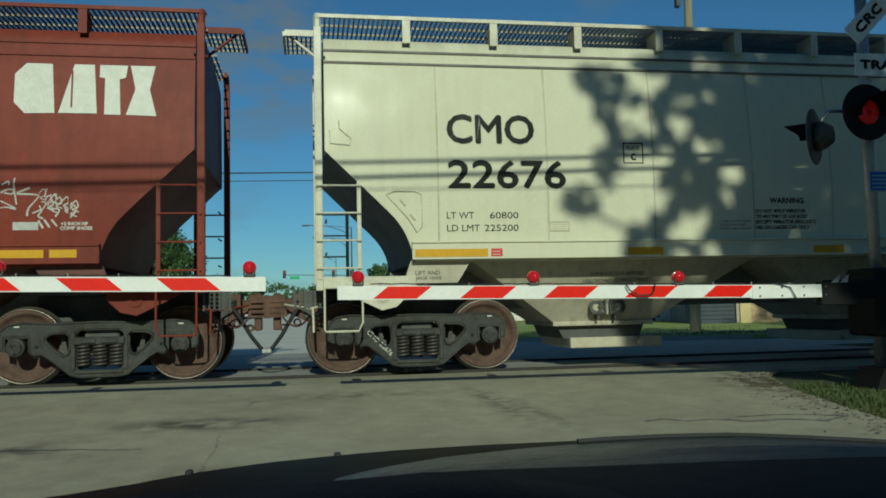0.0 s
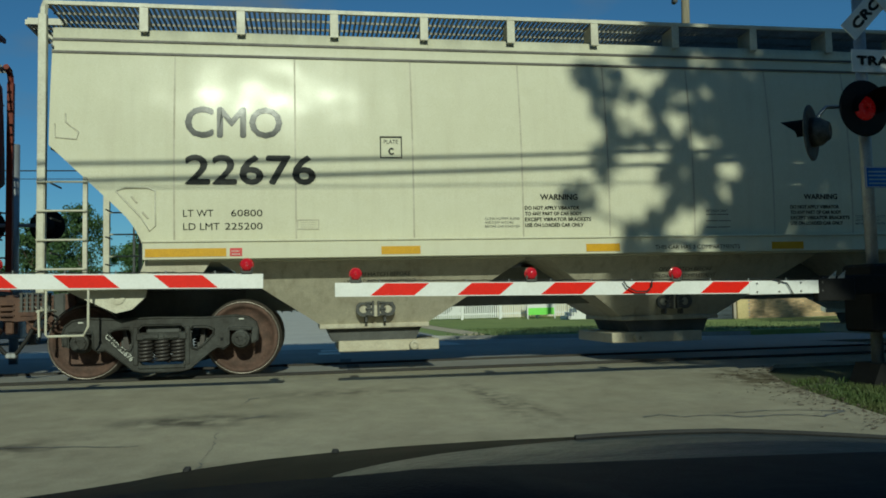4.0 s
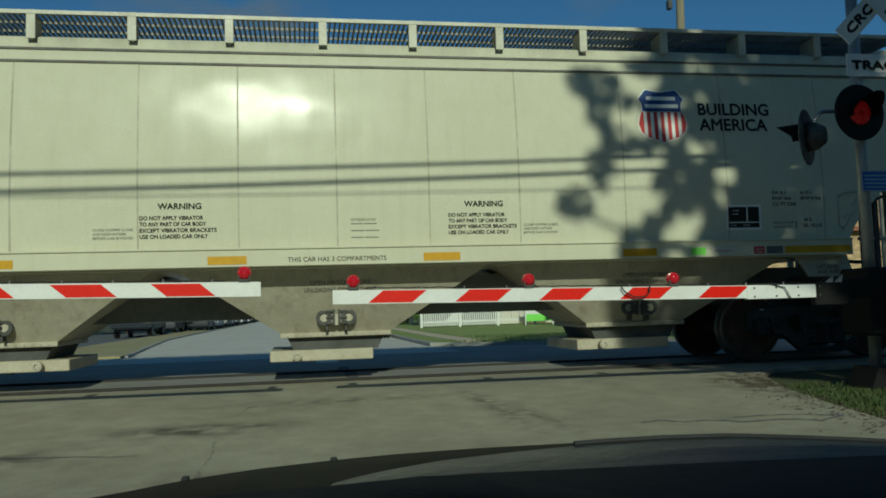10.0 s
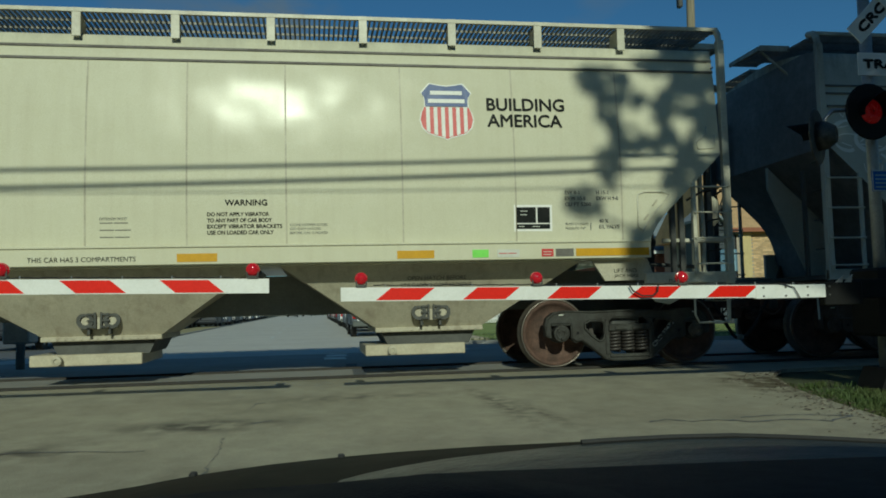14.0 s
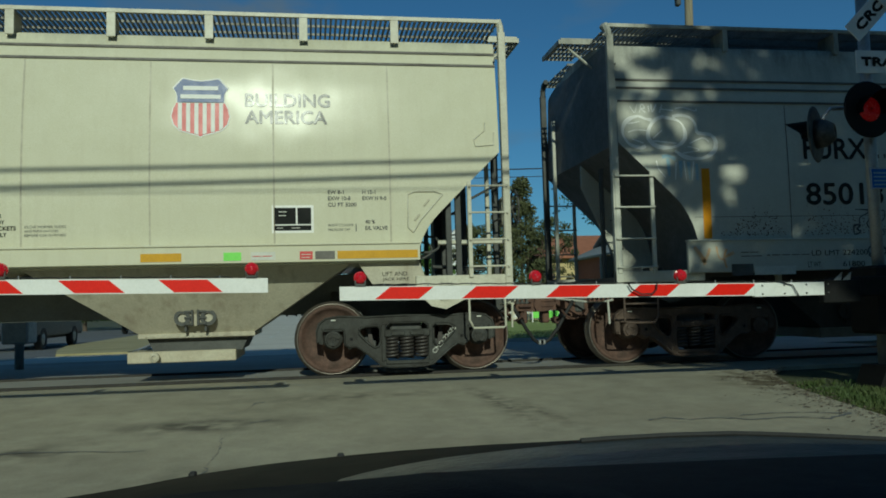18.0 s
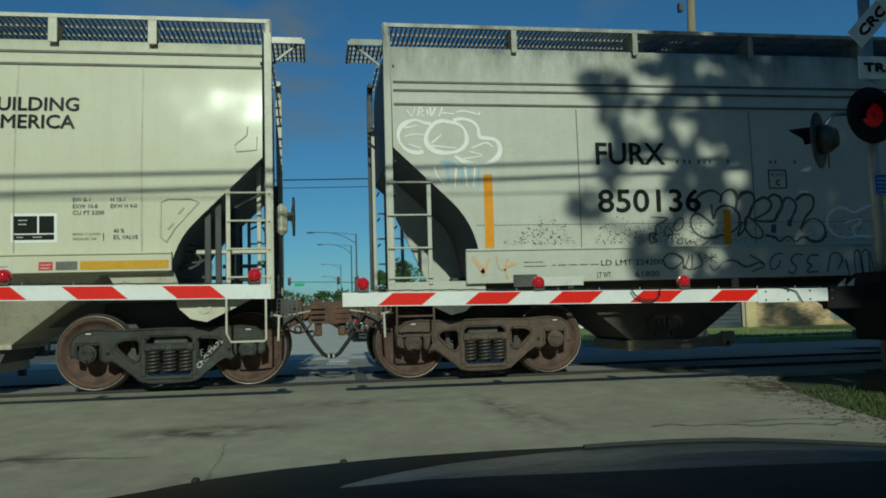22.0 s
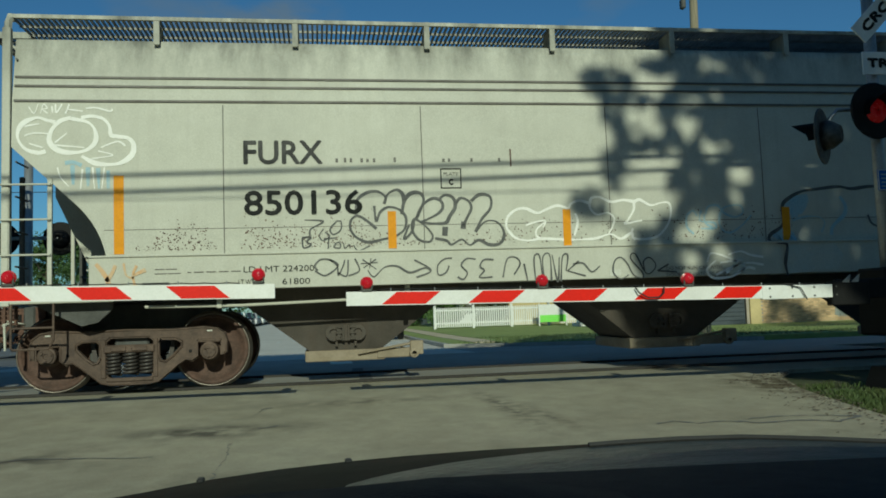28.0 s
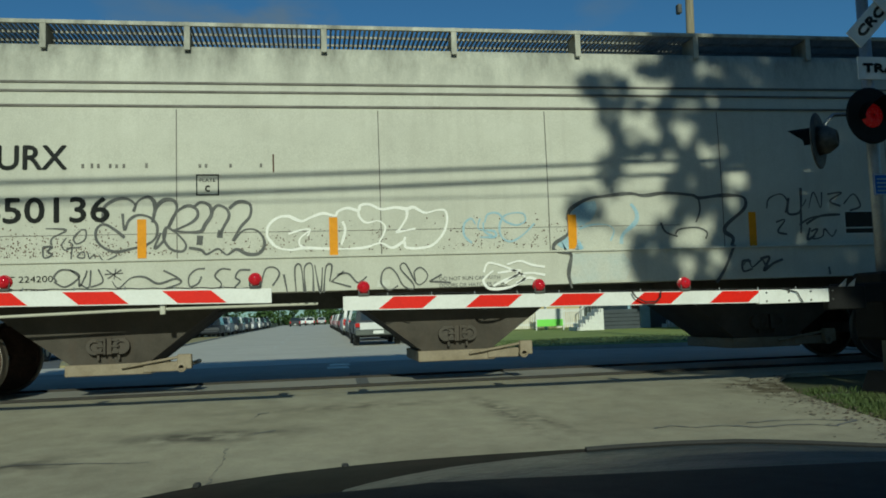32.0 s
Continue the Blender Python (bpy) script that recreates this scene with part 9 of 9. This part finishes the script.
for k, pnt in enumerate(("car_dark", "car_silver", "car_dark", "car_white", "car_dark", "car_silver", "car_dark", "car_white", "car_dark", "car_silver", "car_dark")):
    vehicle(-7.9 + 0.12 * (k % 3), 66 + 6.2 * k, 180, pnt, "far parked car in a row along the road", 4.5, 1.8, 1.55, k % 3 == 0)
for k, (x, y, pnt) in enumerate(((-1.0, 150, "car_white"), (1.2, 165, "car_silver"), (-3.4, 140, "car_dark"), (-2.6, 160, "car_white"), (0.5, 185, "car_red"))):
    vehicle(x, y, 0, pnt, "far car standing on the long road", 4.5, 1.8, 1.5)


# ---------------------------------------------------------------- what moves
# seconds and the train's way along the rails
RUN = [(0, -0.0), (0.5, -0.382), (1, -0.765), (1.5, -1.145), (2, -1.528), (2.5, -1.912), (3, -2.299), (3.5, -2.686), (4, -3.073), (4.5, -3.459), (5, -3.846),
       (5.5, -4.233), (6, -4.621), (6.5, -5.007), (7, -5.395), (7.5, -5.781), (8, -6.144), (8.5, -6.501), (9, -6.865), (9.5, -7.239), (10, -7.613), (10.5,
       -7.984), (11, -8.356), (11.5, -8.729), (12, -9.102), (12.5, -9.474), (13, -9.842), (13.5, -10.209), (14, -10.572), (14.5, -10.941), (15, -11.305),
       (15.5, -11.668), (16, -12.032), (16.5, -12.395), (17, -12.767), (17.5, -13.136), (18, -13.498), (18.5, -13.858), (19, -14.217), (19.5, -14.579), (20,
       -14.947), (20.5, -15.312), (21, -15.673), (21.5, -16.04), (22, -16.412), (22.5, -16.784), (23, -17.156), (23.5, -17.521), (24, -17.888), (24.5,
       -18.255), (25, -18.619), (25.5, -18.983), (26, -19.346), (26.5, -19.708), (27, -20.071), (27.5, -20.434), (28, -20.799), (28.5, -21.162), (29,
       -21.519), (29.5, -21.874), (30, -22.233), (30.5, -22.587), (31, -22.947), (31.5, -23.3), (32, -23.654)]


def motions():
    for car, x0 in ((cream_car, CREAM_X), (grey_car, GREY_X), (red_car, RED_X)):
        walk(car, [(t, pose(x0 + s, RAIL_Y, 0)) for t, s in RUN])
    for ax, x in WHEELSETS:
        walk(ax, [(t, pose(x, 0, 0.457, 0, math.degrees(s / 0.457), 0)) for t, s in RUN])


motions()
